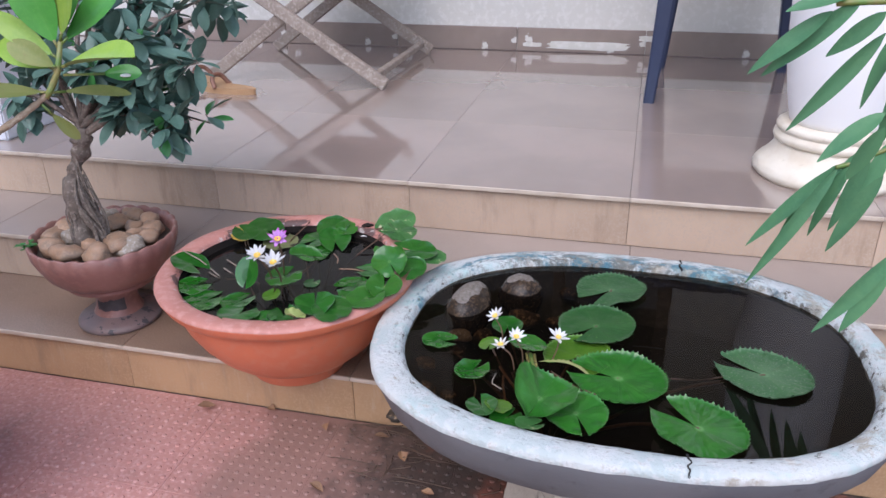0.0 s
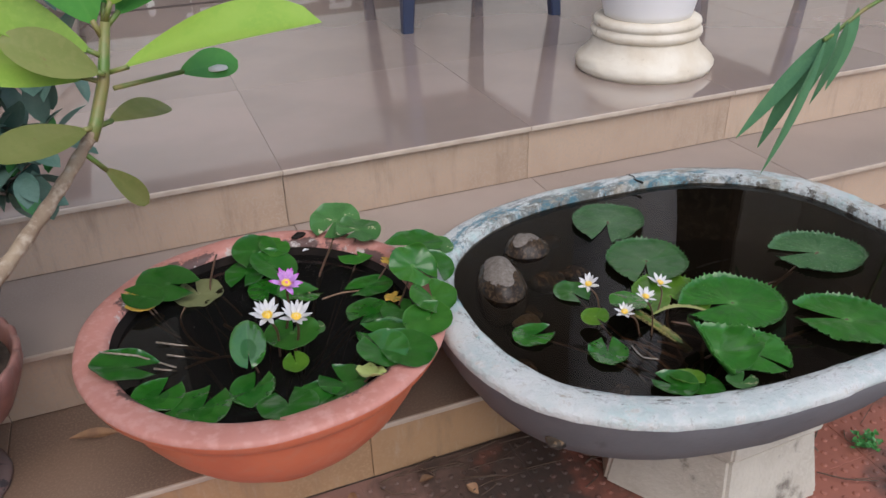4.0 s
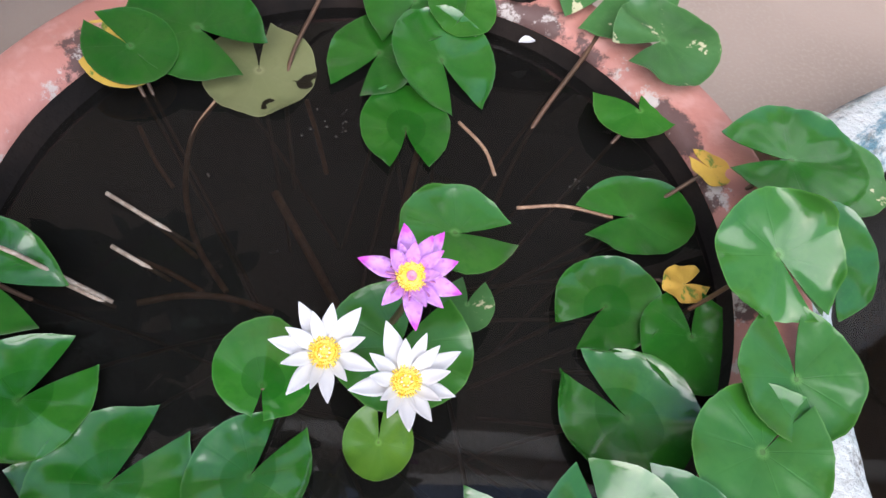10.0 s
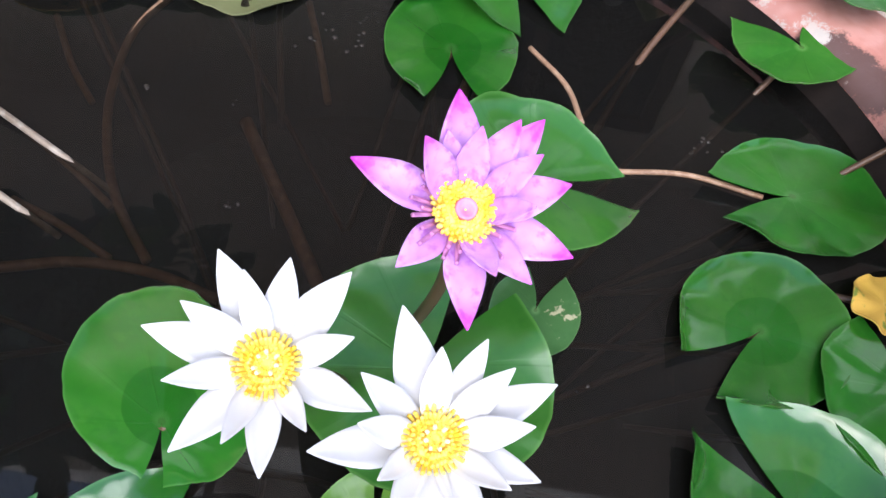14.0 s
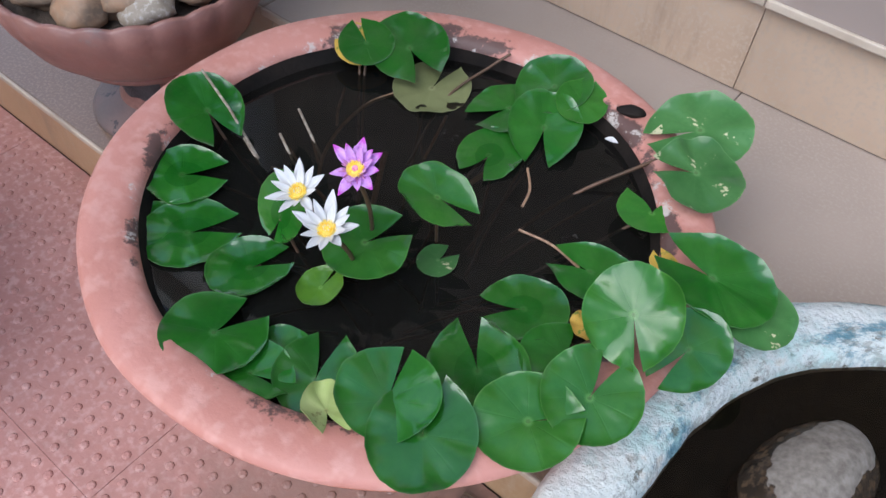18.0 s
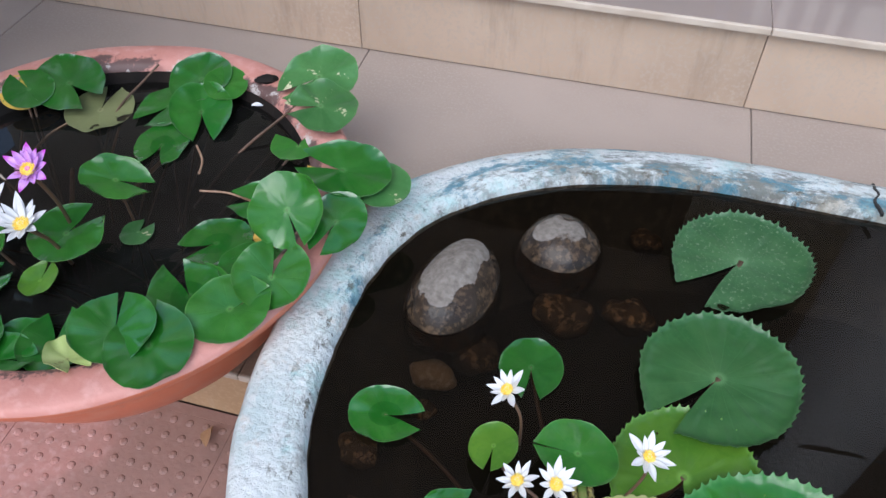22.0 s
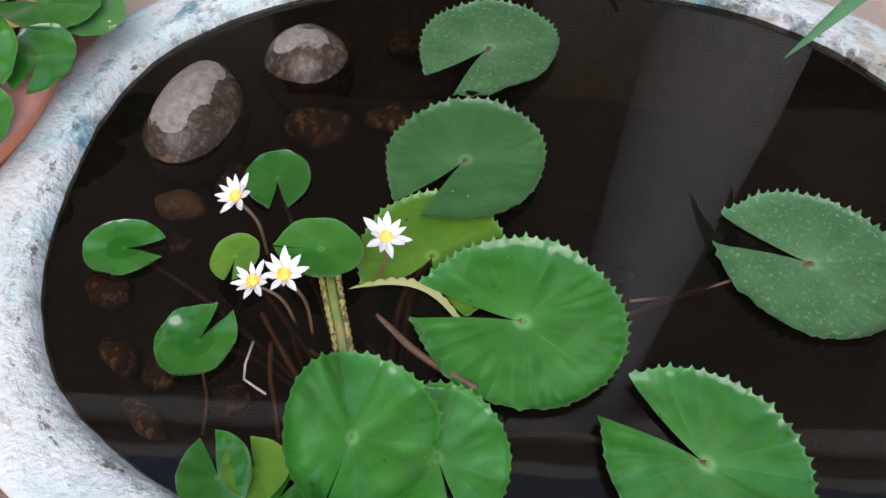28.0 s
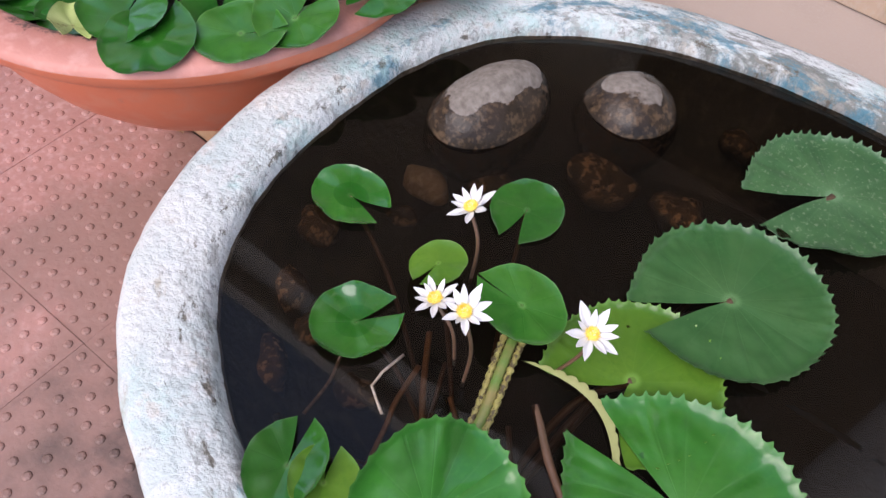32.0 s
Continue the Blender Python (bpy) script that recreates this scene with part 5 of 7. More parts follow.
for rad, z, ctrl in (
    (0.0030, 0.3605, ((-0.208, 0.074), (-0.179, 0.028), (-0.156, -0.009))), (0.0026, 0.3608, ((-0.112, 0.128), (-0.118, 0.084), (-0.124, 0.044))),
    (0.0020, 0.3625, ((-0.250, 0.175), (-0.263, 0.146), (-0.272, 0.117), (-0.269, 0.078), (-0.260, 0.047), (-0.247, 0.021), (-0.227, -0.004))),
    (0.0016, 0.3608, ((-0.294, 0.048), (-0.272, 0.035), (-0.250, 0.020))), (0.0017, 0.3600, ((-0.286, 0.014), (-0.264, 0.006), (-0.242, -0.004))),
    (0.0022, 0.3590, ((-0.279, -0.017), (-0.252, -0.009), (-0.224, -0.008), (-0.197, -0.014))), (0.0013, 0.3650, ((-0.042, 0.076), (-0.008, 0.081), (0.026, 0.075))),
    (0.0018, 0.3595, ((-0.198, 0.161), (-0.186, 0.128), (-0.176, 0.098))), (0.0014, 0.3640, ((-0.084, 0.150), (-0.065, 0.127), (-0.057, 0.103))), (0.0016, 0.3590, ((-0.311, 0.122), (-0.293, 0.093), (-0.278, 0.075)))):
    ctrl = [(x, y, z - 0.004 * (i / (len(ctrl) - 1)) ** 2 if z < 0.363 else z) for i, (x, y) in enumerate(ctrl)]
    part("long_stalk", tube(curve_points(ctrl, 8), rad, 8), M["stalk_pale"], lily, "thin brown leaf stalk lying in the water")
for a, b in (((-0.314, 0.056, 0.369), (-0.25, 0.025, 0.36)), ((-0.301, 0.017, 0.368), (-0.262, 0.0, 0.36)), ((-0.322, -0.012, 0.369), (-0.29, -0.022, 0.361))):
    part("reed_stub", tube([a, Vector(a).lerp(Vector(b), 0.6), b], [0.0016, 0.0016, 0.0014], 6), M["bleached"], lily, "bleached dead leaf stalk")
part("bare_stalk", tube(curve_points([(0.035, 0.262, 0.404), (0.015, 0.22, 0.388), (-0.03, 0.15, 0.362), (-0.06, 0.08, 0.33)], 6), 0.0019, 6), M["stalk"], lily)
part("bare_stalk", tube(curve_points([(-0.19, 0.262, 0.39), (-0.2, 0.24, 0.38), (-0.215, 0.18, 0.362), (-0.2, 0.1, 0.33)], 6), 0.0017, 6), M["stalk"], lily)

part("reed_stub", tube([(-0.389, 0.0, 0.412), (-0.34, -0.011, 0.398), (-0.29, -0.022, 0.368)], 0.0015, 6), M["bleached"], lily, "bleached dead leaf stalk")
fp = part("fallen_petal", blade(0.014, 0.007, droop=0.1, trough=0.5, seg=6), M["white_petal"])
fp.matrix_basis = pose(-0.041, 0.222, 0.3815, 0, 0, 20)
tagged(fp, "small white fallen petal lying on a lily pad", "petal")
dl = part("dead_leaf", pebble(0.013, 0.010, 0.004, 91, 3, 0.5), M["clay_inside"])
dl.matrix_basis = pose(-0.038, 0.2645, 0.3935, 0, 0, 30)
tagged(dl, "shrivelled black leaf stuck on the bowl's rim", "leaf")
rnd = random.Random(77)
sp = bmesh.new()
for cx, cy, spread, count in ((-0.171, 0.143, 0.018, 16), (-0.155, 0.138, 0.012, 8), (0.002, 0.105, 0.007, 5), (-0.006, 0.097, 0.006, 4), (-0.253, 0.082, 0.002, 2), (-0.214, 0.080, 0.002, 2), (-0.202, 0.024, 0.003, 3), (-0.056, -0.030, 0.004, 2), (-0.191, 0.123, 0.006, 3)):
    for q in range(count):
        px, py, pr = cx + rnd.gauss(0, spread * 0.6), cy + rnd.gauss(0, spread * 0.6), rnd.uniform(0.0006, 0.0015)
        m = Matrix.Translation((px, py, WB)) @ Matrix.Diagonal((pr, pr, pr * 0.55, 1))
        bmesh.ops.create_icosphere(sp, subdivisions=2, radius=1.0, matrix=m)
tagged(part("floating_seeds", sp, M["seed"]), "tiny dark seeds and bubbles floating on the bowl's water", "seeds", kind="stuff")

lily2 = thing("serrated_water_lily", "water lily with large toothed pads and four small white flowers", "water lily", (0, 0, 0))
for row in (
    (0.567, 0.147, 0.3450, 0.077, -130, 15, "pad_dusty", (0, 0), {"teeth": 46}),
    (0.546, -0.018, 0.3478, 0.079, -128, 11, "pad_mid", (0, 0), {"teeth": 46, "wave": 0.03}),
    (0.520, -0.128, 0.3428, 0.070, -105, 44, "pad_lime", (0, 0), {"teeth": 40, "point": 0.02, "wave": 0.02, "curl": 0.0}),
    (0.598, -0.193, 0.3475, 0.086, 171, 12, "pad_big", (0, 0), {"teeth": 54, "wave": 0.03}),
    (0.470, -0.306, 0.362, 0.056, -104, 1, "pad_big", (6, 17), {"teeth": 38, "fold": 0.6, "wave": 0.24, "curl": 0.3, "wide": 0.92, "longer": 1.12}),
    (0.533, -0.312, 0.3475, 0.058, -70, 6, "pad_big", (0, -3), {"teeth": 40, "wave": 0.1}),
    (0.855, -0.119, 0.3450, 0.082, 158, 13, "pad_dusty", (0, 0), {"teeth": 50, "wave": 0.04}),
    (0.733, -0.307, 0.3475, 0.079, 143, 16, "pad_big", (0, 2), {"teeth": 48, "wave": 0.05}),
    (0.249, -0.137, 0.3445, 0.0345, 2, 17, "pad_float", (0, 0), {"cup": 0.05, "wide": 0.86}),
    (0.334, -0.225, 0.3450, 0.034, 61, 14, "pad_float", (0, 0), {"cup": 0.08, "curl": 0.2}),
    (0.370, -0.050, 0.3445, 0.034, -80, 15, "pad", (0, 0), {}),
    (0.354, -0.152, 0.362, 0.024, -90, 8, "pad_lime", (-4, -12), {}),
    (0.426, -0.143, 0.366, 0.036, -175, 2, "pad_light", (-5, 8), {"fold": 0.06}),
    (0.376, -0.337, 0.352, 0.034, 115, 12, "pad", (-6, -8), {"fold": 0.25, "wide": 0.8}),
    (0.402, -0.330, 0.351, 0.026, 120, 12, "pad_lime", (-14, 4), {"fold": 0.2}),
    (0.42, -0.35, 0.3465, 0.03, 60, 12, "pad", (-4, 6), {}),
    (0.462, -0.374, 0.356, 0.024, 30, 12, "pad_pale", (-10, 4), {"cup": 0.2}),
):
    x, y, z, r, hd, nt, mt, tl, kw = row
    pad(lily2, x, y, z, r, hd, nt, mt, tl, **kw)
    stem(lily2, [(x, y, z - 0.0016), (x * 0.6 + 0.18, y * 0.6 - 0.09, 0.31), (0.46 + 0.05 * x, -0.27, 0.245)], 0.0032 if r > 0.06 else 0.002, "stalk")
for at, foot, lean, petals in (
    ((0.357, -0.121, 0.405), (0.375, -0.135, 0.335), (16, -18), ((172, 12, 0.0165), (112, 16, 0.0165), (52, 12, 0.0195), (354, 25, 0.0180), (301, 20, 0.0190), (234, 14, 0.0172), (75, 35, 0.0172), (143, 35, 0.0150), (20, 40, 0.0160), (270, 38, 0.0150), (205, 36, 0.0145))),
    ((0.381, -0.192, 0.388), (0.41, -0.2, 0.335), (10, -8), ((142, 20, 0.0156), (94, 30, 0.0140), (63, 14, 0.0169), (16, 16, 0.0168), (343, 28, 0.0154), (304, 14, 0.0158), (258, 16, 0.0156), (226, 30, 0.0138), (189, 14, 0.0153), (40, 42, 0.0130), (280, 40, 0.0125), (165, 42, 0.0125))),
    ((0.411, -0.201, 0.414), (0.425, -0.21, 0.335), (14, 6), ((154, 14, 0.0152), (96, 14, 0.0200), (55, 18, 0.0176), (20, 12, 0.0178), (353, 28, 0.0140), (311, 12, 0.0152), (243, 16, 0.0145), (198, 28, 0.0132), (131, 30, 0.0172), (75, 40, 0.0150), (280, 40, 0.0130))),
    ((0.482, -0.143, 0.388), (0.47, -0.16, 0.335), (12, 10), ((151, 12, 0.0225), (125, 34, 0.0170), (95, 18, 0.0196), (58, 20, 0.0170), (27, 26, 0.0171), (356, 12, 0.0200), (333, 28, 0.0175), (289, 14, 0.0200), (259, 26, 0.0178), (223, 18, 0.0192), (190, 38, 0.0150)))):
    flower(lily2, at, 0.0165, "white_petal", lean, foot, "small open white lily flower with pale yellow heart", petals, 0.34)
# the thick knotted leaf stalks and the pale turned-up pad edge
for dx, rad, mt, label in ((0.0, 0.0025, "knot", "yellow knotted edge of a stalk"), (0.0075, 0.0040, "stalk_green", "flat green stalk"), (0.015, 0.0025, "knot", "yellow knotted edge of a stalk")):
    pts = curve_points([(0.424 + dx, -0.152, 0.349), (0.434 + 0.9 * dx, -0.185, 0.347), (0.446 + 0.8 * dx, -0.222, 0.343), (0.455 + 0.7 * dx, -0.262, 0.335)], 16)
    part("knotted_stalk", tube(pts, [rad * (1 + (0.3 * math.sin(i * 2.2) if mt == "knot" else 0)) for i in range(len(pts))], 10), M[mt], lily2, label)
bm = bmesh.new()
prow = None
for i in range(41):
    f = i / 40
    p = Vector((0.447, -0.170, 0.3455)).lerp(Vector((0.553, -0.210, 0.3455)), f) + Vector((0.010, 0.024, 0)) * math.sin(math.pi * f)
    up = (0.001 + 0.0055 * math.sin(math.pi * f ** 0.7)) * (1.0 if i % 3 else 0.7)
    now = [bm.verts.new(p + Vector((0, 0, 0))), bm.verts.new(p + Vector((0.002, 0.5 * up, 0.35 * up))), bm.verts.new(p + Vector((0.004, up, 0.45 * up)))]
    if prow:
        for q in range(2):
            bm.faces.new((prow[q], now[q], now[q + 1], prow[q + 1]))
    prow = now
bm.loops.layers.uv.new("UVMap")
part("turned_edge", bm, M["pad_under"], lily2, "pale turned-up edge of a pad")
for rad, mt, name, label, ctrl in (
    (0.0024, "stalk_pale", "long_stalk", "", ((0.380, -0.193, 0.339), (0.406, -0.232, 0.338), (0.432, -0.265, 0.334))),
    (0.0020, "stalk_pale", "long_stalk", "", ((0.392, -0.220, 0.339), (0.397, -0.252, 0.338), (0.403, -0.270, 0.335), (0.41, -0.30, 0.325))),
    (0.0013, "bleached", "long_stalk", "thin bleached stalk", ((0.343, -0.250, 0.341), (0.351, -0.272, 0.3395), (0.353, -0.300, 0.336))),
    (0.0020, "stalk_pale", "long_stalk", "", ((0.425, -0.225, 0.340), (0.444, -0.240, 0.338), (0.458, -0.262, 0.334))),
    (0.0018, "stalk", "long_stalk", "", ((0.405, -0.205, 0.338), (0.423, -0.245, 0.336), (0.440, -0.285, 0.33))),
    (0.0022, "stalk", "long_stalk", "", ((0.470, -0.215, 0.338), (0.500, -0.250, 0.336), (0.545, -0.285, 0.331))),
    (0.0034, "stalk", "broken_stalk", "thick brown broken stalk", ((0.476, -0.190, 0.339), (0.515, -0.226, 0.3425), (0.561, -0.256, 0.348)))):
    pts = curve_points(ctrl, 7)
    part(name, tube(pts, [rad * (1 + 0.12 * noise.noise(Vector((i * 0.7, ctrl[0][0] * 50, 0)))) for i in range(len(pts))], 8), M[mt], lily2, label)
part("red_runner", tube(curve_points([(0.69, -0.165, 0.3415), (0.74, -0.155, 0.340), (0.79, -0.135, 0.342)], 6), 0.0016, 6), M["stalk"], lily2)
part("bleached_stalk", tube([(0.379, -0.222, 0.3435), (0.3765, -0.243, 0.3442), (0.378, -0.256, 0.3442), (0.388, -0.262, 0.3436), (0.397, -0.267, 0.343)], 0.0011, 6), M["bleached"], lily2, "bent bleached stalk")

# stones standing in the basin and sunk in it
for x, y, rx, ry, rz, z, rot, seed, mt in ((0.272, 0.030, 0.048, 0.070, 0.058, 0.322, -14, 2, "stone_wet"), (0.373, 0.125, 0.05, 0.05, 0.052, 0.318, 10, 5, "stone_wet_low")):
    ob = tagged(part("pond_stone", pebble(rx, ry, rz, seed, 4, 0.1), M[mt]), "smooth brown stone in the basin, wet sides and dry pale top", "stone", group="stones in the basin")
    ob.matrix_basis = pose(x, y, z, 0, 0, rot)
for i, (x, y, r) in enumerate(((0.231, -0.215, 0.030), (0.283, -0.281, 0.029), (0.386, 0.064, 0.034), (0.462, 0.097, 0.026), (0.307, -0.007, 0.026), (0.223, -0.152, 0.022), (0.350, -0.244, 0.017), (0.286, -0.230, 0.015), (0.271, -0.095, 0.014), (0.198, -0.046, 0.012), (0.281, 0.199, 0.018), (0.469, 0.200, 0.02), (0.207, -0.298, 0.016), (0.313, -0.316, 0.02))):
    tagged(part("sunken_stone", pebble(r, r * 0.85, r * 0.6, i + 11, 3, 0.45), M["stone_sunk"]), "orange-brown stone lying under water", "stone", group="sunken stones").location = (x, y, 0.275 + 0.01 * (i % 3))


tagged(part("cement_lump", pebble(0.024, 0.015, 0.012, 63, 3, 0.25), M["stone_grey"]), "rough pale lump of cement just under water", "stone").location = (0.276, -0.067, 0.318)

# ---------------------------------------------------------------- bonsai in its footed bowl
PX, PY = -0.69, 0.118
pot = thing("footed_bowl", "brown clay footed bowl with a scalloped rim, worn grey foot", "plant pot", (PX, PY, Z1))
part("foot", lathe([(0.0, 0.0), (0.100, 0.0), (0.105, 0.005), (0.104, 0.013), (0.096, 0.019), (0.074, 0.024), (0.062, 0.030)], 64), M["worn_foot"], pot, "worn grey round foot")
part("stem", lathe([(0.062, 0.030), (0.055, 0.042), (0.051, 0.065), (0.053, 0.090), (0.062, 0.106), (0.080, 0.113)], 48), M["clay_brown"], pot)
wear = bmesh.new()
grid = []
for i in range(15):
    a = radians(-112 + 5.6 * i)
    low, top = 0.046 + 0.006 * noise.noise(Vector((i * 0.35, 1, 0))), 0.070 + 0.008 * noise.noise(Vector((i * 0.6, 5, 0))) + 0.0007 * i
    grid.append([wear.verts.new(((0.0565 - 0.07 * abs(z - 0.046) * (1 if z < 0.068 else 0.8)) * math.cos(a), (0.0565 - 0.07 * abs(z - 0.046) * (1 if z < 0.068 else 0.8)) * math.sin(a), z)) for z in (low, 0.5 * (low + top), top)])
for p, q in zip(grid, grid[1:]):
    for k in range(2):
        wear.faces.new((p[k], q[k], q[k + 1], p[k + 1]))
part("worn_patch", wear, M["worn_dark"], pot, "bare dark patch where the glaze came off")
scallop = lambda a, r, z: (r * (1 + (0.012 * abs(math.sin(a * 13)) if z > 0.19 else 0)) * math.cos(a), r * (1 + (0.012 * abs(math.sin(a * 13)) if z > 0.19 else 0)) * math.sin(a), z + (0.005 * abs(math.sin(a * 13)) if z > 0.235 else 0))
part("body", lathe([(0.078, 0.112), (0.104, 0.113), (0.112, 0.117), (0.113, 0.123), (0.110, 0.127), (0.130, 0.138), (0.150, 0.158), (0.163, 0.184), (0.169, 0.2), (0.174, 0.215), (0.177, 0.24), (0.172, 0.243), (0.166, 0.238), (0.162, 0.225), (0.155, 0.2)], 156, shape=scallop), M["clay_brown"], pot)
part("soil", lathe([(0.0, 0.226), (0.08, 0.224), (0.158, 0.215)], 48), M["soil"], pot, "dark soil")
rnd = random.Random(5)
for i, (ang, rad, rx, ry, rz, grey) in enumerate(((-95, 0.125, 0.036, 0.024, 0.021, 0), (-60, 0.122, 0.033, 0.026, 0.022, 0), (-128, 0.124, 0.034, 0.026, 0.022, 0), (-160, 0.12, 0.03, 0.024, 0.02, 0), (-35, 0.1, 0.036, 0.03, 0.03, 0), (-25, 0.13, 0.03, 0.022, 0.022, 1), (5, 0.122, 0.026, 0.024, 0.02, 0), (30, 0.118, 0.03, 0.024, 0.02, 0), (58, 0.12, 0.028, 0.022, 0.02, 0), (88, 0.118, 0.03, 0.022, 0.02, 0), (120, 0.12, 0.028, 0.024, 0.02, 1), (155, 0.122, 0.028, 0.022, 0.02, 0), (180, 0.115, 0.03, 0.024, 0.02, 0), (45, 0.075, 0.03, 0.022, 0.02, 0), (100, 0.07, 0.03, 0.026, 0.02, 0), (-150, 0.075, 0.028, 0.022, 0.02, 1), (10, 0.08, 0.026, 0.02, 0.018, 0), (-75, 0.078, 0.024, 0.02, 0.018, 0))):
    a = radians(ang)
    tagged(part("river_stone", pebble(rx * 1.1, ry * 1.14, rz * 1.08, i + 31, 3, 0.42), M["stone_grey" if grey else "stone_tan"]), "rounded %s river stone round the bonsai" % ("grey" if grey else "tan"), "stone", group="river stones round the bonsai").matrix_basis = pose(PX + rad * math.cos(a), PY + rad * math.sin(a), Z1 + 0.228 + rz * 0.55, rnd.uniform(-14, 14), rnd.uniform(-14, 14), ang + 90 + rnd.uniform(-30, 30))

bonsai = thing("bonsai_tree", "ficus bonsai with twisted hanging roots and blue-green leaves", "bonsai tree", (PX, PY, Z1 + 0.22))
TB = Vector((0.012, -0.052, 0.0))
tb = bmesh.new()
tube(curve_points([TB + Vector((-0.026, 0.0, 0.0)), TB + Vector((-0.028, 0.0, 0.05)), TB + Vector((-0.030, 0.004, 0.1)), TB + Vector((-0.036, 0.01, 0.15)), TB + Vector((-0.030, 0.02, 0.19)), TB + Vector((-0.006, 0.035, 0.25)), TB + Vector((0.0, 0.04, 0.3))], 8), [0.0235 * (1.0 + 0.22 * math.sin(i * 0.33) - 0.0045 * i) + 0.005 * noise.noise(Vector((i * 0.4, 2, 1))) for i in range(49)], 16, bm=tb)
for v in tb.verts:
    v.co += 0.006 * noise.noise(Vector((v.co.x * 60, v.co.y * 60, v.co.z * 22))) * Vector((1, 1, 0))
part("trunk", tb, M["bark"], bonsai)
# a knot on the trunk
kb = lathe([(0.0, 0.0012), (0.003, 0.0008), (0.0048, 0.0028), (0.0068, 0.0022), (0.0074, -0.003)], 14)
bmesh.ops.transform(kb, matrix=Matrix.Translation(TB + Vector((-0.020, -0.0235, 0.095))) @ pose(0, 0, 0, 84, 0, 14) @ Matrix.Diagonal((0.8, 1.3, 1, 1)), verts=kb.verts[:])
part("knot", kb, M["bark"], bonsai)
rnd = random.Random(9)
for k in range(30):
    # most of the roots hang free on one side of the trunk
    a = radians(rnd.uniform(-62, 85)) if k < 25 else radians(rnd.uniform(150, 230))
    r0, r1 = rnd.uniform(0.016, 0.040), rnd.uniform(0.030, 0.062)
    top = rnd.uniform(0.13, 0.24)
    pts = curve_points([TB + Vector((-0.022 + 0.5 * r0 * math.cos(a), 0.012 + 0.5 * r0 * math.sin(a), top)), TB + Vector((r0 * math.cos(a) - 0.014, r0 * math.sin(a), top * 0.72)), TB + Vector((r0 * 1.2 * math.cos(a + 0.3) - 0.004, r0 * math.sin(a + 0.3), top * 0.4)), TB + Vector((r1 * math.cos(a + 0.25), r1 * math.sin(a + 0.25) * 0.8, 0.0))], 6)
    w = rnd.uniform(0.0016, 0.0042)
    part("hanging_root", tube(pts, [w * (1 + 0.2 * math.sin(i * 1.3 + k)) for i in range(len(pts))], 7), M["bark"], bonsai)
crown, fresh = bmesh.new(), bmesh.new()
crown.loops.layers.uv.new("UVMap")
limbs = bmesh.new()
rnd = random.Random(21)
ends = []
for tipx, tipy, tipz in ((0.30, -0.02, 0.33), (0.24, 0.1, 0.42), (0.3, 0.2, 0.55), (0.12, -0.05, 0.45), (0.1, 0.16, 0.6), (-0.05, -0.02, 0.5), (-0.16, 0.08, 0.45), (-0.22, 0.2, 0.58), (0.0, 0.25, 0.7), (0.2, 0.3, 0.68), (-0.1, -0.06, 0.36), (0.22, -0.06, 0.52), (0.06, 0.05, 0.66), (-0.2, -0.02, 0.62), (0.3, 0.08, 0.3), (0.16, 0.0, 0.36), (0.34, 0.0, 0.46), (0.24, -0.06, 0.30), (0.36, 0.1, 0.6)):
    b0 = TB + Vector((0.0, 0.04, 0.27 + 0.05 * rnd.random()))
    tip = Vector((tipx, tipy, tipz))
    mid = b0.lerp(tip, 0.5) + Vector((rnd.uniform(-0.03, 0.03), rnd.uniform(-0.03, 0.03), 0.05))
    cp = curve_points([b0, mid, tip], 7)
    tube(cp, [0.0075 - 0.0055 * i / (len(cp) - 1) for i in range(len(cp))], 6, bm=limbs)
    for q in range(6):
        p = cp[min(int((0.5 + 0.1 * q) * len(cp)), len(cp) - 1)]
        d = Vector((rnd.gauss(0, 1), rnd.gauss(-0.2, 1), rnd.gauss(0.15, 0.6))).normalized()
        p2 = p + d * rnd.uniform(0.012, 0.05)
        tube([p, p.lerp(p2, 0.5) + Vector((0, 0, 0.004)), p2], 0.0011, 4, bm=limbs, cap=False)
        young = rnd.random() < 0.14
        side = d.orthogonal().normalized()
        for j in range(6):
            a = j * 2.4 + rnd.uniform(-0.3, 0.3)
            out = side * math.cos(a) + d.cross(side) * math.sin(a)
            d2 = (out + d * rnd.uniform(0.0, 0.7) + Vector((0, 0, rnd.uniform(-0.35, 0.1)))).normalized()
            ln = rnd.uniform(0.05, 0.078) * (0.7 if young and j > 2 else 1.0)
            blade(ln, ln * rnd.uniform(0.42, 0.52), droop=rnd.uniform(0.05, 0.22), trough=0.24, belly=0.55, seg=7, bm=fresh if young and j > 2 else crown, m=Matrix.Translation(p2 - d * 0.004 * j) @ turn_to(d2, rnd.uniform(-0.5, 0.5)), tip=0.66, stalk=0.006)
part("branchwork", limbs, M["bark"], bonsai)
part("young_leaves", fresh, M["ficus_young"], bonsai, "fresh bright green shoot leaves")
part("crown", crown, M["ficus"], bonsai, "loose crown of small oval blue-green leaves")


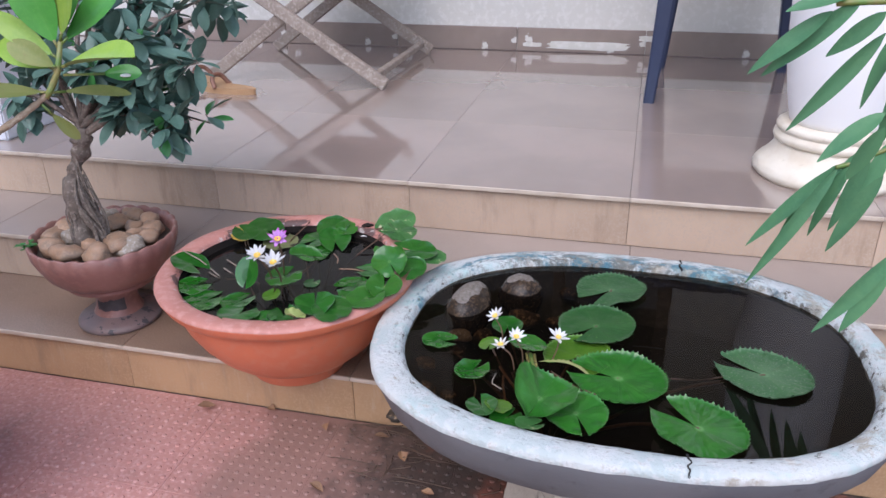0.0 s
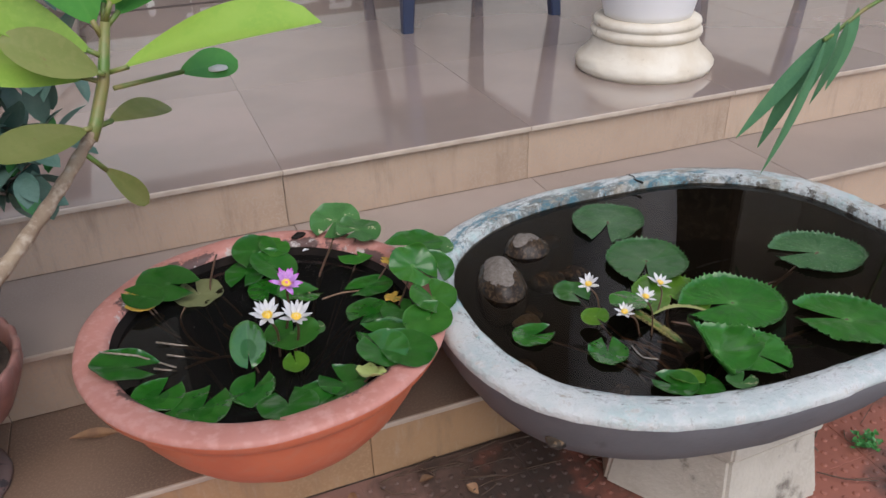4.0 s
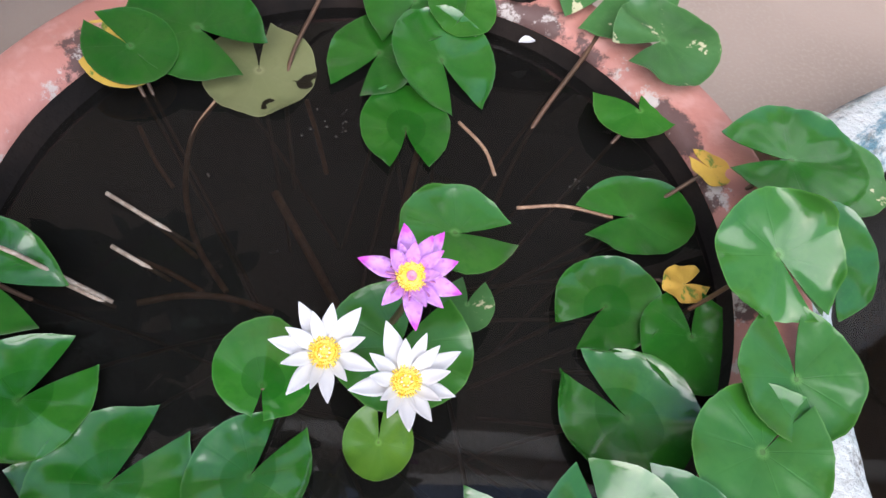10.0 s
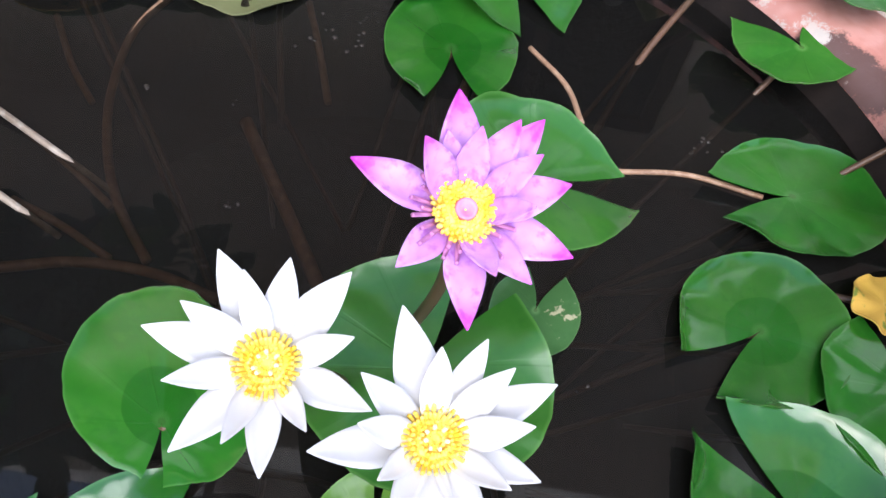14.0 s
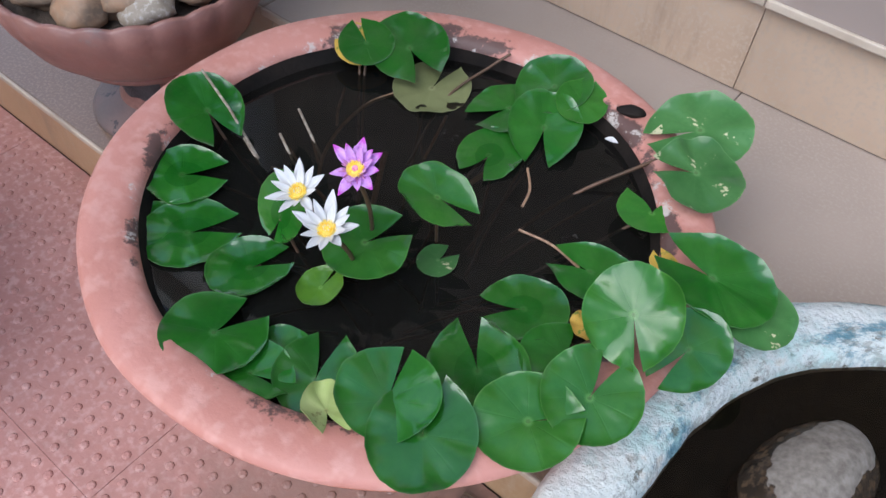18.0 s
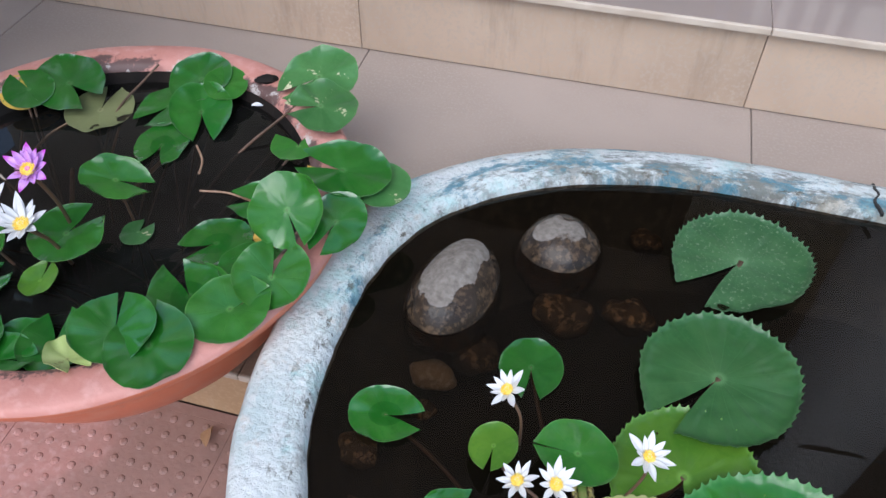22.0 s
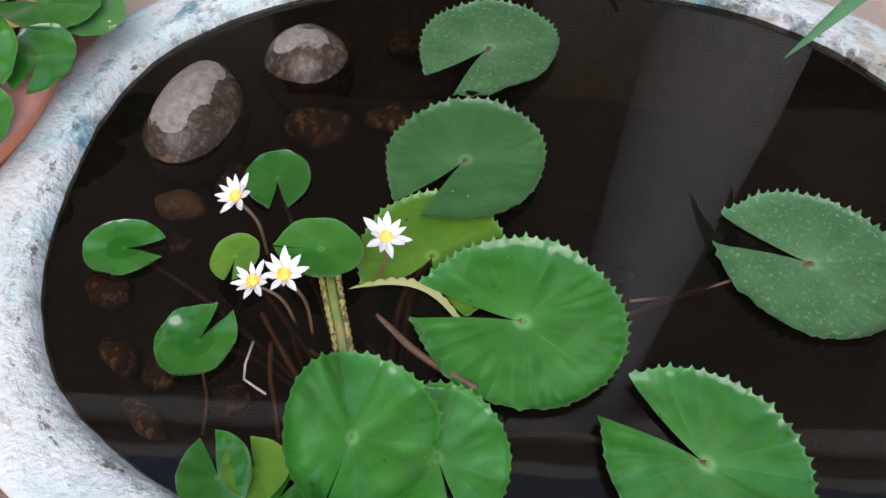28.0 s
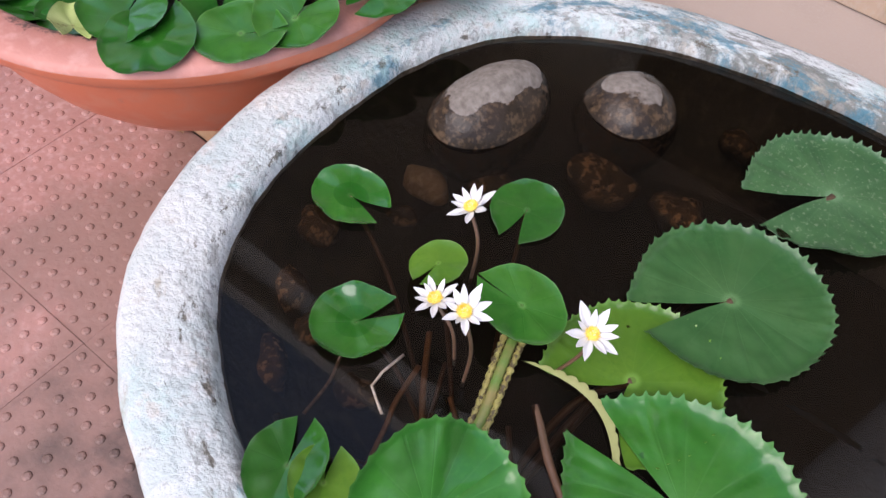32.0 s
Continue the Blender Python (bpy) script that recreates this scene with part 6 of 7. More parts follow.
# ---------------------------------------------------------------- fleshy-leaved plant in the near red pot
pot2 = thing("red_clay_pot", "orange-red clay pot with a broad rim and dry soil", "plant pot", (-0.80, -0.594, 0))
part("body", lathe([(0.0, 0.0), (0.125, 0.0), (0.135, 0.01), (0.178, 0.12), (0.216, 0.24), (0.24, 0.288), (0.26, 0.293), (0.273, 0.307)], 96), M["clay_faded"], pot2)
part("rim", lathe([(0.273, 0.307), (0.275, 0.322), (0.270, 0.329), (0.250, 0.333), (0.233, 0.331), (0.226, 0.324), (0.222, 0.277)], 96), M["pot_rim"], pot2, "faded pink rim")
part("soil", lathe([(0.0, 0.310), (0.12, 0.308), (0.2245, 0.305)], 48), M["dry_soil"], pot2, "dry dark soil with litter")
rnd = random.Random(8)
for q in range(26):
    a, r = rnd.uniform(-1.6, 1.2), rnd.uniform(0.12, 0.212)
    chip = tagged(part("bark_chip", pebble(rnd.uniform(0.007, 0.016), rnd.uniform(0.004, 0.007), rnd.uniform(0.003, 0.006), q + 71, 2, 0.5), M["bark" if q % 3 else "stone_grey"]), "dry grey chip lying on the potting soil", "bark chip", group="chips in the near pot")
    chip.matrix_basis = pose(-0.80 + r * math.cos(a), -0.594 + r * math.sin(a), 0.311, rnd.uniform(-25, 25), rnd.uniform(-25, 25), rnd.uniform(0, 180))
flake = tagged(part("stone_flake", pebble(0.024, 0.014, 0.007, 93, 3, 0.5), M["stone_grey"]), "flat pale stone flake lying on the pot's rim", "stone")
flake.matrix_basis = pose(-0.566, -0.522, 0.337, 4, 6, 15)
shrub = thing("fleshy_leaved_plant", "bare slanting branch tipped with large yellow-green leaves", "plant", (-0.845, -0.56, 0.305))
O = Vector((-0.845, -0.56, 0.305))
BRANCH = ((-0.84, -0.56, 0.25), (-0.78, -0.565, 0.48), (-0.64, -0.56, 0.645), (-0.50, -0.555, 0.735), (-0.405, -0.53, 0.79), (-0.36, -0.49, 0.82), (-0.32, -0.445, 0.85), (-0.287, -0.408, 0.881))
bp = curve_points([Vector(p) for p in BRANCH], 8)
part("branch", tube([p - O for p in bp], [0.0080 - 0.0035 * i / (len(bp) - 1) + 0.0006 * math.sin(i * 2.1) for i in range(len(bp))], 10), M["branch"], shrub)
part("green_shoot", tube([Vector(p) - O for p in ((-0.292, -0.414, 0.874), (-0.286, -0.407, 0.884), (-0.274, -0.396, 0.912), (-0.263, -0.390, 0.955))], [0.0052, 0.0050, 0.0046, 0.0036], 10), M["stalk_green"], shrub, "green young top of the branch")
for base, tip, w, mt, droop, stalk in (
    ((-0.268, -0.394, 0.918), (-0.109, -0.436, 0.947), 0.064, "big_leaf", 0.05, 0.06), ((-0.275, -0.397, 0.912), (-0.385, -0.393, 0.945), 0.044, "big_leaf", 0.14, 0.1),
    ((-0.268, -0.393, 0.905), (-0.165, -0.345, 0.898), 0.028, "big_leaf_dark", 0.05, 0.5), ((-0.287, -0.408, 0.881), (-0.344, -0.499, 0.897), 0.030, "leaf_olive", 0.1, 0.1),
    ((-0.287, -0.408, 0.881), (-0.224, -0.295, 0.852), 0.026, "leaf_olive", 0.1, 0.15), ((-0.268, -0.392, 0.945), (-0.300, -0.400, 1.060), 0.064, "big_leaf_dark", 0.0, 0.08),
    ((-0.270, -0.394, 0.930), (-0.360, -0.410, 0.998), 0.034, "big_leaf", 0.0, 0.08), ((-0.263, -0.390, 0.955), (-0.215, -0.400, 1.052), 0.058, "big_leaf", 0.0, 0.12),
    ((-0.264, -0.390, 0.950), (-0.165, -0.360, 1.030), 0.052, "big_leaf_dark", 0.05, 0.1), ((-0.272, -0.400, 0.918), (-0.330, -0.430, 0.952), 0.034, "leaf_olive", 0.2, 0.05),
    ((-0.300, -0.420, 0.868), (-0.262, -0.400, 0.803), 0.018, "leaf_olive", 0.1, 0.3), ((-0.264, -0.389, 0.955), (-0.245, -0.350, 1.050), 0.040, "big_leaf_dark", 0.0, 0.1)):
    base = Vector(base)
    d = Vector(tip) - base
    # the widest leaf is keeled and lies flat, the rest face the steps' foot
    keel, facing = (0.5, (0, -0.25, 0.97)) if w == 0.064 and tip[0] > -0.2 else (0.22, (0.1 * math.sin(tip[0] * 40), -0.75, 0.62))
    part("leaf", blade(d.length * (1 - stalk), w, droop=droop, trough=keel, belly=0.6, seg=14, m=Matrix.Translation(base - O) @ lay(d + Vector((0, 0, droop * d.length * 0.8)), facing) @ Matrix.Translation((d.length * stalk, 0, 0)), tip=0.58), M[mt], shrub)
    part("leaf_stalk", tube([base - O, base - O + (d + Vector((0, 0, droop * d.length * 0.8))).normalized() * (d.length * (stalk + 0.03))], 0.0022, 6), M["stalk_green"], shrub)
d = Vector((-0.449, -0.600, 0.609)) - Vector((-0.575, -0.592, 0.612))
part("leaf", blade(d.length, 0.03, droop=0.05, trough=0.15, belly=0.6, seg=12, m=Matrix.Translation(Vector((-0.575, -0.592, 0.612)) - O) @ lay(d, (0.1, -0.6, 0.8)), tip=0.5), M["big_leaf_dark"], shrub)
part("leaf_stalk", tube([Vector(p) - O for p in ((-0.625, -0.56, 0.655), (-0.60, -0.58, 0.625), (-0.565, -0.593, 0.612))], 0.0018, 6), M["stalk_green"], shrub)
scar = part("leaf_scar", pebble(0.0115, 0.0065, 0.0024, 12, 3, 0.3), M["wall"], shrub, "pale scar on the tip of a curled leaf")
scar.location = Vector((-0.187, -0.357, 0.9000)) - O
rnd = random.Random(31)
cp = curve_points([(-0.87, -0.56, 0.30), (-0.86, -0.5, 0.55), (-0.74, -0.45, 0.85), (-0.60, -0.41, 0.98), (-0.54, -0.40, 1.05)], 10)
part("branch", tube([p - O for p in cp], [0.0085 - 0.0045 * i / (len(cp) - 1) for i in range(len(cp))], 8), M["branch"], shrub)
for q in range(9):
    p = cp[len(cp) - 1 - int(rnd.random() ** 1.5 * 12)]
    d = Vector((rnd.gauss(0, 0.8), rnd.gauss(0, 0.8), rnd.uniform(-0.25, 0.9))).normalized()
    ln = rnd.uniform(0.09, 0.15)
    if p.x + ln * d.x > -0.5:
        d.x = -abs(d.x)
    part("leaf", blade(ln, ln * rnd.uniform(0.4, 0.5), droop=rnd.uniform(0.05, 0.2), trough=0.2, belly=0.58, seg=12, m=Matrix.Translation(p - O) @ turn_to(d, rnd.uniform(-0.5, 0.5)), tip=0.62, stalk=0.01), M["leaf_mature"], shrub, "mature grey-green leaf")
for base, tip, w in (((-0.487, -0.40, 1.013), (-0.400, -0.40, 0.953), 0.052), ((-0.50, -0.40, 1.028), (-0.389, -0.38, 1.010), 0.05), ((-0.53, -0.41, 1.02), (-0.515, -0.42, 0.955), 0.03)):
    d = Vector(tip) - Vector(base)
    part("leaf", blade(d.length, w, droop=0.1, trough=0.2, belly=0.58, seg=12, m=Matrix.Translation(Vector(base) - O) @ lay(d, (0.1, -0.6, 0.8)), tip=0.62), M["leaf_mature"], shrub, "mature grey-green leaf")


# ---------------------------------------------------------------- narrow hanging leaves over the basin
weep = thing("weeping_plant", "drooping twigs with long narrow green leaves, hanging over the basin", "plant", (1.3, 0.1, 0.0))
O = Vector((1.3, 0.1, 0.0))
for ctrl, rad in ((((1.32, 0.06, 0.0), (1.3, 0.05, 0.4), (1.24, 0.05, 0.7), (1.15, 0.06, 0.76), (1.05, 0.06, 0.74), (0.97, 0.055, 0.70), (0.94, 0.05, 0.69)), 0.004),
                  (((1.34, -0.02, 0.0), (1.32, -0.2, 0.5), (1.2, -0.34, 0.95), (1.0, -0.38, 1.08), (0.9, -0.38, 1.04), (0.8, -0.38, 1.03)), 0.004),
                  (((1.2, -0.34, 0.95), (1.08, -0.37, 0.96), (0.96, -0.38, 0.92), (0.88, -0.38, 0.90)), 0.003),
                  (((1.3, -0.22, 0.55), (1.12, -0.36, 0.78), (1.0, -0.38, 0.78), (0.93, -0.38, 0.725)), 0.003)):
    part("twig", tube([p - O for p in curve_points(ctrl, 8)], rad, 7), M["stalk_green"], weep)
rnd = random.Random(3)
for b, e in (((0.797, -0.38, 1.021), (0.716, -0.38, 0.942)), ((0.827, -0.38, 1.035), (0.735, -0.37, 0.934)), ((0.852, -0.39, 1.023), (0.802, -0.38, 0.965)), ((0.861, -0.37, 0.996), (0.777, -0.38, 0.869)), ((0.878, -0.38, 0.904), (0.812, -0.39, 0.839)),
             ((0.892, -0.38, 0.824), (0.845, -0.38, 0.712)), ((0.927, -0.38, 0.702), (0.886, -0.38, 0.591)), ((0.881, -0.38, 0.886), (0.854, -0.37, 0.808)), ((0.878, -0.39, 1.014), (0.845, -0.38, 0.907)), ((0.897, -0.38, 0.981), (0.878, -0.38, 0.853)),
             ((0.932, -0.38, 0.727), (0.857, -0.38, 0.581)), ((0.813, -0.38, 1.04), (0.746, -0.39, 1.02)),
             ((0.958, 0.055, 0.70), (0.815, 0.085, 0.50)), ((0.944, 0.05, 0.69), (0.826, 0.0, 0.456)), ((0.94, 0.06, 0.69), (0.855, 0.07, 0.48)), ((0.97, 0.05, 0.72), (0.915, 0.06, 0.545)), ((0.99, 0.05, 0.72), (0.955, 0.05, 0.56)), ((1.02, 0.06, 0.74), (0.985, 0.05, 0.585))):
    b, e = Vector(b), Vector(e)
    d = e - b
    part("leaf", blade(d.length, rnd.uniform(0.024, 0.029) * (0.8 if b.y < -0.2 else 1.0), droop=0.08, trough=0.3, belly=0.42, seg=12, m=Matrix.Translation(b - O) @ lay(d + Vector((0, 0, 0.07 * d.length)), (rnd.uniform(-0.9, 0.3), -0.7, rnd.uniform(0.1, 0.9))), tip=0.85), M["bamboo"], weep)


# ---------------------------------------------------------------- things on the verandah
def chair_leg(bm, x, y, dx, dy, h=0.47):
    """A tapering ribbed leg of moulded plastic with its foot at x, y."""
    for z0, z1, w0, w1 in ((0.0, h, 0.019, 0.032),):
        f0, f1 = Vector((x, y, z0)), Vector((x + dx, y + dy, z1))
        quads = []
        for p, w in ((f0, w0), (f1, w1)):
            quads.append([bm.verts.new(p + Vector((a * w, c * w * 0.8, 0))) for a, c in ((-1, -0.7), (-0.7, -1), (0.7, -1), (1, -0.7), (1, 1), (0.55, 1), (0.5, 0.1), (-0.5, 0.1), (-0.55, 1), (-1, 1))])
        n = len(quads[0])
        for k in range(n):
            bm.faces.new((quads[0][k], quads[0][(k + 1) % n], quads[1][(k + 1) % n], quads[1][k]))
        bm.faces.new(quads[0][::-1])
        bm.faces.new(quads[1])
    return bm


def plastic_chair(x, y, rz, w=0.46):
    c = thing("plastic_chair", "dark blue moulded plastic armchair on the verandah", "chair", (x, y, Z3), group="plastic chairs")
    for lx, ly, dx, dy in ((-0.285, -0.30, 0.035, 0.03), (0.285, -0.30, -0.035, 0.03), (-0.245, 0.30, 0.03, -0.04), (0.245, 0.30, -0.03, -0.04)):
        part("leg", chair_leg(bmesh.new(), lx, ly, dx, dy), M["plastic"], c, smooth=False)
    part("seat", box(-0.26, -0.28, 0.43, 0.26, 0.26, 0.455, bevel=0.012), M["plastic"], c)
    bk = bmesh.new()
    for k in range(6):
        add_box(bk, -0.23 + 0.08 * k, 0.24, 0.45, -0.19 + 0.08 * k, 0.265, 0.86, bevel=0.006)
    add_box(bk, -0.27, 0.24, 0.84, 0.27, 0.27, 0.9, bevel=0.012)
    part("backrest", bk, M["plastic"], c)
    for sx in (-1, 1):
        ar = box(sx * 0.27 - 0.025, -0.3, 0.64, sx * 0.27 + 0.025, 0.26, 0.665, bevel=0.01)
        add_box(ar, sx * 0.27 - 0.02, -0.29, 0.44, sx * 0.27 + 0.02, -0.25, 0.645, bevel=0.008)
        part("armrest", ar, M["plastic"], c)
    c.rotation_euler.z = radians(rz)
    return c


plastic_chair(0.905, 1.805, 0)
plastic_chair(2.15, 1.87, 0)

fold = thing("folding_chair", "weathered grey wooden folding chair with crossed legs", "chair", (-0.39, 1.85, Z3))
def plank(a, b, w, t):
    a, b = Vector(a), Vector(b)
    d = b - a
    return box(0, -w / 2, -t / 2, d.length, w / 2, t / 2, bevel=0.006, m=Matrix.Translation(a) @ turn_to(d))
for y0 in (-0.345, 0.345):
    part("leg", plank((0.0, y0, 0.018), (-0.62, y0, 0.42), 0.028, 0.05), M["wood"], fold, smooth=False)
    part("leg", plank((-0.78, y0 * 0.9, 0.018), (-0.1, y0 * 0.9, 0.5), 0.028, 0.05), M["wood"], fold, smooth=False)
part("stretcher", plank((-0.045, -0.33, 0.05), (-0.045, 0.33, 0.05), 0.03, 0.026), M["wood"], fold, smooth=False)
part("stretcher", plank((-0.6, -0.34, 0.4), (-0.6, 0.34, 0.4), 0.03, 0.03), M["wood"], fold, smooth=False)
part("seat_sling", box(-0.62, -0.3, 0.41, -0.1, 0.3, 0.416), M["strap"], fold, "brown cloth seat", smooth=False)

for i, (x, y, rz) in enumerate(((-1.0, 1.36, 172), (-1.14, 1.46, 160))):
    sl = thing("slipper", "tan-soled slipper with a brown strap on the floor", "slipper", (x, y, Z3), group="pair of slippers")
    so = bmesh.new()
    ring0, ring1 = [], []
    for k in range(28):
        a = 2 * math.pi * k / 28
        px = 0.125 * math.cos(a)
        py = (0.042 + 0.007 * math.cos(a)) * math.sin(a)
        ring0.append(so.verts.new((px, py, 0)))
        ring1.append(so.verts.new((px * 1.02, py * 1.02, 0.022)))
    for k in range(28):
        so.faces.new((ring0[k], ring0[(k + 1) % 28], ring1[(k + 1) % 28], ring1[k]))
    so.faces.new(ring1)
    so.faces.new(ring0[::-1])
    part("sole", so, M["sole"], sl, smooth=False)
    part("strap", tube(curve_points([(0.03, -0.047, 0.02), (0.05, -0.03, 0.055), (0.055, 0.0, 0.065), (0.05, 0.03, 0.055), (0.03, 0.047, 0.02)], 6), 0.009, 8), M["strap"], sl)
    sl.rotation_euler.z = radians(rz)

planter = thing("white_planter", "white tapered plastic planter on the verandah edge", "planter", (-1.57, 0.76, Z3))
pbm = bmesh.new()
lo = [pbm.verts.new((a * 0.17, c * 0.14, 0)) for a, c in ((-1, -1), (1, -1), (1, 1), (-1, 1))]
hi = [pbm.verts.new((a * 0.247, c * 0.197, 0.47)) for a, c in ((-1, -1), (1, -1), (1, 1), (-1, 1))]
hi2 = [pbm.verts.new((a * 0.23, c * 0.18, 0.47)) for a, c in ((-1, -1), (1, -1), (1, 1), (-1, 1))]
lo2 = [pbm.verts.new((a * 0.22, c * 0.17, 0.44)) for a, c in ((-1, -1), (1, -1), (1, 1), (-1, 1))]
for a, b in ((lo, hi), (hi, hi2), (hi2, lo2)):
    for k in range(4):
        pbm.faces.new((a[k], a[(k + 1) % 4], b[(k + 1) % 4], b[k]))
pbm.faces.new(lo[::-1])
pbm.faces.new(lo2)
bmesh.ops.bevel(pbm, geom=pbm.edges[:], offset=0.006, segments=2, affect="EDGES")
part("body", pbm, M["white_plastic"], planter, smooth=False)
lip = bmesh.new()
loops = [[lip.verts.new((a * (0.25 + d), c * (0.2 + d), z)) for a, c in ((-1, -1), (1, -1), (1, 1), (-1, 1))] for d, z in ((0.008, 0.455), (0.010, 0.5), (-0.018, 0.5), (-0.02, 0.472), (-0.002, 0.472), (0.0, 0.455))]
for a, b in zip(loops, loops[1:] + loops[:1]):
    for k in range(4):
        lip.faces.new((a[k], a[(k + 1) % 4], b[(k + 1) % 4], b[k]))
bmesh.ops.bevel(lip, geom=lip.edges[:], offset=0.004, segments=2, affect="EDGES")
part("rim", lip, M["white_plastic"], planter, smooth=False)


# ---------------------------------------------------------------- litter on the pavers
rnd = random.Random(12)
for i, (x, y) in enumerate(((-0.05, -0.06), (0.02, -0.25), (0.16, -0.12), (0.28, -0.3), (-0.35, -0.03), (0.95, -0.42), (1.05, -0.3), (0.9, -0.55), (-0.2, -0.015), (0.1, -0.05), (0.4, -0.5), (0.22, -0.2))):
    lf = part("dry_leaf", blade(rnd.uniform(0.022, 0.045), rnd.uniform(0.014, 0.022), droop=rnd.uniform(-0.4, 0.3), trough=0.8, twist=rnd.uniform(-0.8, 0.8), seg=8), M["dry_leaf"])
    lf.matrix_basis = pose(x, y, 0.0085, rnd.uniform(-15, 15), rnd.uniform(-10, 10), rnd.uniform(0, 360))
    tagged(lf, "curled dry brown leaf on the pavers", "leaf", group="dry leaves")
lf = part("dry_leaf", blade(0.085, 0.022, droop=0.05, trough=0.5, twist=0.4, seg=10), M["dry_leaf"])
lf.matrix_basis = pose(-0.5, 0.17, Z1 + 0.004, 0, 0, -8)
tagged(lf, "curled dry brown leaf on the lower step", "leaf", group="dry leaves")
tw = bmesh.new()
for k in range(96):
    x, y = rnd.uniform(0.0, 0.45), -0.004 - 0.2 * rnd.random() ** 1.6
    if k > 56:
        x, y = rnd.uniform(0.78, 1.3), rnd.uniform(-0.5, -0.05)
    a = rnd.uniform(0, math.pi)
    ln = rnd.uniform(0.05, 0.16)
    pts = curve_points([(x, y, 0.009), (x + ln * 0.5 * math.cos(a) + rnd.uniform(-0.02, 0.02), y + ln * 0.4 * math.sin(a) * 0.5, 0.012), (x + ln * math.cos(a), y + ln * 0.5 * math.sin(a), 0.009)], 5)
    if max(p.y for p in pts) < -0.003:
        tube(pts, rnd.uniform(0.0006, 0.0017), 5, bm=tw)
tagged(part("twigs", tw, M["twig"]), "thin dry twigs and rootlets scattered round the pedestal", "twigs", kind="stuff")


ball = tagged(part("clay_lump", pebble(0.018, 0.017, 0.024, 17, 3, 0.2), M["clay_brown"]), "rounded brown clay lump leaning by the pedestal", "stone")
ball.matrix_basis = pose(0.395, -0.108, 0.0225, 8, 0, 0)
def small_weed(x, y, z, size, label, seed):
    weed = thing("small_weed", label, "weed", (x, y, z))
    rnd = random.Random(seed)
    for q in range(9):
        a = q * 2.4
        end = Vector((0.034 * math.cos(a) * rnd.uniform(0.4, 1), 0.03 * math.sin(a) * rnd.uniform(0.4, 1), rnd.uniform(0.008, 0.024))) * size
        pts = curve_points([(0, 0, 0), end * 0.5 + Vector((0, 0, 0.008 * size)), end], 4)
        part("sprig", tube(pts, 0.0007, 5), M["stalk_green"], weed)
        bm = bmesh.new()
        bm.loops.layers.uv.new("UVMap")
        for p in pts[2:] * 2:
            d = Vector((rnd.gauss(0, 1), rnd.gauss(0, 1), rnd.uniform(0, 0.8))).normalized()
            blade(rnd.uniform(0.007, 0.011), 0.0045, droop=0.1, trough=0.2, seg=4, bm=bm, m=Matrix.Translation(p) @ turn_to(d), tip=0.6)
        part("leaves", bm, M["ficus_young"], weed, "tiny green leaves")


small_weed(0.885, -0.30, 0.0, 1.0, "tiny green weed growing between the pavers", 14)
small_weed(-0.827, 0.011, 0.362, 0.8, "tiny green weed among the bonsai's stones", 15)


# ---------------------------------------------------------------- tiles and pavers
def tiles(parent, name, data, places, turn=None):
    for p in places:
        ob = part(name, data, None, parent)
        ob.location = p
        if turn:
            ob.rotation_euler = turn


T6 = 0.5992
ks = range(-5, 6)
riser = lambda h, kind="step": mesh_of(box(-T6 / 2, -0.011, 0.0012, T6 / 2, 0, h, bevel=0.0015), M[kind], smooth=False)
tiles(steps, "riser_tile", riser(Z1 - 0.0125, "step_bounce"), [(0.3 + 0.6 * k, 0.012, 0) for k in ks])
tiles(steps, "riser_tile", riser(Z2 - Z1 - 0.0125), [(0.3 + 0.6 * k, Y2 + 0.012, Z1) for k in ks])
tiles(steps, "riser_tile", riser(Z3 - Z2 - 0.0125), [(0.288 + 0.6 * k, Y3 + 0.012, Z2) for k in ks])
tread = lambda d, kind="tread": tile_mesh(T6, d, 0.011, M[kind])
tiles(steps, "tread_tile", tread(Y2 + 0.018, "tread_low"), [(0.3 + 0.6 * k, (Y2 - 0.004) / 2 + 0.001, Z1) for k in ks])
tiles(steps, "tread_tile", tread(Y3 - Y2 + 0.02), [(0.3 + 0.6 * k, (Y3 + Y2) / 2 - 0.002, Z2) for k in ks])
nos = mesh_of(box(-T6 / 2, -0.006, -0.0105, T6 / 2, -0.0005, 0.0008, bevel=0.002), M["nosing"], smooth=False)
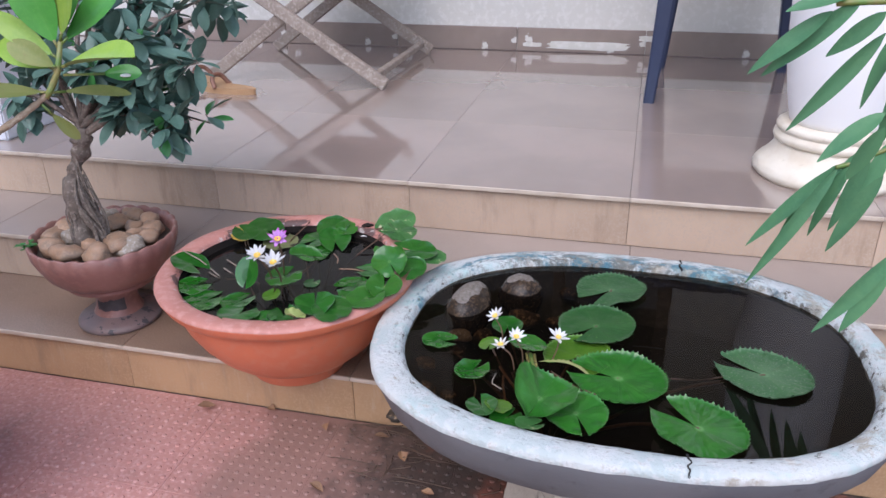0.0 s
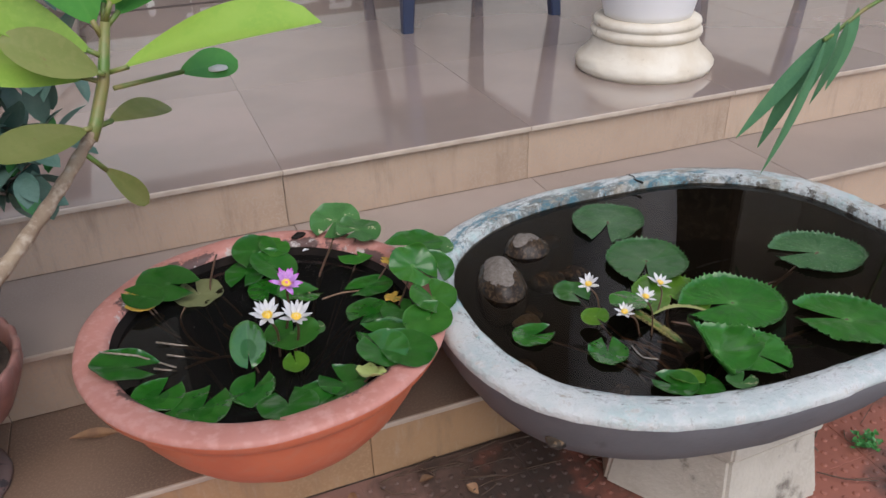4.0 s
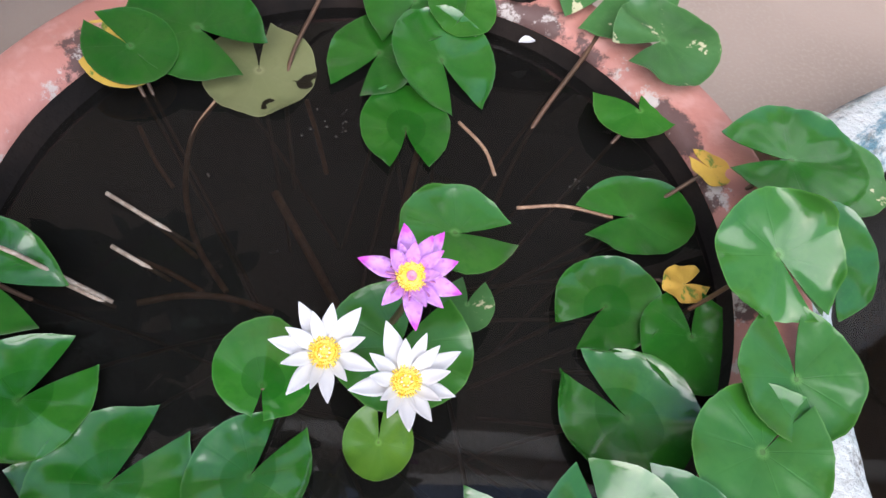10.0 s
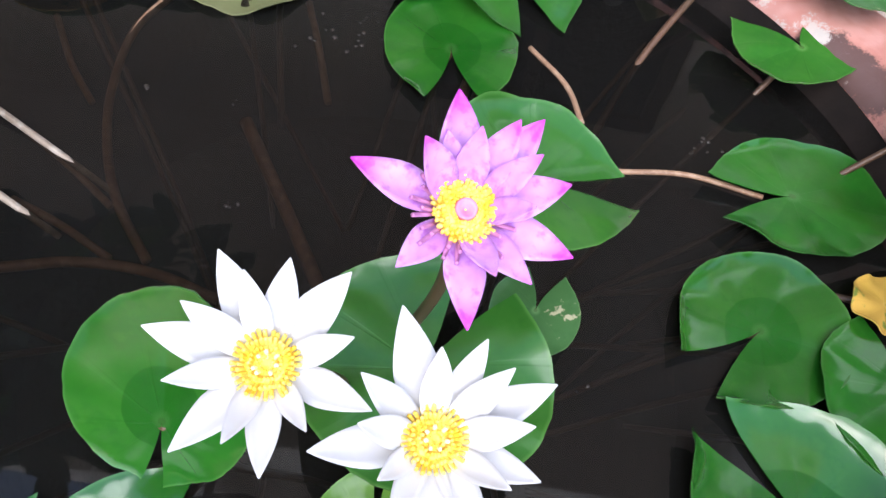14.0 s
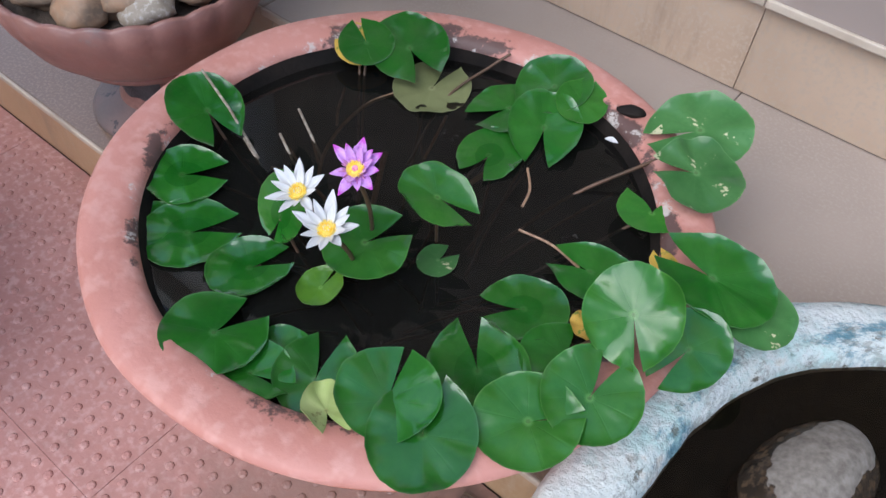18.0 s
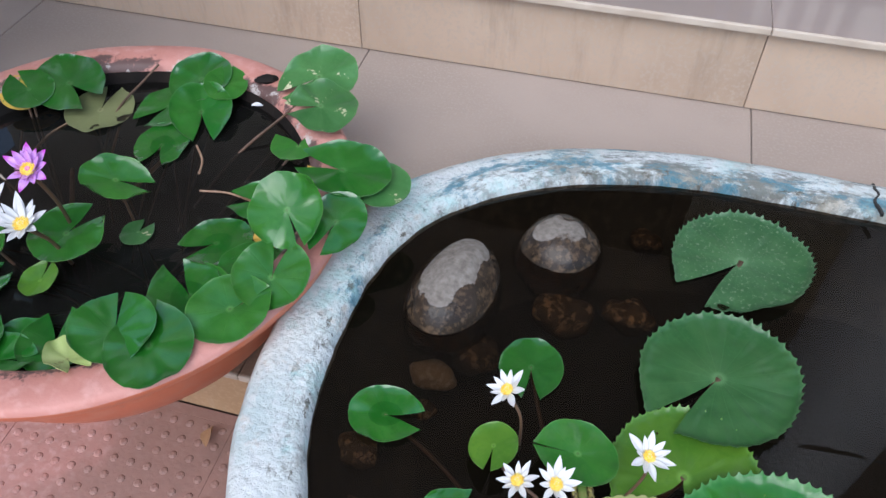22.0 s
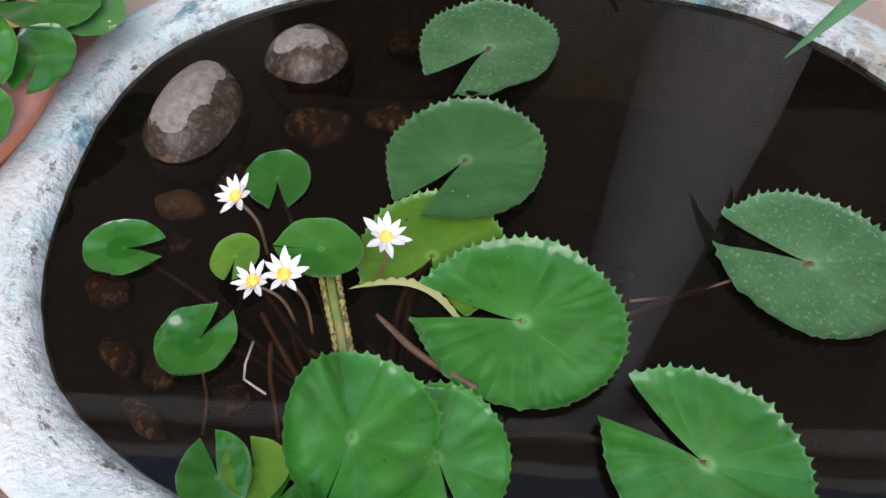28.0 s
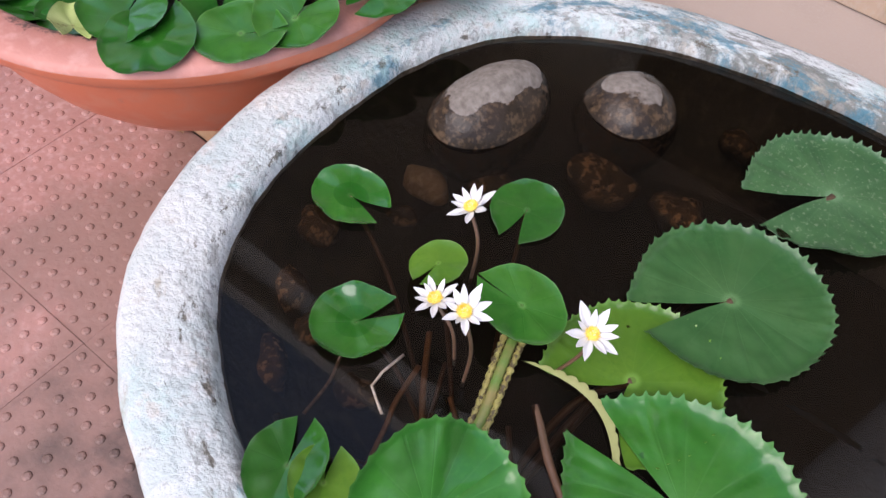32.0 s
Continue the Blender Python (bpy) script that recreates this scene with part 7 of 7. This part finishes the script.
tiles(steps, "nosing", nos, [(0.3 + 0.6 * k, -0.0085, Z1) for k in ks] + [(0.3 + 0.6 * k, Y2 - 0.0115, Z2) for k in ks] + [(0.288 + 0.6 * k, Y3 - 0.0085, Z3) for k in ks])
fl_tile = tile_mesh(T6 + 0.0005, T6 + 0.0005, 0.011, M["floor"], 0.0012)
tiles(floor, "floor_tile", fl_tile, [(0.288 + 0.6 * k, Y3 - 0.008 + 0.3 + 0.6 * j, Z3) for k in ks for j in range(3)])

PV = 0.3


def paver_mesh():
    bm = bmesh.new()
    add_box(bm, -PV / 2 + 0.0001, -PV / 2 + 0.0001, -0.03, PV / 2 - 0.0001, PV / 2 - 0.0001, 0, bevel=0.0009)
    step_ = PV / 12
    for i in range(12):
        for j in range(12):
            cx, cy = (i + 0.5) * step_ - PV / 2, (j + 0.5) * step_ - PV / 2
            rows = [[bm.verts.new((cx + r * math.cos(a * math.pi / 4), cy + r * math.sin(a * math.pi / 4), z)) for a in range(8)] for r, z in ((0.0062, -0.0004), (0.0052, 0.0016), (0.003, 0.0026))]
            for p, q in zip(rows, rows[1:]):
                for k in range(8):
                    bm.faces.new((p[k], p[(k + 1) % 8], q[(k + 1) % 8], q[k]))
            bm.faces.new(rows[-1])
    return mesh_of(bm, M["paver"], smooth=False)


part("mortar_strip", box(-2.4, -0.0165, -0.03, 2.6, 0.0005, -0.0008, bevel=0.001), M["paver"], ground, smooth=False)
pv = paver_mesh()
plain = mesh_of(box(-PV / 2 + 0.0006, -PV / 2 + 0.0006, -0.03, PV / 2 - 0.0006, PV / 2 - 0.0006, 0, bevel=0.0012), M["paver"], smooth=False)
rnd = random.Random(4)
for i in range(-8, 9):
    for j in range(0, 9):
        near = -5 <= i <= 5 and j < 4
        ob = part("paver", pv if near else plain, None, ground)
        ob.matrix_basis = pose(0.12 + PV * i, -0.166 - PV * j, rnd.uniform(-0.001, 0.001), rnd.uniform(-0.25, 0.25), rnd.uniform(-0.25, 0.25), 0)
